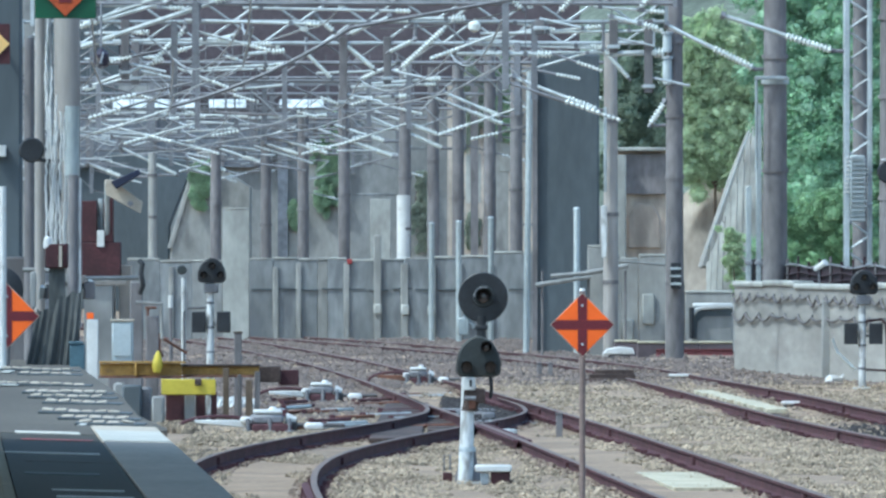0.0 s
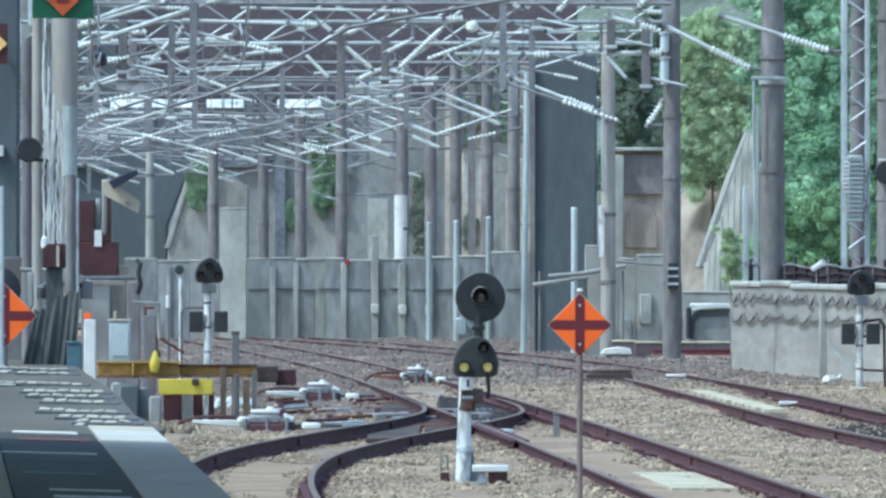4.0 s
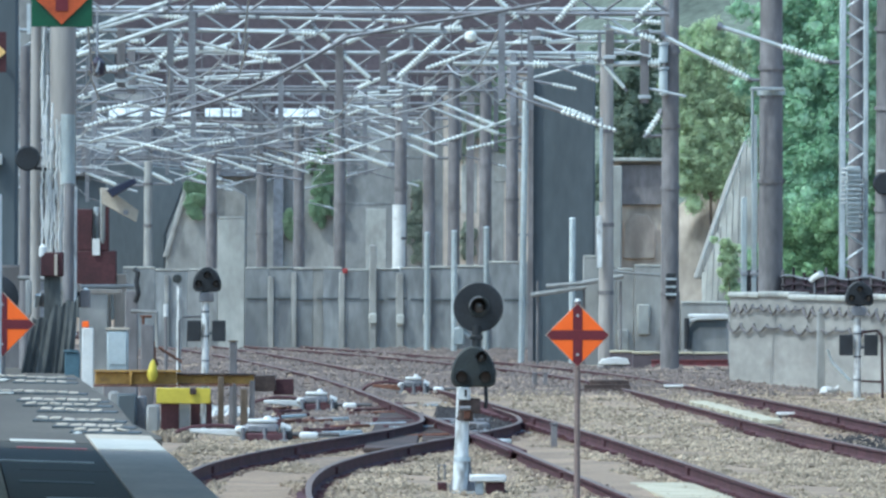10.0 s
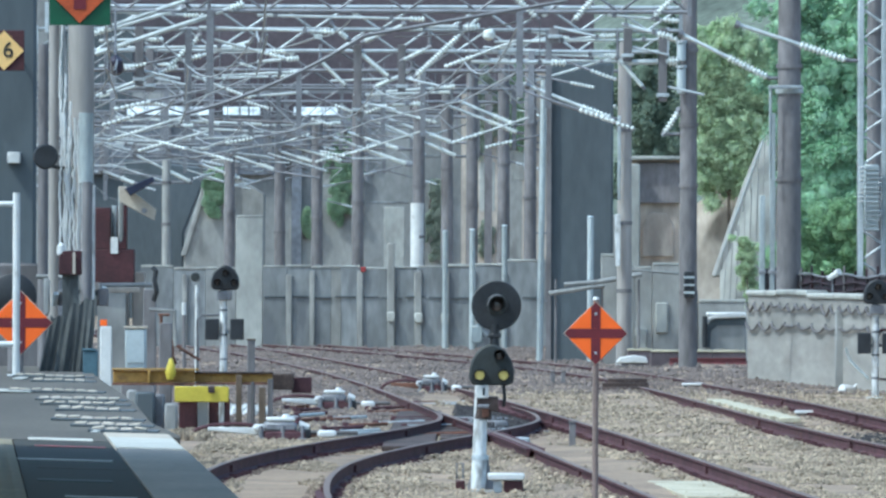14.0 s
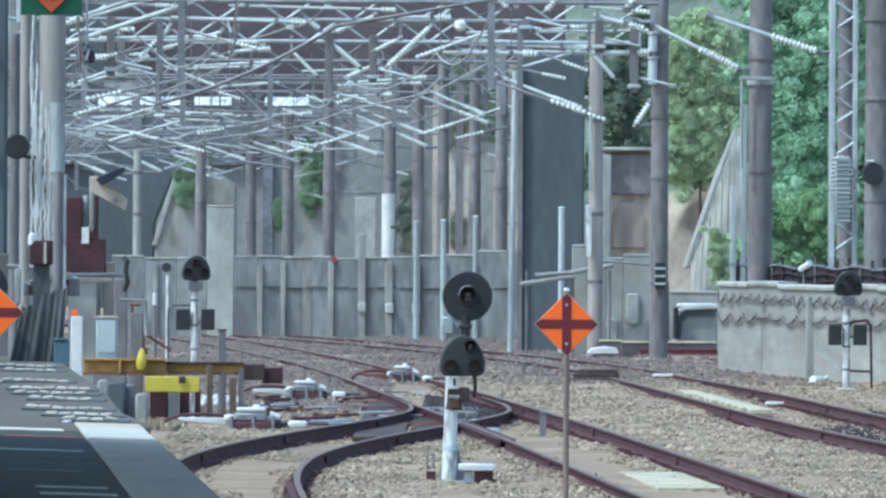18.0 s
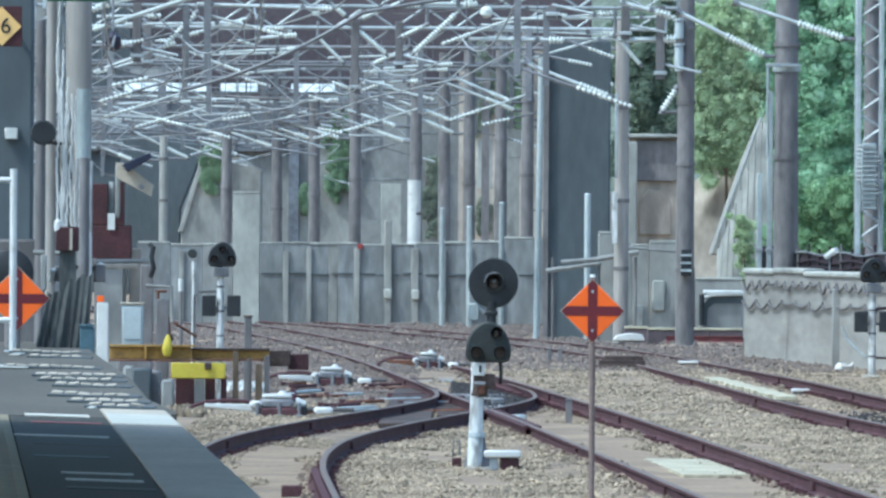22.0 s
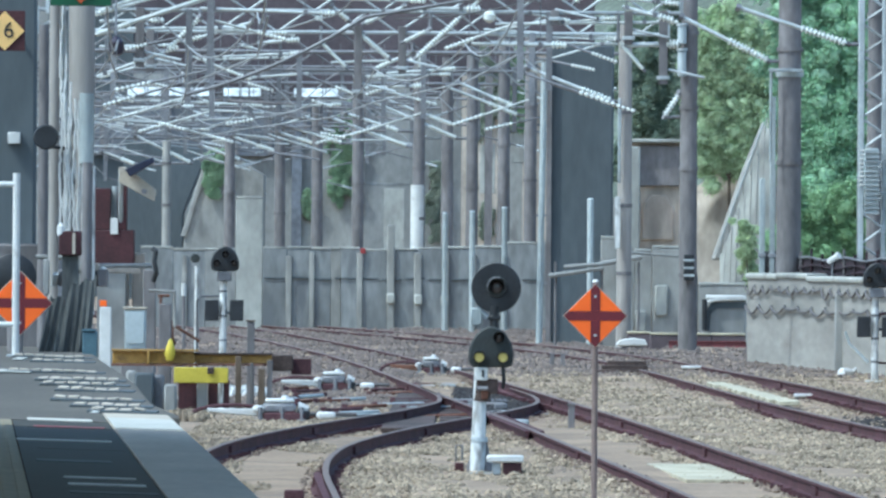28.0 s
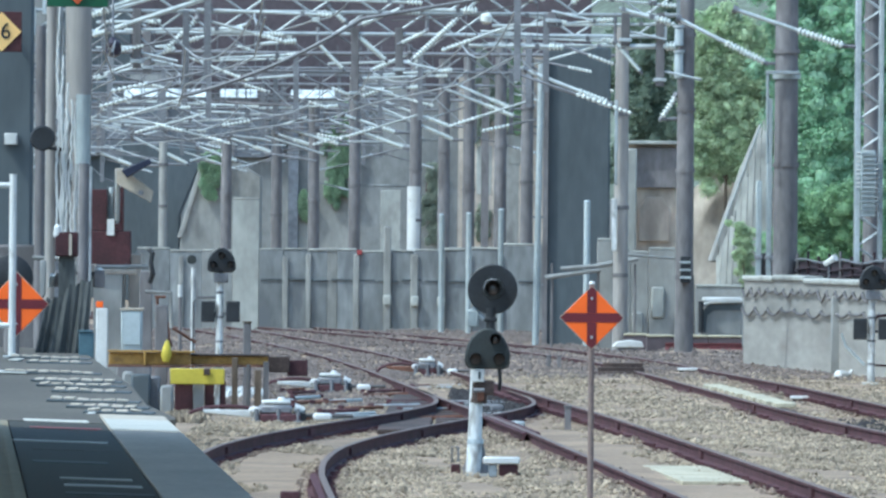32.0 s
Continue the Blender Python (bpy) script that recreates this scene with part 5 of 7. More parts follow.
# ---- orange diamond boards ----
def diamond(x, y, z, half, label):
    t = thing("warning_board", label, "sign", "orange diamond boards")
    part("board", Shape().slab([(x - half, z), (x, z - half), (x + half, z), (x, z + half)], y, y + 0.02), M_ORANGE, t, "orange diamond face", bevel=0.004)
    part("rim", Shape().slab([(x - half * 1.03, z), (x, z - half * 1.03), (x + half * 1.03, z), (x, z + half * 1.03)], y + 0.006, y + 0.016), M_COPING, t)
    w = half * 0.15
    part("cross_band", Shape().slab([(x - half + w, z - w), (x + half - w, z - w), (x + half, z), (x + half - w, z + w), (x - half + w, z + w), (x - half, z)], y - 0.004, y), M_SIGNBAR, t, "dark red horizontal band")
    part("upright_band", Shape().slab([(x - w, z + w * 1.01), (x + w, z + w * 1.01), (x + w, z + half - w), (x, z + half), (x - w, z + half - w)], y - 0.005, y), M_SIGNBAR, t, "dark red upright band")
    part("upright_band", Shape().slab([(x - w, z - w * 1.01), (x + w, z - w * 1.01), (x + w, z - half + w), (x, z - half), (x - w, z - half + w)], y - 0.005, y), M_SIGNBAR, t, "dark red upright band")
    for dz in (-0.62, 0.62):
        part("bolt", Shape().rod((x, y - 0.012, z + half * dz), (x, y - 0.004, z + half * dz), 0.014, n=8), M_STEEL, t)
    return t


d1 = diamond(1.342, 100, 1.769, 0.302, "orange diamond warning board with dark cross on a thin post")
part("post", Shape().rod((1.342, 100.04, -0.2), (1.342, 100.04, 2.093), 0.03, n=12), mat("brown_grey_paint", (0.20, 0.15, 0.135), 0.7, var=0.2, scale=2, fine=20, bump=0.1), d1, "thin grey-brown post")
part("post_cap", Shape().rod((1.342, 100.04, 2.093), (1.342, 100.04, 2.12), 0.034, 0.02, n=12), M_WHITE, d1)
d2 = diamond(-5.322, 127, 1.663, 0.387, "orange diamond warning board behind the white railing")
part("post", Shape().rod((-5.322, 127.04, 0.9), (-5.322, 127.04, 2.042), 0.035, n=12), M_COLUMN, d2)

# ---- platform end, left ----
rg = thing("platform_railing", "white tubular railing at the platform end", "railing")
part("post", Shape().rod((-5.25, 124, PZ - 0.04), (-5.25, 124, 3.234), 0.044, n=12), M_WHITE, rg)
for py in (3.099, 1.428):
    part("rail", Shape().rod((-5.25, 124, py), (-7.507, 124, py), 0.034, n=10), M_WHITE, rg)
part("post", Shape().rod((-7.507, 124, PZ - 0.04), (-7.507, 124, 3.234), 0.044, n=12), M_WHITE, rg)
part("foot_plate", Shape().box(-5.25, 124, PZ - 0.03, 0.2, 0.2, 0.03), M_STEEL, rg, bevel=0.005)
bs = thing("railway_signal", "dark round-backed signal behind the orange board", "signal", "railway signals")
part("backing_disc", Shape().lathe((-5.497, 129, 1.971), (-5.497, 129.05, 1.971), [(0, 0.27), (0.3, 0.29), (1, 0.29)], 36), M_BLACK, bs)
part("post", Shape().rod((-5.505, 129.2, 0.2), (-5.505, 129.2, 2.068), 0.07, n=12), M_COLUMN, bs)
dc = thing("station_column", "dark grey steel station column", "column")
part("shaft", Shape().box(-5.738, 135.2, -0.3, 0.528, 0.5, 7.5), M_CONC_DARK, dc, bevel=0.03)
part("base", Shape().box(-5.738, 135.2, -0.3, 0.807, 0.75, 2.377 + 0.3), M_COLUMN, dc, bevel=0.03)
part("lamp_box", Shape().box(-5.744, 134.85, 3.674, 0.161, 0.2, 0.147), M_WHITE, dc, "small white box", bevel=0.01)
ds = thing("number_board", "amber diamond number board on a maroon plate", "sign")
part("plate", Shape().box(-5.795, 133.03, 4.845, 0.516, 0.05, 0.516), M_MAROON, ds, bevel=0.006)
part("diamond", Shape().slab([(-6.048, 5.103), (-5.795, 4.85), (-5.542, 5.103), (-5.795, 5.356)], 132.98, 133.0), M_AMBER, ds, "amber diamond face")
part("bracket", Shape().rod((-5.855, 133.05, 5.133), (-5.725, 135.0, 5.133), 0.03), M_STEEL_DARK, ds)
fc = bpy.data.curves.new("number", "FONT")
fc.body, fc.size, fc.align_x, fc.align_y, fc.extrude = "16", 0.285, "CENTER", "CENTER", 0.004
fc.materials.append(M_BLACK)
fo = new("number", fc)
fo.parent = ds
fo.location, fo.rotation_euler = (-5.815, 132.974, 5.103), (radians(90), 0, 0)
gb = thing("route_board", "dark green board with an orange diamond", "sign")
part("panel", Shape().box(-4.72, 130.05, 5.365, 0.763, 0.06, 0.763), M_GREEN_PANEL, gb, bevel=0.006)
part("diamond", Shape().slab([(-5.08, 5.746), (-4.72, 5.393), (-4.359, 5.746), (-4.72, 6.107)], 129.99, 130.015), M_ORANGE_SHADED, gb, "red-orange diamond face darkened for shade")
part("centre_bar", Shape().box(-4.72, 129.985, 5.563, 0.155, 0.01, 0.283), M_SIGNBAR, gb, "dark red figure panel")
# cluster of poles with cables
pc = thing("cable_pole", "pale grey twin pole carrying bundled white cables", "pole")
part("thick_pole", Shape().rod((-4.771, 132, 0.3), (-4.771, 132, 6.6), 0.165, n=20), M_POLE, pc)
part("thin_pole", Shape().rod((-5.122, 132.1, 0.3), (-5.122, 132.1, 6.6), 0.065, n=14), M_POLE, pc)
part("back_pole", Shape().rod((-5.331, 134, 0.3), (-5.331, 134, 5.2), 0.066, n=14), M_COLUMN, pc)
for k, px in enumerate((-5.043, -5.007, -4.971, -4.924)):
    pts = [(px + 0.010 * math.sin(i * 0.9 + 2 * k) + 0.02 * math.sin(i * 0.13 + k) - 0.0022 * (i - 20), 132.30 + 0.02 * k, 2.2 + 0.11 * i) for i in range(42 - 3 * k)]
    part("cable", Shape().tube(pts, 0.022 + 0.004 * (k % 2), 6), M_WHITE if k % 2 == 0 else M_COLUMN_PALE, pc, "white sheathed cable")
for k, px in enumerate((-4.974, -4.888, -4.802)):
    pts = [(px + 0.012 * math.sin(i * 1.1 + 2 * k) + 0.004 * (20 - i) * (1 - k), 131.4, 2.5 + 0.085 * i) for i in range(22 - 2 * k)]
    part("cable", Shape().tube(pts, 0.024, 6), M_WHITE_POST, pc, "white sheathed cable")
for k, px in enumerate((-4.991, -4.927, -4.849, -4.77)):
    pts = [(px + 0.016 * math.sin(i * 0.8 + 1.7 * k) * math.sin(i * 0.23 + k), 131.38 - 0.02 * k, 2.45 + 0.07 * i) for i in range(17 + 3 * k)]
    part("cable", Shape().tube(pts, 0.015, 6), M_WHITE if k % 2 else M_WIRE_DARK, pc)
rgc = random.Random(12)
for px, zt in ((-4.998, 5.6), (-4.941, 4.9), (-4.891, 4.5), (-4.834, 4.3), (-4.777, 4.1), (-4.727, 3.6)):
    n = int((zt - 2.4) / 0.07)
    pts = [(px + rgc.uniform(-0.013, 0.013) + 0.012 * math.sin(i * 0.31 + px * 40), 131.2, 2.4 + 0.07 * i) for i in range(n)]
    part("cable", Shape().tube(pts, 0.013, 6), M_WHITE, pc, "white sheathed cable")
for px, m in ((-4.681, M_WIRE_DARK), (-4.603, M_COLUMN), (-4.574, M_WHITE_POST)):
    part("side_pipe", Shape().rod((px, 131.0, 1.5), (px, 131.0, 3.372), 0.02, n=8), m, pc, "thin side pipe")
ic = part("ribbed_cover", Shape().lathe((-4.678, 131.2, 3.4), (-4.678, 131.2, 4.283), [(i / 40, 0.088 + 0.005 * (i % 2)) for i in range(41)], 14), M_COLUMN_PALE, pc, "pale ribbed cable cover")
part("dark_stay", Shape().rod((-4.67, 131, 1.9), (-4.656, 131, 3.414), 0.06, n=10), M_COLUMN, pc)
sm = thing("round_mirror", "round dark mirror on a side arm", "mirror")
part("disc", Shape().lathe((-5.183, 131.0, 3.728), (-5.183, 131.08, 3.728), [(0, 0.14), (0.4, 0.16), (1, 0.15)], 24), M_BLACK, sm)
part("arm", Shape().rod((-5.187, 131.1, 3.614), (-4.845, 131.5, 3.578), 0.022), M_BLACK, sm)
rbx = thing("relay_cabinet", "small maroon relay cabinet with a white dome", "cabinet")
part("body", Shape().box(-4.826, 130, 2.242, 0.283, 0.3, 0.304), M_MAROON, rbx, bevel=0.015)
part("door_edge", Shape().box(-4.776, 129.83, 2.256, 0.035, 0.02, 0.268), M_COPING, rbx)
part("dome", Shape().lathe((-4.942, 129.9, 2.489), (-4.942, 129.9, 2.645), [(0, 0.05), (0.3, 0.055), (0.8, 0.045), (1, 0.01)], 12), M_WHITE, rbx, "white dome lamp")
part("stand", Shape().box(-4.826, 130.05, PZ - 0.1, 0.2, 0.2, 2.242 - PZ + 0.099), M_NET, rbx)
mc = thing("equipment_cabinet", "tall maroon equipment cabinet with an open slot", "cabinet")
part("lower_body", Shape().box(-5.461, 166, 1.998, 0.65, 0.45, 0.569), M_MAROON, mc, bevel=0.015)
part("upper_body", Shape().box(-5.654, 166, 2.569, 0.271, 0.45, 0.66), M_MAROON, mc, bevel=0.012)
part("upper_body", Shape().box(-5.330, 166, 2.569, 0.146, 0.45, 0.70), M_MAROON, mc, bevel=0.012)
part("slot_pipe", Shape().rod((-5.449, 166, 2.57), (-5.449, 166, 3.264), 0.055, n=10), M_COLUMN_PALE, mc, "pale pipe in the slot")
part("slot_label", Shape().box(-5.457, 165.75, 2.497, 0.117, 0.02, 0.262), M_WHITE, mc, "white plate")
part("stand", Shape().box(-5.503, 166.1, -0.2, 0.451, 0.4, 2.037 + 0.199), M_CONC, mc)
fl = thing("floodlight", "navy floodlight on a pale bent arm", "floodlight")
part("housing", Shape().add([(-5.273, 164.9, 3.528), (-4.824, 164.9, 3.726), (-4.789, 164.9, 3.645), (-5.183, 164.9, 3.412),
                             (-5.273, 165.3, 3.528), (-4.824, 165.3, 3.726), (-4.789, 165.3, 3.645), (-5.183, 165.3, 3.412)],
                            [(0, 1, 2, 3), (7, 6, 5, 4), (0, 4, 5, 1), (1, 5, 6, 2), (2, 6, 7, 3), (3, 7, 4, 0)]), mat("navy_paint", (0.018, 0.022, 0.05), 0.5, var=0.2), fl, bevel=0.01)
part("arm", Shape().slab([(-5.38, 3.564), (-5.264, 3.564), (-4.771, 3.206), (-4.807, 3.026), (-5.362, 3.322)], 165.32, 165.42), M_COPING, fl, "pale grey bracket arm", bevel=0.008)
part("arm_bolt", Shape().rod((-4.968, 165.27, 3.179), (-4.968, 165.33, 3.179), 0.045, n=10), M_STEEL_DARK, fl)
part("pole", Shape().rod((-5.359, 165.9, 2.488), (-5.346, 165.45, 3.528), 0.04, n=10), M_COLUMN_PALE, fl)
# pipes, netting and posts in front of it
pr = thing("pipe_rack", "weathered pale pipe rack on concrete posts", "pipe rack")
for px0, px1, py, y in ((-5.378, -4.8, 2.213, 133), (-5.13, -3.984, 2.087, 136), (-5.273, -4.508, 2.014, 134), (-5.015, -4.477, 1.936, 132)):
    part("pipe", Shape().rod((px0, y, py), (px1, y, py + random.uniform(-0.05, 0.05)), 0.03, n=10), M_CONC, pr)
for px, py, w in ((-6.117, 2.126, 0.2), (-5.085, 2.198, 0.2), (-5.447, 1.954, 0.42)):
    part("post", Shape().box(px, 166.5, -0.2, w, 0.22, py + 0.2), M_CONC_BEIGE, pr, bevel=0.012)
for i in range(9):
    x = -5.083 + 0.075 * i
    part("valve", Shape().rod((x, 131.4, 1.862), (x + 0.03, 131.3, 2.005 + 0.04 * (i % 3)), 0.035, n=8), M_STEEL_DARK if i % 2 else M_COLUMN_PALE, pr)
for px, py, w, h, m in ((-5.169, 1.741, 0.07, 0.45, M_CONC), (-4.756, 1.862, 0.08, 0.30, M_CONC), (-4.784, 2.005, 0.22, 0.06, M_CONC_BEIGE), (-4.585, 2.047, 0.16, 0.10, M_CONC_BEIGE),
                        (-4.656, 1.976, 0.2, 0.04, M_COLUMN_PALE), (-4.457, 1.848, 0.13, 0.22, M_COLUMN), (-4.87, 1.919, 0.12, 0.05, M_STEEL_DARK)):
    part("bracket_block", Shape().box(px, 131.2, py, w, 0.2, h), m, pr, bevel=0.012)
part("beam", Shape().box(-4.494, 136, 1.998, 0.71, 0.2, 0.067), M_CONC_BEIGE, pr, "cream concrete beam", bevel=0.012)
nc = thing("netting_cover", "dark grey-green netting draped over equipment", "netting")
drape = Shape()
for a in range(61):
    f = a / 60
    top = float(np.interp(f, (0, 0.22, 0.36, 0.5, 0.77, 1), (1.748, 1.705, 1.776, 1.875, 1.931, 1.981)))
    for b in range(13):
        g = b / 12
        x = (-5.05 * (1 - f) + -4.47 * f) * (1 - g) + (-5.20 * (1 - f) + -4.55 * f) * g
        fold = 0.022 * math.sin(f * 44 + 1.5 * math.sin(f * 7)) + 0.03 * math.sin(f * 15 + 2 * g)
        drape.v.append((x, 129.45 - (0.25 + 0.75 * g) * fold, top + (PZ - 0.05 - top) * g - 0.03 * math.sin(f * 23) * (1 - g)))
for a in range(60):
    for b in range(12):
        k = a * 13 + b
        drape.f.append((k, k + 1, k + 14, k + 13))
part("drape", drape, M_NET, nc, "hanging dark netting in loose folds")
part("core", Shape().box(-4.83, 129.95, PZ - 0.1, 0.45, 0.4, 1.698 - PZ + 0.1), M_NET, nc, bevel=0.05)
tb = thing("utility_box", "blue-grey utility box by the steps", "box")
part("body", Shape().box(-4.501, 128, PZ - 0.12, 0.181, 0.2, 0.362), M_TEAL, tb, bevel=0.01)
part("lid", Shape().box(-4.515, 128, PZ - 0.118 + 0.362, 0.174, 0.23, 0.03), M_TEAL, tb, bevel=0.005)
wp = thing("white_marker_post", "white post with an orange top", "post", "white markers by the platform end")
part("post", Shape().box(-5.459, 162, -0.2, 0.176, 0.14, 1.363 + 0.2), M_WHITE, wp, bevel=0.01)
part("top", Shape().box(-5.494, 162, 1.371, 0.106, 0.12, 0.097), M_ORANGE, wp, "orange top", bevel=0.006)
wc = thing("electrical_cabinet", "pale blue-white electrical cabinet", "cabinet")
part("body", Shape().box(-5.023, 163, 0.7, 0.328, 0.3, 1.32 - 0.7), M_WHITE_BLUE, wc, bevel=0.012)
part("plinth", Shape().box(-4.979, 163, -0.2, 0.532, 0.4, 0.7 + 0.198), M_COLUMN, wc, "dark grey plinth", bevel=0.02)
part("roof", Shape().box(-5.023, 163, 1.32 + 0.003, 0.372, 0.35, 0.04), M_COPING, wc, bevel=0.008)
part("door", Shape().box(-5.023, 162.83, 0.788, 0.275, 0.015, 0.496), M_WHITE_BLUE, wc, bevel=0.004)
gc = thing("concrete_post", "pair of grey concrete posts with a bent pipe", "post")
for px, a in ((-4.627, 1.394), (-4.878, 1.932)):
    part("post", Shape().box(px, 165.5, -0.2, 0.2, 0.2, a + 0.2), M_COLUMN, gc, bevel=0.012)
part("pipe", Shape().tube([(-4.878, 165.2, 1.609), (-4.475, 165.2, 1.592), (-4.466, 165.2, 1.036)], 0.03, 8), M_CONC_MID, gc)
part("hose", Shape().tube([(-4.824, 165.3, 2.273), (-4.771, 165.25, 2.219), (-4.798, 165.25, 2.067), (-4.762, 165.25, 1.887), (-4.815, 165.3, 1.753)], 0.04, 8), M_BLACK, gc, "black looped hose")

# yellow girder on stands
yb = thing("yellow_girder", "weathered ochre steel girder on short stands", "girder")
part("web", Shape().box(-4.595, 158.1, 0.537, 1.247, 0.04, 0.185), M_OCHRE, yb, bevel=0.01)
part("top_flange", Shape().box(-4.573, 158.1, 0.726, 1.324, 0.24, 0.030), M_OCHRE, yb, bevel=0.004)
part("bottom_flange", Shape().box(-4.572, 158.1, 0.502, 1.323, 0.24, 0.031), M_RUST, yb, bevel=0.004)
part("second_web", Shape().box(-3.386, 158.3, 0.546, 1.179, 0.05, 0.134), M_OCHRE, yb, "dull yellow outer length of the girder", bevel=0.01)
part("top_edge", Shape().box(-3.400, 158.3, 0.676, 1.240, 0.2, 0.030), M_DARK_BROWN, yb, "dark oily top edge", bevel=0.004)
part("bottom_edge", Shape().box(-3.378, 158.3, 0.512, 1.196, 0.2, 0.031), M_RUST, yb, bevel=0.004)
part("stiffener", Shape().box(-4.665, 158, 0.527, 0.035, 0.12, 0.206), M_OCHRE, yb, bevel=0.01)
part("dark_extension", Shape().box(-2.656, 158.6, 0.432, 0.362, 0.25, 0.240), M_DARK_BROWN, yb, "rusty dark extension", bevel=0.01)
part("dark_extension", Shape().box(-2.358, 158.9, 0.377, 0.311, 0.3, 0.240), M_RAIL, yb, "rusty dark extension", bevel=0.01)
part("bright_plate", Shape().box(-3.860, 157.8, 0.251, 0.824, 0.05, 0.237), M_YELLOW, yb, "bright yellow end plate", bevel=0.01)
part("plate_mark", Shape().box(-3.713, 157.74, 0.388, 0.104, 0.03, 0.102), M_DARK_BROWN, yb, "dark hook on the plate", bevel=0.01)
part("knob", Shape().lathe((-4.344, 157.9, 0.589), (-4.324, 157.9, 0.916), [(0, 0.05), (0.3, 0.085), (0.7, 0.06), (1, 0.02)], 12), M_YELLOW, yb, "bright yellow knob")
part("stand", Shape().box(-4.066, 158.04, -0.220, 0.285, 0.16, 0.499), M_MAROON, yb, "maroon box stand", bevel=0.008)
part("stand", Shape().box(-3.847, 158, -0.220, 0.156, 0.16, 0.518), M_CONC, yb, "grey concrete stand", bevel=0.008)
part("stand", Shape().box(-3.682, 158.12, -0.220, 0.148, 0.16, 0.499), M_MAROON, yb, bevel=0.008)
part("stand", Shape().box(-3.565, 158.06, -0.220, 0.070, 0.16, 0.535), M_WHITE_POST, yb, "chipped white stand", bevel=0.008)
part("stand", Shape().box(-3.479, 158.1, -0.220, 0.087, 0.16, 0.517), M_MAROON, yb, bevel=0.008)
part("stand", Shape().box(-3.300, 158.1, -0.220, 0.089, 0.16, 0.879), M_BARK, yb, "weathered timber stand", bevel=0.008)
part("stand", Shape().box(-3.093, 158.06, -0.220, 0.053, 0.16, 0.777), M_COLUMN, yb, bevel=0.008)
part("stand", Shape().box(-2.947, 158.06, -0.220, 0.105, 0.16, 0.692), M_BARK, yb, "weathered timber stand", bevel=0.008)
part("stand", Shape().box(-2.823, 158.1, -0.220, 0.080, 0.16, 0.820), M_COLUMN, yb, bevel=0.008)
cbk = thing("concrete_block", "greenish grey concrete blocks under the girder", "block")
part("block", Shape().box(-4.699, 157.2, -0.220, 0.292, 0.5, 0.629), M_CONC_DARK, cbk, "dark teal-grey block", bevel=0.03)
part("block", Shape().box(-4.491, 157.4, -0.220, 0.172, 0.4, 0.593), M_STEEL_DARK, cbk, "shadowy steel block", bevel=0.03)
part("block", Shape().box(-4.289, 156.6, -0.220, 0.188, 0.4, 0.468), M_CONC, cbk, "pale lichen-grey block", bevel=0.03)
part("block", Shape().box(-4.914, 157.8, -0.220, 0.156, 0.4, 0.654), M_CONC, cbk, bevel=0.03)
ps = thing("timber_post", "grey weathered post beside the girder", "post")
part("post", Shape().box(-3.142, 159.4, -0.220, 0.117, 0.12, 1.392), M_COLUMN, ps, bevel=0.01)
part("post_top", Shape().box(-3.143, 159.4, 1.173, 0.147, 0.15, 0.025), M_BARK, ps, bevel=0.006)
for label, mtl, x0, x1, y0, y1, n, size, seed in (("pale rubble heaped behind the yellow girder", M_WHITE_POST, -3.968, -3.131, 172, 178, 260, 0.07, 3), ("tan rubble at the foot of the girder stands", M_STONE, -4.278, -3.642, 150, 153.5, 420, 0.05, 5)):
    rh, hp = random.Random(seed), Shape()
    for k in range(n):
        f, g = rh.random(), rh.random()
        r = size * rh.uniform(0.5, 1.3)
        hp.rod((x0 + (x1 - x0) * f, y0 + (y1 - y0) * g, GROUND_Z), (x0 + (x1 - x0) * f + rh.uniform(-r, r), y0 + (y1 - y0) * g, GROUND_Z + 0.09 * math.sin(math.pi * f) ** 0.6 * rh.uniform(0.3, 1) + 0.05), r, r * 0.5, n=5)
    tagged(new("rubble", flat_mesh(hp, "rubble", mtl)), label, "rubble", kind="stuff")

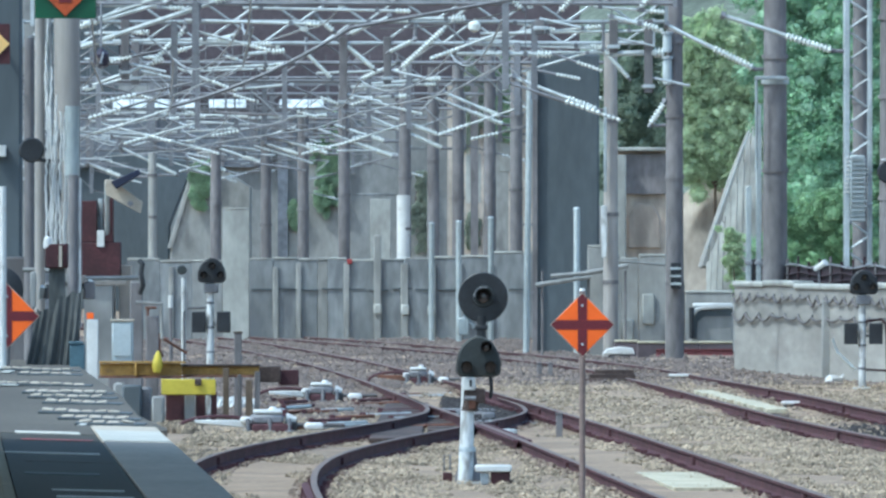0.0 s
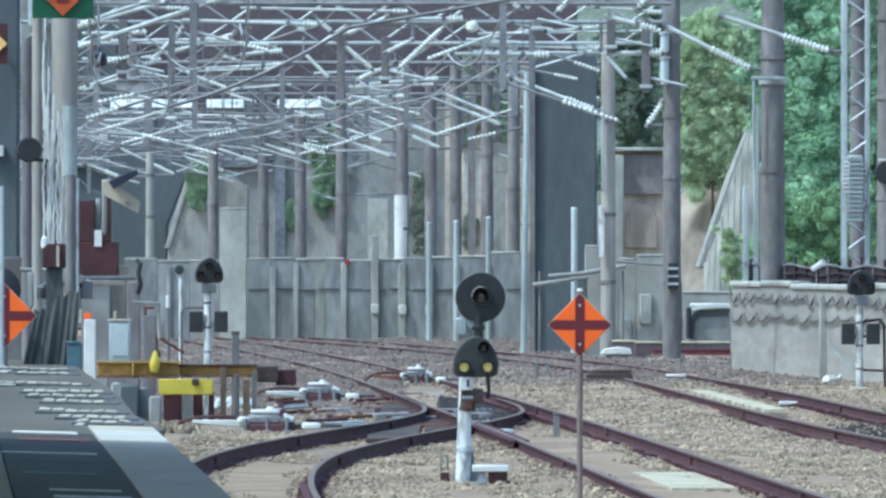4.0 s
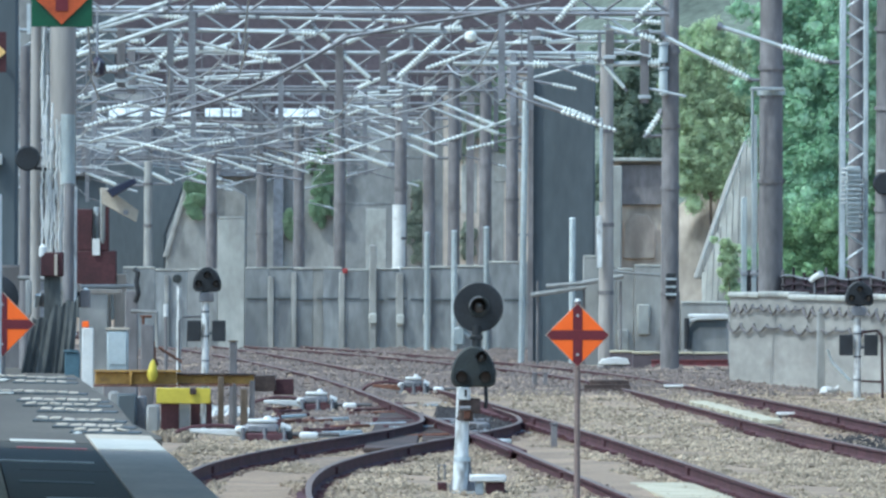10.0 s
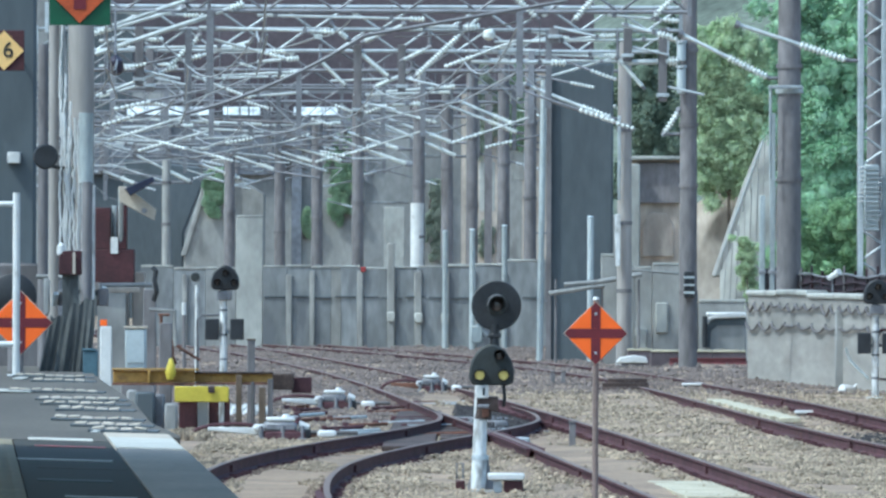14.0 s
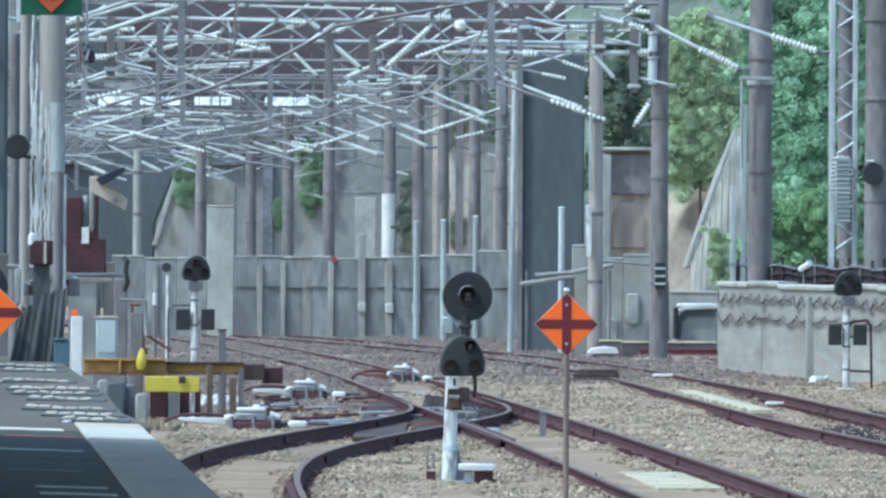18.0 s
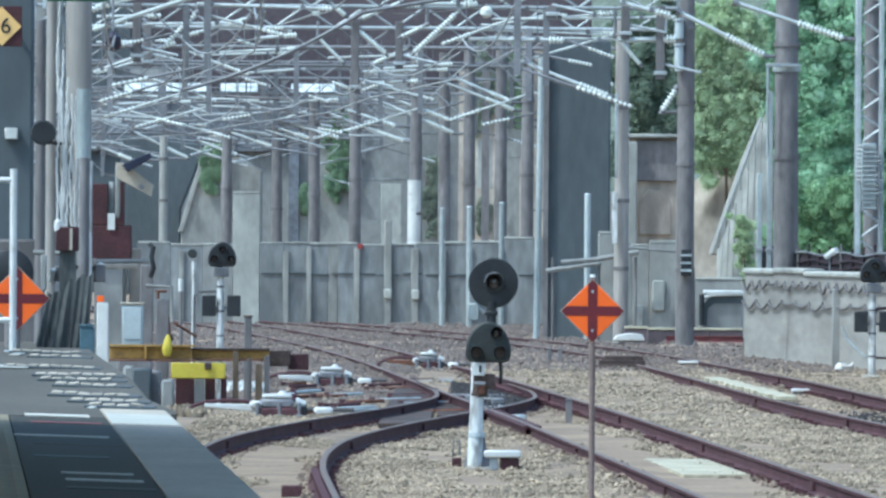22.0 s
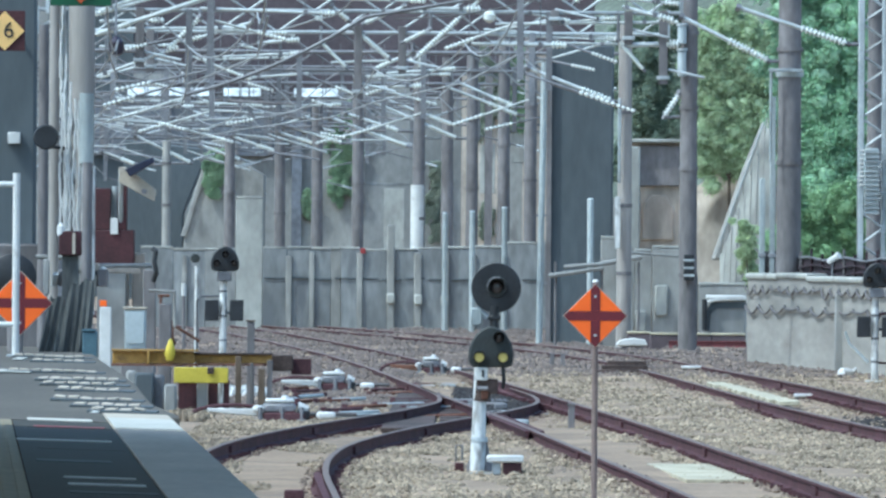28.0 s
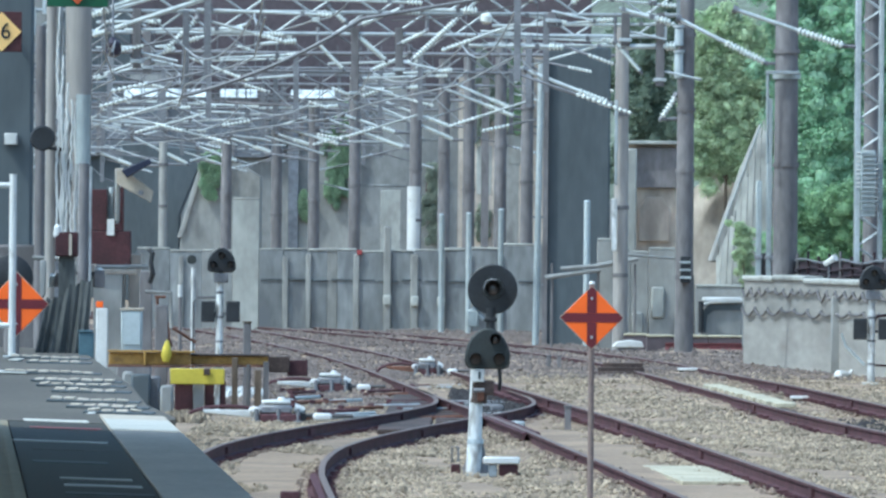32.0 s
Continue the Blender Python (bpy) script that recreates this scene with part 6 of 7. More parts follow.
# ---- point machines, beacons and track furniture ----
def point_machine(x, y, k, turn, label):
    t = thing("point_machine", label, "point machine", "point machines")
    t.location, t.rotation_euler = (x, y, -0.19 + float(raised(x, y))), (0, 0, turn)
    part("motor_case", Shape().box(0.02 * k, 0, 0.11, 0.46 * k, 0.5 * k, 0.15), M_STEEL_DARK, t, "grimy grey metal case", bevel=0.04)
    part("gear_case", Shape().box(0.08 * k, 0.1, 0.0, 0.56 * k, 0.8 * k, 0.12), M_RAIL, t, "rusty dark gear case", bevel=0.02)
    part("lid", Shape().box(0.03 * k, 0, 0.263, 0.40 * k, 0.46 * k, 0.06), M_WHITE, t, "white lid", bevel=0.02)
    part("side_cover", Shape().box(-0.27 * k, -0.05, 0.12, 0.16 * k, 0.4 * k, 0.10), M_WHITE, t, "white side cover", bevel=0.03)
    part("lid_knob", Shape().rod((0.1 * k, -0.05, 0.32), (0.1 * k, -0.05, 0.37), 0.07 * k, 0.04 * k, n=10), M_WHITE, t)
    part("cable_box", Shape().box(0.36 * k, -0.15, 0.02, 0.16 * k, 0.2 * k, 0.13), M_BLACK, t, bevel=0.015)
    part("front_plate", Shape().box(0.12 * k, -0.27 * k, 0.03, 0.22 * k, 0.03, 0.12), M_MAROON, t, bevel=0.008)
    part("loose_cover", Shape().box(0.66 * k, -0.25, 0.03, 0.26 * k, 0.22, 0.11), M_WHITE, t, "white loose cover", bevel=0.03)
    part("hoop", Shape().tube([(-0.62 * k + 0.62 * k * math.cos(a), 0.32, 0.02 + 0.2 * math.sin(a)) for a in [0.1 + 0.29 * i for i in range(11)]], 0.028, 7), M_RAIL, t, "rusty bent pipe")
    part("cover_slab", Shape().add([(-0.22 * k, -0.16, 0.06), (-0.98 * k, -0.13, 0.13), (-0.98 * k, -0.06, 0.13), (-0.22 * k, 0.02, 0.06), (-0.22 * k, -0.16, 0.17), (-0.98 * k, -0.13, 0.18), (-0.98 * k, -0.06, 0.18), (-0.22 * k, 0.02, 0.17)], [(0, 1, 2, 3), (7, 6, 5, 4), (0, 4, 5, 1), (1, 5, 6, 2), (2, 6, 7, 3), (3, 7, 4, 0)]), M_WHITE if k > 0.8 else M_RUST, t, "pale tapering rod cover", bevel=0.01)
    part("rod", Shape().rod((0.2 * k, 0.1, 0.10), (1.1 * k, 0.1, 0.10), 0.03, n=10), M_COLUMN, t)
    for dx in (-0.25, 0.05, 0.32):
        part("foot", Shape().box(dx * k, 0, -0.02, 0.12, 0.7 * k, 0.05), M_STEEL_DARK, t)
        part("bolt", Shape().rod((dx * k, -0.28 * k, 0.02), (dx * k, -0.28 * k, 0.2), 0.035, 0.03, n=8), M_STEEL_DARK, t)
    part("end_cap", Shape().rod((0.28 * k, -0.05, 0.2), (0.42 * k, -0.05, 0.17), 0.08, 0.05, n=10), M_WHITE, t)
    return t


point_machine(-2.577, 151, 1.05, 0.05, "white and grey electric point machine on the ballast")
point_machine(-2.121, 179, 0.9, 0.05, "pale point machine beside the turnout")
point_machine(-0.485, 194, 0.75, 0.0, "low rusty-white point motor between the rails")
ch = thing("cable_hood", "white cable hood on a block before the low wall", "cable hood")
part("block", Shape().box(4.046, 238.6, -0.25, 0.5, 0.4, -0.008 + 0.25), M_COLUMN, ch, bevel=0.02)
part("hood", Shape().slab([(3.655, -0.006 + 0.002), (4.407, -0.006 + 0.002), (4.355, 0.136), (4.07, 0.175), (3.759, 0.123)], 238.35, 238.8), M_WHITE, ch, "bright white sloping hood", bevel=0.02)


def beacon(x, y, w, z, label):
    t = thing("track_beacon", label, "beacon", "track beacons")
    part("top_plate", Shape().box(x, y, z, w, 0.5, 0.05), M_WHITE, t, "white top plate", bevel=0.012)
    for dx in (-0.36, 0.36):
        part("leg", Shape().box(x + dx * w, y, -0.25, 0.07, 0.3, z + 0.249), M_STEEL_DARK, t)
    part("cross_bar", Shape().box(x, y, z - 0.06, w * 0.7, 0.06, 0.04), M_STEEL_DARK, t)
    return t


beacon(4.6, 202, 0.42, -0.045, "white track beacon between the rails")
beacon(5.762, 171, 0.38, -0.10, "white track beacon between the rails")
pad = thing("track_walkway", "worn cream boards laid between the rails", "walkway")
for i in range(4):
    y0, y1 = 113.4 + 1.9 * i, 113.4 + 1.9 * i + 1.88
    x0, x1 = 2.86 - 0.0385 * (y0 - 114.3), 2.86 - 0.0385 * (y1 - 114.3)
    part("board", Shape().plate([(x0 - 0.37, y0), (x0 + 0.37, y0), (x1 + 0.37, y1), (x1 - 0.37, y1)], -0.18, -0.108), M_BOARD, pad, bevel=0.008)
kb = thing("kerb", "pale concrete kerb along the foot of the low wall", "kerb")
for x0, x1, y in ((3.95, 4.5, 239.6), (4.43, 5.1, 236.8), (5.106, 5.83, 236.8), (5.836, 6.6, 236.8)):
    k = part("kerb_stone", Shape().box((x0 + x1) / 2, y, -0.3, x1 - x0, 0.3, 0.56), M_BROWN, kb, "brown stained kerb face", bevel=0.015)
    part("kerb_cap", Shape().box((x0 + x1) / 2, y, 0.262, x1 - x0, 0.34, 0.055), M_BOARD, k, "pale worn kerb top", bevel=0.015)
rl = thing("spare_rail", "rust-red rail lying along the pale kerb", "rail")
part("rail", Shape().sweep([(4.82, 235, 0.158), (5.7, 235.02, 0.16), (6.56, 235, 0.164)], PROFILE), M_REDRAIL, rl)
for x in (4.95, 5.6, 6.3):
    part("chair", Shape().box(x, 235, -0.1, 0.2, 0.26, 0.095), M_RAIL, rl, bevel=0.01)
tr = thing("cable_trough", "pale cable trough between the rails", "cable trough")
for i in range(11):
    y = 164 + 1.9 * i
    k = min(range(len(RIGHT)), key=lambda j: abs(RIGHT[j][1] - y))
    part("cover", Shape().box(RIGHT[k][0] - 0.12, y, -0.12, 0.34, 1.84, 0.075), M_BOARD, tr, bevel=0.01)
dp = thing("rail_stack", "dark rusty rail offcuts stacked on the ballast", "rail stack")
for i in range(3):
    part("rail_offcut", Shape().box(3.153 + 0.05 * i, 196 + 0.8 * i, -0.12 + 0.002 * i, 1.0 - 0.12 * i, 0.16, 0.12 + 0.07 * i), M_DARK_BROWN, dp, bevel=0.01)
for px, y in ((1.924, 207), (2.137, 207), (1.635, 146)):
    sp2 = thing("stake", "short grey marker stake in the ballast", "stake", "marker stakes")
    part("stake", Shape().box(px, y, -0.22, 0.09, 0.09, 0.36), M_COLUMN, sp2, bevel=0.008)
    part("stake_top", Shape().box(px, y, 0.142, 0.11, 0.11, 0.03), M_COLUMN, sp2, bevel=0.005)
for i in range(30):
    px, y = random.Random(i).uniform(-3.2, -0.6), random.Random(i + 50).uniform(150, 185)
    db = thing("scrap_bar", "rusty bar lying on the ballast", "scrap", "scrap on the ballast")
    part("bar", Shape().rod((px, y, -0.15), (px + random.Random(i).uniform(0.3, 0.9), y + 0.6, -0.13), 0.03, n=6), (M_RAIL, M_RUST, M_COLUMN_PALE)[i % 3], db)
    part("bar_end", Shape().box(px, y, -0.19, 0.09, 0.12, 0.09), M_RAIL, db, bevel=0.008)


# ---- overhead line ----
def ribs(n, r0, r1):
    out = []
    for i in range(n):
        out += [(i / n, r0), ((i + 0.25) / n, r1), ((i + 0.55) / n, r1), ((i + 0.75) / n, r0)]
    return out + [(1, r0)]


def cantilever(a, b, share=0.5, post=None, top=None, r=0.03, label="bare cantilever tube with a ribbed white insulator"):
    """A slanting tube from a down to b, the last share of it an insulator; it is fixed to a post at x = post or hangs from a beam at z = top."""
    a, b = Vector(a), Vector(b)
    m = a.lerp(b, 1 - share)
    t = thing("cantilever_arm", label, "cantilever", "overhead cantilevers")
    d = (b - a).normalized()
    part("tube", Shape().rod(a, m, r, n=8), M_ARM, t)
    part("insulator", Shape().lathe(m, b, ribs(max(4, int((b - m).length / (r * 1.9))), r * 1.0, r * 1.8), 10), M_INSUL, t, "ribbed white insulator")
    part("end_fitting", Shape().rod(b, b + d * 0.09, r * 1.2, n=8), M_STEEL_DARK, t)
    part("clamp", Shape().rod(a - d * 0.05, a + d * 0.05, r * 1.9, n=8), M_STEEL_DARK, t)
    if post is not None:
        part("bracket", Shape().rod(b + d * 0.05, (post, b.y, b.z - 0.02), r * 0.9, n=8), M_STEEL_DARK, t)
    if top is not None:
        part("hanger", Shape().rod(a, (a.x, a.y, top), r * 1.3, n=8), M_STEEL_DARK, t)
    return t


LARGE_ARMS = (
    ((4.563, 212, 6.996), (6.325, 212, 6.12), 0.45, 6.544),
    ((5.553, 206, 7.061), (7.703, 206, 6.367), 0.42, 8.016),
    ((1.643, 240, 6.369), (3.548, 240, 5.638), 0.35, 3.757),
    ((-0.299, 290, 6.626), (1.671, 290, 5.87), 0.4, 1.954),
    ((0.016, 290, 6.752), (1.608, 290, 6.09), 0.35, 1.954),
    ((-2.511, 300, 6.359), (-0.033, 300, 5.299), 0.3, 0.342),
)
ARMS_ON_MASTS = (
    ((-2.022, 300, 6.375), (-0.163, 300, 5.69), 0.35, 0.342),
    ((-3.652, 300, 5.853), (-1.467, 300, 5.055), 0.35, -1.207),
    ((-3.196, 300, 5.984), (-1.696, 300, 5.495), 0.35, -1.207),
    ((-4.953, 310, 5.677), (-3.437, 310, 5.222), 0.4, -3.066),
    ((-5.461, 320, 5.603), (-4.365, 320, 5.256), 0.5, -4.278),
    ((-7.156, 330, 5.573), (-5.721, 330, 5.089), 0.45, -5.614),
)
ARMS_AT_LEFT = (
    ((-7.649, 310, 5.121), (-6.47, 310, 4.7), 0.4, -6.739),
    ((-10.205, 330, 5.573), (-8.465, 330, 4.73), 0.4, -9.183),
    ((-11.281, 330, 5.071), (-10.241, 330, 4.676), 0.4, -9.254),
    ((4.968, 232, 5.712), (4.64, 232, 5.208), 0.9, 5.144),
)
for a, b, share, post in LARGE_ARMS + ARMS_ON_MASTS + ARMS_AT_LEFT:
    cantilever(a, b, share, post, r=0.042)
STRAIN_STRINGS = (
    ((3.519, 228, 6.798), (4.064, 228, 6.178), 0.95),
    ((-3.249, 247, 7.07), (-2.658, 247, 6.48), 0.9),
    ((-2.47, 247, 7.393), (-1.638, 247, 6.695), 0.9),
    ((0.595, 228, 7.789), (-0.892, 228, 6.401), 0.6),
    ((-5.65, 228, 7.244), (-6.344, 228, 6.55), 0.95),
    ((-4.915, 206, 7.173), (-7.176, 206, 6.434), 0.3),
    ((-5.419, 206, 7.352), (-7.21, 206, 6.837), 0.2),
    ((0.996, 206, 7.732), (1.556, 206, 7.206), 0.85),
    ((2.844, 206, 7.732), (2.329, 206, 7.15), 0.85),
)
HUNG_ARMS = (
    ((4.433, 206, 7.732), (3.907, 206, 7.217), 0.85),
    ((-1.151, 268, 7.221), (-2.097, 268, 6.784), 0.5),
    ((-0.607, 228, 7.021), (-1.165, 228, 6.748), 0.8),
    ((-1.165, 228, 7.517), (-2.032, 228, 7.145), 0.2),
    ((-2.776, 228, 7.517), (-2.404, 228, 7.207), 0.6),
    ((-4.886, 247, 7.527), (-6.497, 247, 7.057), 0.25),
    ((2.228, 247, 7.634), (0.886, 247, 7.366), 0.2),
    ((-4.573, 268, 7.075), (-5.593, 268, 7.367), 0.3),
    ((-7.778, 268, 6.93), (-9.234, 268, 6.493), 0.3),
)
for a, b, share in STRAIN_STRINGS + HUNG_ARMS:
    cantilever(a, b, share, top=max(7.45, a[2] + 0.1), r=0.038 if a[2] > 7.2 else 0.03)


def gantry(y, x0, x1, z, h=0.55, label="galvanised lattice gantry beam across the tracks", pale=True):
    t = thing("gantry_beam", label, "gantry", "overhead gantries")
    m = M_STEEL if pale else M_STEEL_DARK
    for dz in (0, h):
        part("chord", Shape().rod((x0, y, z + dz), (x1, y, z + dz), 0.045, n=8), m, t)
    k = max(4, int((x1 - x0) / (h * 1.4)))
    for i in range(k):
        xa, xb = x0 + (x1 - x0) * i / k, x0 + (x1 - x0) * (i + 1) / k
        part("brace", Shape().rod((xa, y, z + (h if i % 2 else 0)), (xb, y, z + (0 if i % 2 else h)), 0.028, n=6), m, t)
    for x in (x0, x1):
        part("end_plate", Shape().box(x, y, z - 0.08, 0.08, 0.25, h + 0.16), m, t)
    return t


rg2 = random.Random(9)
for y, x0, x1, z in ((206, -8, 4.6, 7.3), (228, -9, 4.9, 7.4), (247, -10, 5.0, 7.3), (268, -11, 4.2, 7.2), (292, -12, 3.2, 7.1), (318, -14, 2.2, 7.1), (345, -16, 1.0, 7.0), (372, -18, 0.0, 7.0), (398, -20, -1.0, 6.9), (409, -22, -4, 6.2)):
    gantry(y, x0, x1, z, 0.5, pale=y in (228, 247))
    # droppers with small brackets below the beam
    many = 2 if y < 260 else 5
    for k in range(many):
        x = x0 + (x1 - x0) * ((k + 0.5) / many + rg2.uniform(-0.05, 0.05))
        t = thing("drop_bracket", "grey drop post with cross arms under the gantry", "bracket", "drop brackets")
        part("drop_post", Shape().box(x, y, z - 1.7, 0.14, 0.14, 1.72), M_STEEL_DARK, t)
        for dz, w in ((-0.55, 1.5), (-1.55, 1.9)):
            s = rg2.choice((-1, 1, 1, 1))
            far = Vector((x + s * w, y - 0.2, z + dz - rg2.uniform(0.3, 0.65)))
            near = Vector((x, y, z + dz))
            part("cross_arm", Shape().rod(near, far, 0.028, n=6), M_ARM if rg2.random() < 0.25 else M_STEEL_DARK, t)
            part("insulator", Shape().lathe(near.lerp(far, 0.62), far, ribs(7, 0.026, 0.046), 8), M_INSUL if y < 300 else M_STEEL, t)
        part("stay", Shape().rod((x, y, z - 1.5), (x + rg2.choice((-1, 1)) * 1.2, y, z - 0.4), 0.02, n=6), M_WIRE, t)
TUBES_NEAR = (
    ((-7.237, 228, 6.984), (-4.944, 228, 7.021), 0.035),
    ((-5.997, 228, 7.417), (-1.041, 228, 7.417), 0.03),
    ((-3.963, 206, 7.217), (-0.94, 206, 7.15), 0.03),
    ((-0.855, 228, 7.467), (0.198, 228, 7.467), 0.05),
    ((0.752, 247, 7.097), (4.913, 247, 7.057), 0.035),
    ((0.618, 247, 7.393), (3.504, 247, 7.232), 0.03),
    ((0.818, 228, 7.145), (4.535, 228, 7.207), 0.03),
    ((1.423, 247, 6.48), (3.705, 247, 7.151), 0.03),
    ((-2.097, 268, 6.638), (-0.35, 268, 6.769), 0.035),
)
TUBES_MIDDLE = (
    ((-4.752, 247, 7.03), (-4.054, 247, 7.097), 0.04),
    ((-6.613, 268, 6.973), (-4.573, 268, 7.046), 0.03),
    ((-3.263, 268, 6.93), (-1.223, 268, 7.002), 0.03),
    ((3.569, 228, 6.699), (4.56, 228, 6.723), 0.06),
    ((0.215, 247, 7.285), (3.571, 247, 7.178), 0.025),
    ((-2.68, 268, 6.565), (-0.466, 268, 6.638), 0.03),
    ((-2.389, 268, 6.274), (-1.136, 268, 6.332), 0.04),
    ((-7.856, 228, 7.145), (-6.741, 228, 7.17), 0.035),
    ((-8.511, 247, 6.923), (-7.007, 247, 6.963), 0.03),
)
TUBES_FAR = (
    ((-7.098, 206, 7.285), (-5.419, 206, 7.217), 0.03),
    ((-3.845, 268, 6.638), (-5.302, 268, 6.522), 0.035),
    ((-8.633, 292, 6.21), (-5.777, 292, 6.115), 0.03),
    ((-5.459, 292, 6.051), (-3.555, 292, 6.131), 0.035),
    ((-10.784, 318, 6.276), (-8.365, 318, 6.362), 0.035),
    ((-8.365, 318, 5.93), (-5.945, 318, 6.051), 0.03),
    ((-8.512, 345, 6.591), (-5.888, 345, 6.46), 0.03),
    ((-11.325, 345, 6.123), (-8.512, 345, 5.935), 0.03),
    ((3.258, 206, 7.061), (3.986, 206, 6.87), 0.04),
)
TUBES_LAST = (
    ((2.978, 206, 7.24), (4.098, 206, 7.15), 0.03),
    ((1.499, 228, 7.393), (2.181, 228, 7.269), 0.03),
    ((2.181, 228, 7.17), (3.172, 228, 7.269), 0.03),
)
TUBES_LONG = (
    ((-7.118, 206, 6.894), (-5.103, 206, 7.600), 0.045),
    ((-7.162, 206, 6.446), (-4.509, 206, 7.343), 0.045),
    ((-5.113, 206, 6.973), (-2.729, 206, 6.895), 0.03),
    ((-5.659, 228, 6.998), (-4.048, 228, 6.924), 0.03),
    ((-7.914, 228, 5.931), (-6.403, 228, 6.490), 0.03),
    ((-5.862, 247, 6.683), (-3.983, 247, 6.791), 0.03),
    ((0.004, 206, 6.303), (1.862, 206, 6.293), 0.04),
)
for a, b, r in TUBES_NEAR + TUBES_MIDDLE + TUBES_FAR + TUBES_LAST + TUBES_LONG:
    t = thing("registration_tube", "pale level tube hung in the overhead line", "tube", "registration tubes")
    a, b = Vector(a), Vector(b)
    part("tube", Shape().rod(a, b, r, n=8), M_ARM, t)
    for f in (0.12, 0.88):
        p = a.lerp(b, f)
        part("hanger", Shape().rod(p, (p.x, p.y, 7.4), 0.011, n=5), M_STEEL_DARK, t)
        part("clamp", Shape().box(p.x, p.y, p.z - 0.04, 0.09, 0.11, 0.09), M_STEEL_DARK, t)
    part("end_insulator", Shape().lathe(b, b + (b - a).normalized() * 0.3, ribs(4, r, r * 1.9), 8), M_INSUL, t)
bb = thing("box_girder", "sunlit white box girder hung over the distant tracks", "girder")
for x0, x1 in ((-10.474, -7.873), (-7.425, -6.259), (-5.183, -3.802)):
    z = 6.846
    part("girder_section", Shape().add([(x0, 330, z), (x1, 330, z), (x1, 330.45, z + 0.27), (x0, 330.45, z + 0.27), (x0, 330.9, z), (x1, 330.9, z)], [(0, 1, 2, 3), (3, 2, 5, 4), (4, 5, 1, 0), (0, 3, 4), (1, 5, 2)]), M_ROOFING, bb, "bright pitched cover plate")
for px in (-10.474, -7.963, -5.452, -3.659):
    part("hanger", Shape().box(px, 330.45, 6.811, 0.1, 0.1, 7.6 - 6.811), M_STEEL_DARK, bb)
part("top_beam", Shape().box(-7.066, 330.45, 7.55, 16.141, 0.2, 0.2), M_STEEL_DARK, bb)
for px in (-15.137, 1.004):
    part("leg", Shape().box(px, 330.45, -0.3, 0.25, 0.25, 7.848), M_COLUMN, bb)
part("walkway", Shape().box(-7.066, 330.45, 6.775, 7.174, 0.8, 0.08), M_STEEL_DARK, bb)


def catenary(path, off, y0, y1, span, zc, zm, seed, label):
    r = random.Random(seed)
    t = thing("overhead_wire", label, "wire", "overhead wires")
    cw, mw, drops = [], [], []
    y, k = y0, 0
    while y < y1:
        xa, xb = at_y(path, y) + off + (0.25 if k % 2 else -0.25), at_y(path, y + span) + off + (-0.25 if k % 2 else 0.25)
        for i in range(8):
            f = i / 8
            x, yy = xa + (xb - xa) * f, y + span * f
            sag = 4 * f * (1 - f)
            cw.append((x, yy, zc))
            mw.append((x, yy, zm - (zm - zc - 0.25) * sag))
            if i % 2:
                drops.append((x, yy, zc, zm - (zm - zc - 0.25) * sag))
        y += span
        k += 1
    part("contact_wire", Shape().tube(cw, 0.013, 5), M_WIRE, t)
    part("messenger_wire", Shape().tube(mw, 0.014, 5), M_WIRE, t)
    for x, yy, a, b in drops:
        part("dropper", Shape().rod((x, yy, a), (x, yy, b), 0.007, n=4), M_WIRE, t)
    return t


for path, off, seed, first in ((MAIN, 0, 1, 150), (MAIN, -4.2, 5, 120), (MAIN, -8.4, 6, 120), (MAIN, -6, 8, 140)):
    catenary(path, off, first + seed, 405, 27 + seed % 3, 5.15, 5.8, seed, "bare contact wire and messenger above a track")
for k in range(54):
    y = (270, 292, 318, 345, 372, 398)[k % 6]
    x = (rg2.uniform(110, 640) - 784) * y / 18400
    z = 2.56 + (430 - rg2.uniform(192, 292)) * y / 18400
    w, slope = rg2.uniform(0.7, 2.2), rg2.uniform(-0.03, 0.16)
    t = thing("steady_arm", "dull steel steady arm hung below a distant gantry", "arm", "distant steady arms")
    part("tube", Shape().rod((x, y, z), (x + w, y - 0.1, z - slope * w), rg2.uniform(0.018, 0.032), n=6), (M_STEEL, M_STEEL_DARK, M_COLUMN, M_STEEL_DARK)[k % 4], t)
    part("hanger", Shape().rod((x + 0.2 * w, y, z - 0.2 * slope * w), (x + 0.2 * w, y, 7.15), 0.012, n=5), M_STEEL_DARK, t)
    part("clamp", Shape().box(x, y, z - 0.05, 0.1, 0.1, 0.1), M_STEEL_DARK, t)
for k in range(9):
    ya, yb = (206, 228, 247, 268, 292, 318, 345)[k % 7], (228, 247, 268, 292, 318, 345, 372)[k % 7]
    xa = rg2.uniform(-8, 2)
    xb = max(xa - rg2.uniform(0.5, 4), -11)
    z = 7.25
    w = thing("span_wire", "thin bare span wire between the masts", "wire", "span wires")
    part("wire", Shape().tube([(xa + (xb - xa) * i / 8, ya + (yb - ya) * i / 8, z - 0.5 * (i / 8) * (1 - i / 8)) for i in range(9)], 0.016, 5), M_WIRE if k % 3 else M_WIRE_DARK, w)
    part("strain_insulator", Shape().lathe((xa, ya, z), (xa + (xb - xa) * 0.006, ya + (yb - ya) * 0.006, z), ribs(6, 0.025, 0.06), 8), M_INSUL, w)
fw = thing("feeder_cable", "thick dark feeder cable sagging across the wires", "cable")
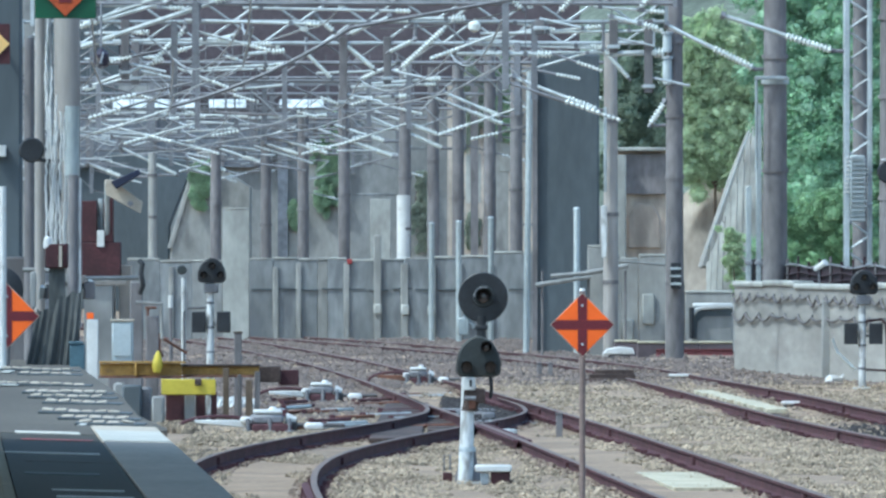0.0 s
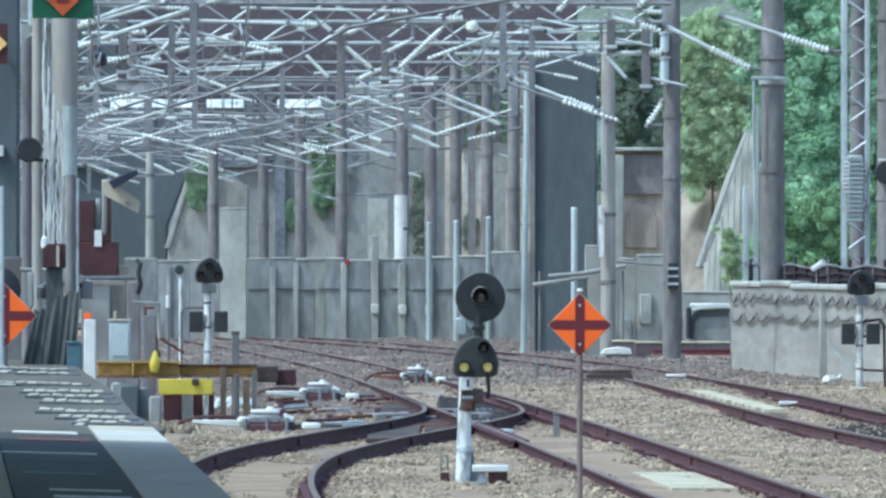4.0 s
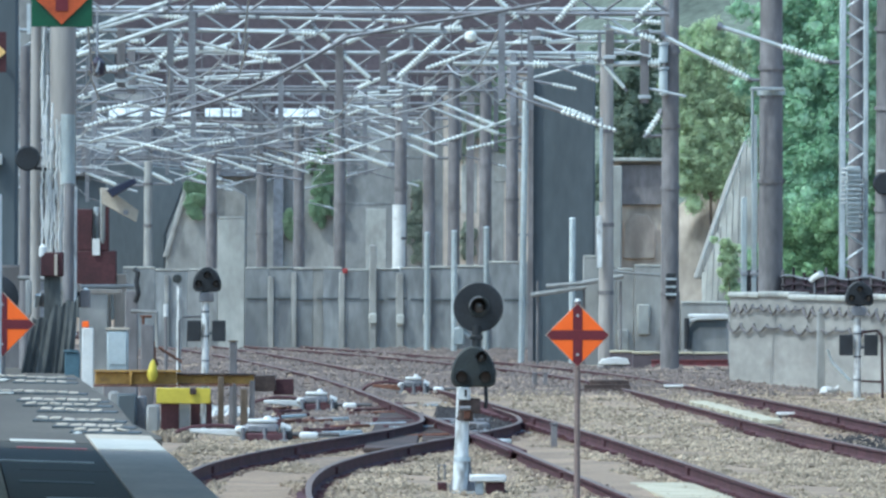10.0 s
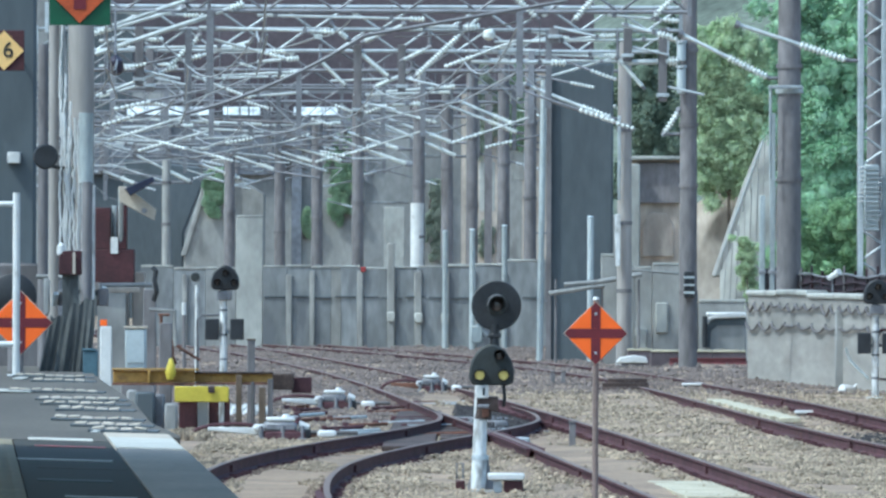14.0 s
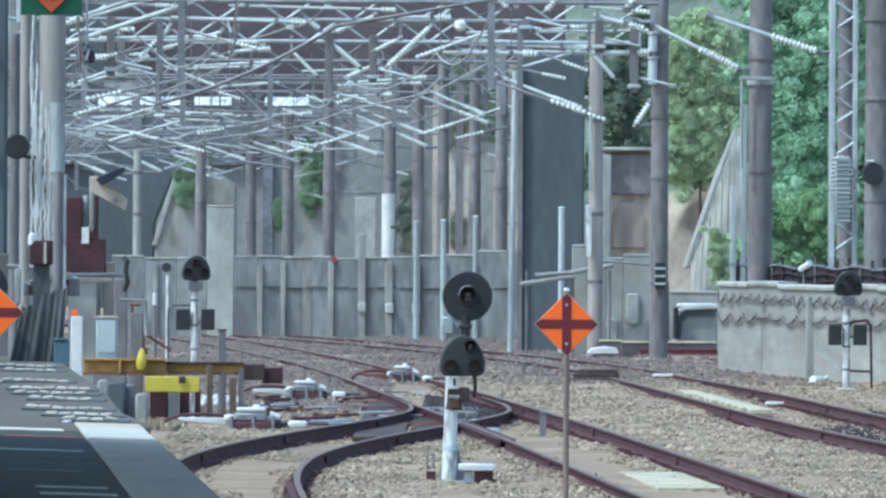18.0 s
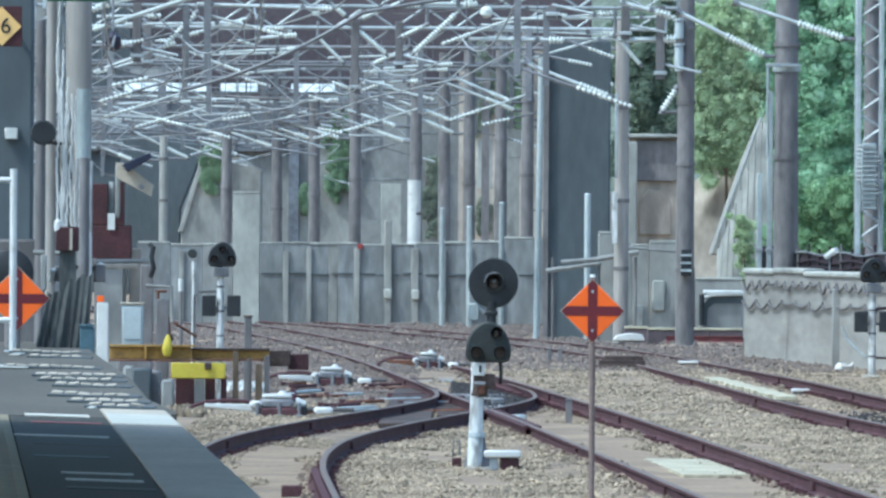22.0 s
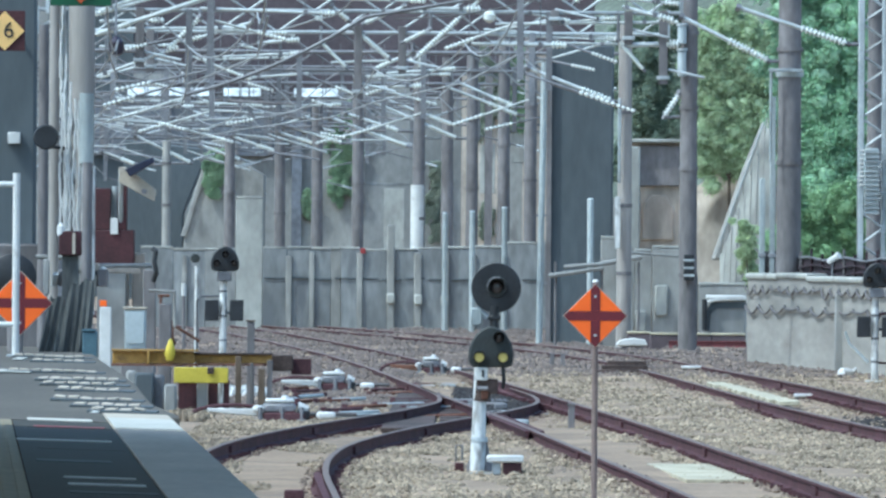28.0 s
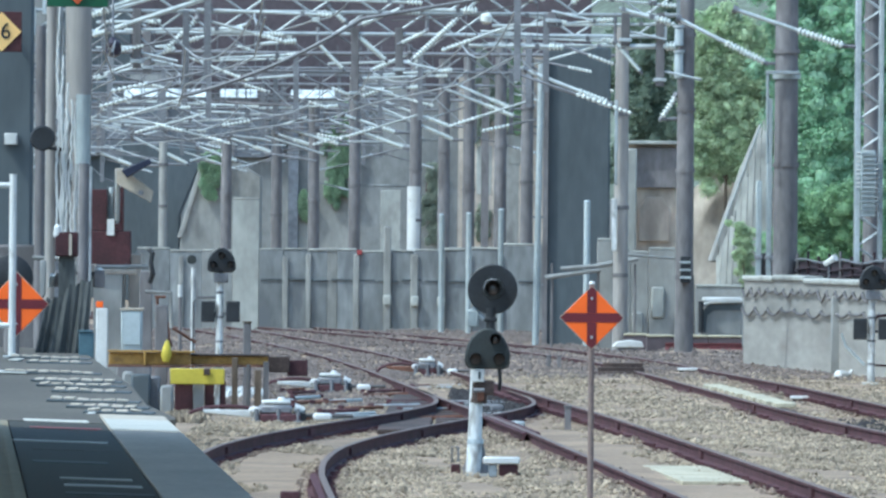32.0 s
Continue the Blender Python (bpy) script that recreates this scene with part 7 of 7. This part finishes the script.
part("cable", Shape().tube([(-5.366 + (-1.818 - -5.366) * i / 12, 204, 5.221 + (6.773 - 5.221) * (i / 12) - 0.35 * 4 * (i / 12) * (1 - i / 12) * 0.5) for i in range(13)], 0.04, 6), M_STEEL_DARK, fw)
part("cable", Shape().tube([(-1.818 + (2.173 - -1.818) * i / 12, 204, 6.773 + 0.7 * (i / 12)) for i in range(13)], 0.04, 6), M_STEEL_DARK, fw)
bl = thing("bulb_insulator", "round glass insulator hanging in the wires", "insulator")
part("bell", Shape().lathe((0.669, 228, 7.17), (0.719, 228, 7.467), [(0, 0.04), (0.2, 0.13), (0.6, 0.14), (0.85, 0.08), (1, 0.03)], 14), M_INSUL, bl)
part("hook", Shape().rod((0.719, 228, 7.467), (0.719, 228, 7.42), 0.02, n=6), M_STEEL_DARK, bl)
bd = thing("bell_insulator", "dark bell insulator hanging below a gantry", "insulator")
part("bell", Shape().lathe((-6.712, 204.8, 5.988), (-6.734, 204.8, 6.389), [(0, 0.03), (0.1, 0.12), (0.3, 0.16), (0.7, 0.155), (1, 0.04)], 14), mat("dark_glaze", (0.03, 0.025, 0.045), 0.3, var=0.2), bd)
part("hook", Shape().rod((-6.734, 204.8, 6.389), (-6.773, 206, 7.32), 0.025, n=6), M_STEEL_DARK, bd)
for px, z0, y in ((-2.363, 5.755, 247), (-1.316, 6.319, 247), (2.131, 7.12, 228), (3.742, 6.711, 228), (-7.303, 6.319, 247), (-6.964, 6.153, 228), (4.51, 5.844, 228)):
    t = thing("drop_post", "dark grey drop post hanging from a gantry", "post", "drop posts")
    part("post", Shape().box(px, y, z0, 0.19, 0.19, 7.45 - z0), M_COLUMN, t, bevel=0.01)
    part("end_clamp", Shape().box(px, y, z0 + 0.1, 0.28, 0.28, 0.08), M_STEEL, t, bevel=0.01)
    part("arm", Shape().rod((px, y, z0 + 0.35), (px + 0.9, y - 0.2, z0 + 0.15), 0.03, n=8), M_STEEL, t)

# ---- crow ----
crow = thing("crow", "black crow in flight over the tracks", "bird")
part("body", Shape().lathe((-0.20, 0, 0), (0.19, 0, 0.02), [(0, 0.02), (0.2, 0.055), (0.5, 0.075), (0.75, 0.06), (1, 0.03)], 14), M_FEATHER, crow)
part("head", Shape().lathe((0.15, 0, 0.02), (0.27, 0, 0.025), [(0, 0.035), (0.3, 0.048), (0.7, 0.042), (1, 0.015)], 12), M_FEATHER, crow)
part("beak", Shape().rod((0.255, 0, 0.022), (0.325, 0, 0.005), 0.018, 0.004, n=8), M_BLACK, crow)
part("tail", Shape().plate([(-0.17, -0.03), (-0.17, 0.03), (-0.37, 0.075), (-0.39, 0.0), (-0.37, -0.075)], -0.008, 0.006), M_FEATHER, crow)
WINGS = []
for s in (-1, 1):
    out = [(0.09, 0.0), (0.12, 0.19 * s), (0.07, 0.37 * s), (-0.03, 0.54 * s), (-0.08, 0.52 * s), (-0.08, 0.47 * s), (-0.13, 0.46 * s), (-0.13, 0.41 * s), (-0.18, 0.38 * s), (-0.18, 0.18 * s), (-0.13, 0.0)]
    WINGS.append((s, part("wing", Shape().plate(out if s > 0 else out[::-1], -0.006, 0.008), M_FEATHER, crow, "spread black wing")))


def motions():
    """Added flaps time the lamps' flashes, and the crow crosses from left to right, beating its wings."""
    track_of = ((0.0, -90.0, 2.5), (7.0, -13.4, 2.4), (7.8, -4.481, 2.335), (7.9, -3.525, 2.198), (8.0, -2.712, 2.31), (8.1, -1.475, 2.297), (8.2, -0.494, 2.285),
                (8.3, 0.606, 2.422), (8.4, 1.781, 2.297), (8.5, 2.825, 2.391), (8.6, 4.025, 2.323), (8.7, 5.1, 2.335), (9.5, 13.9, 2.6), (32.0, 258.0, 3.0))
    # added hinged flaps, no part of the signal, hide the lamps between flashes
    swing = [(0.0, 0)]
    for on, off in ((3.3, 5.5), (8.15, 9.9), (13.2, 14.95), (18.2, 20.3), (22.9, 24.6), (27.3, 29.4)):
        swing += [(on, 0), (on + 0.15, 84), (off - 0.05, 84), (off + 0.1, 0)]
    for flap, x, z in FLASH_FLAPS:
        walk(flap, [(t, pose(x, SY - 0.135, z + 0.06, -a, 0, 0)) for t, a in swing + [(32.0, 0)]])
    walk(crow, [(t, pose(x, 115, z, 0, 0, 24)) for t, x, z in track_of])
    beat = ((0.0, 10), (7.5, 10), (7.7, 10), (7.8, 42), (7.9, -30), (8.0, 14), (8.1, 24), (8.2, -42), (8.3, 44), (8.4, -14), (8.5, -22), (8.6, 46), (8.7, -20), (8.8, 10), (32.0, 10))
    for s, wing in WINGS:
        walk(wing, [(t, pose(0.02, 0.03 * s, 0.03, s * a, 0, 0)) for t, a in beat])


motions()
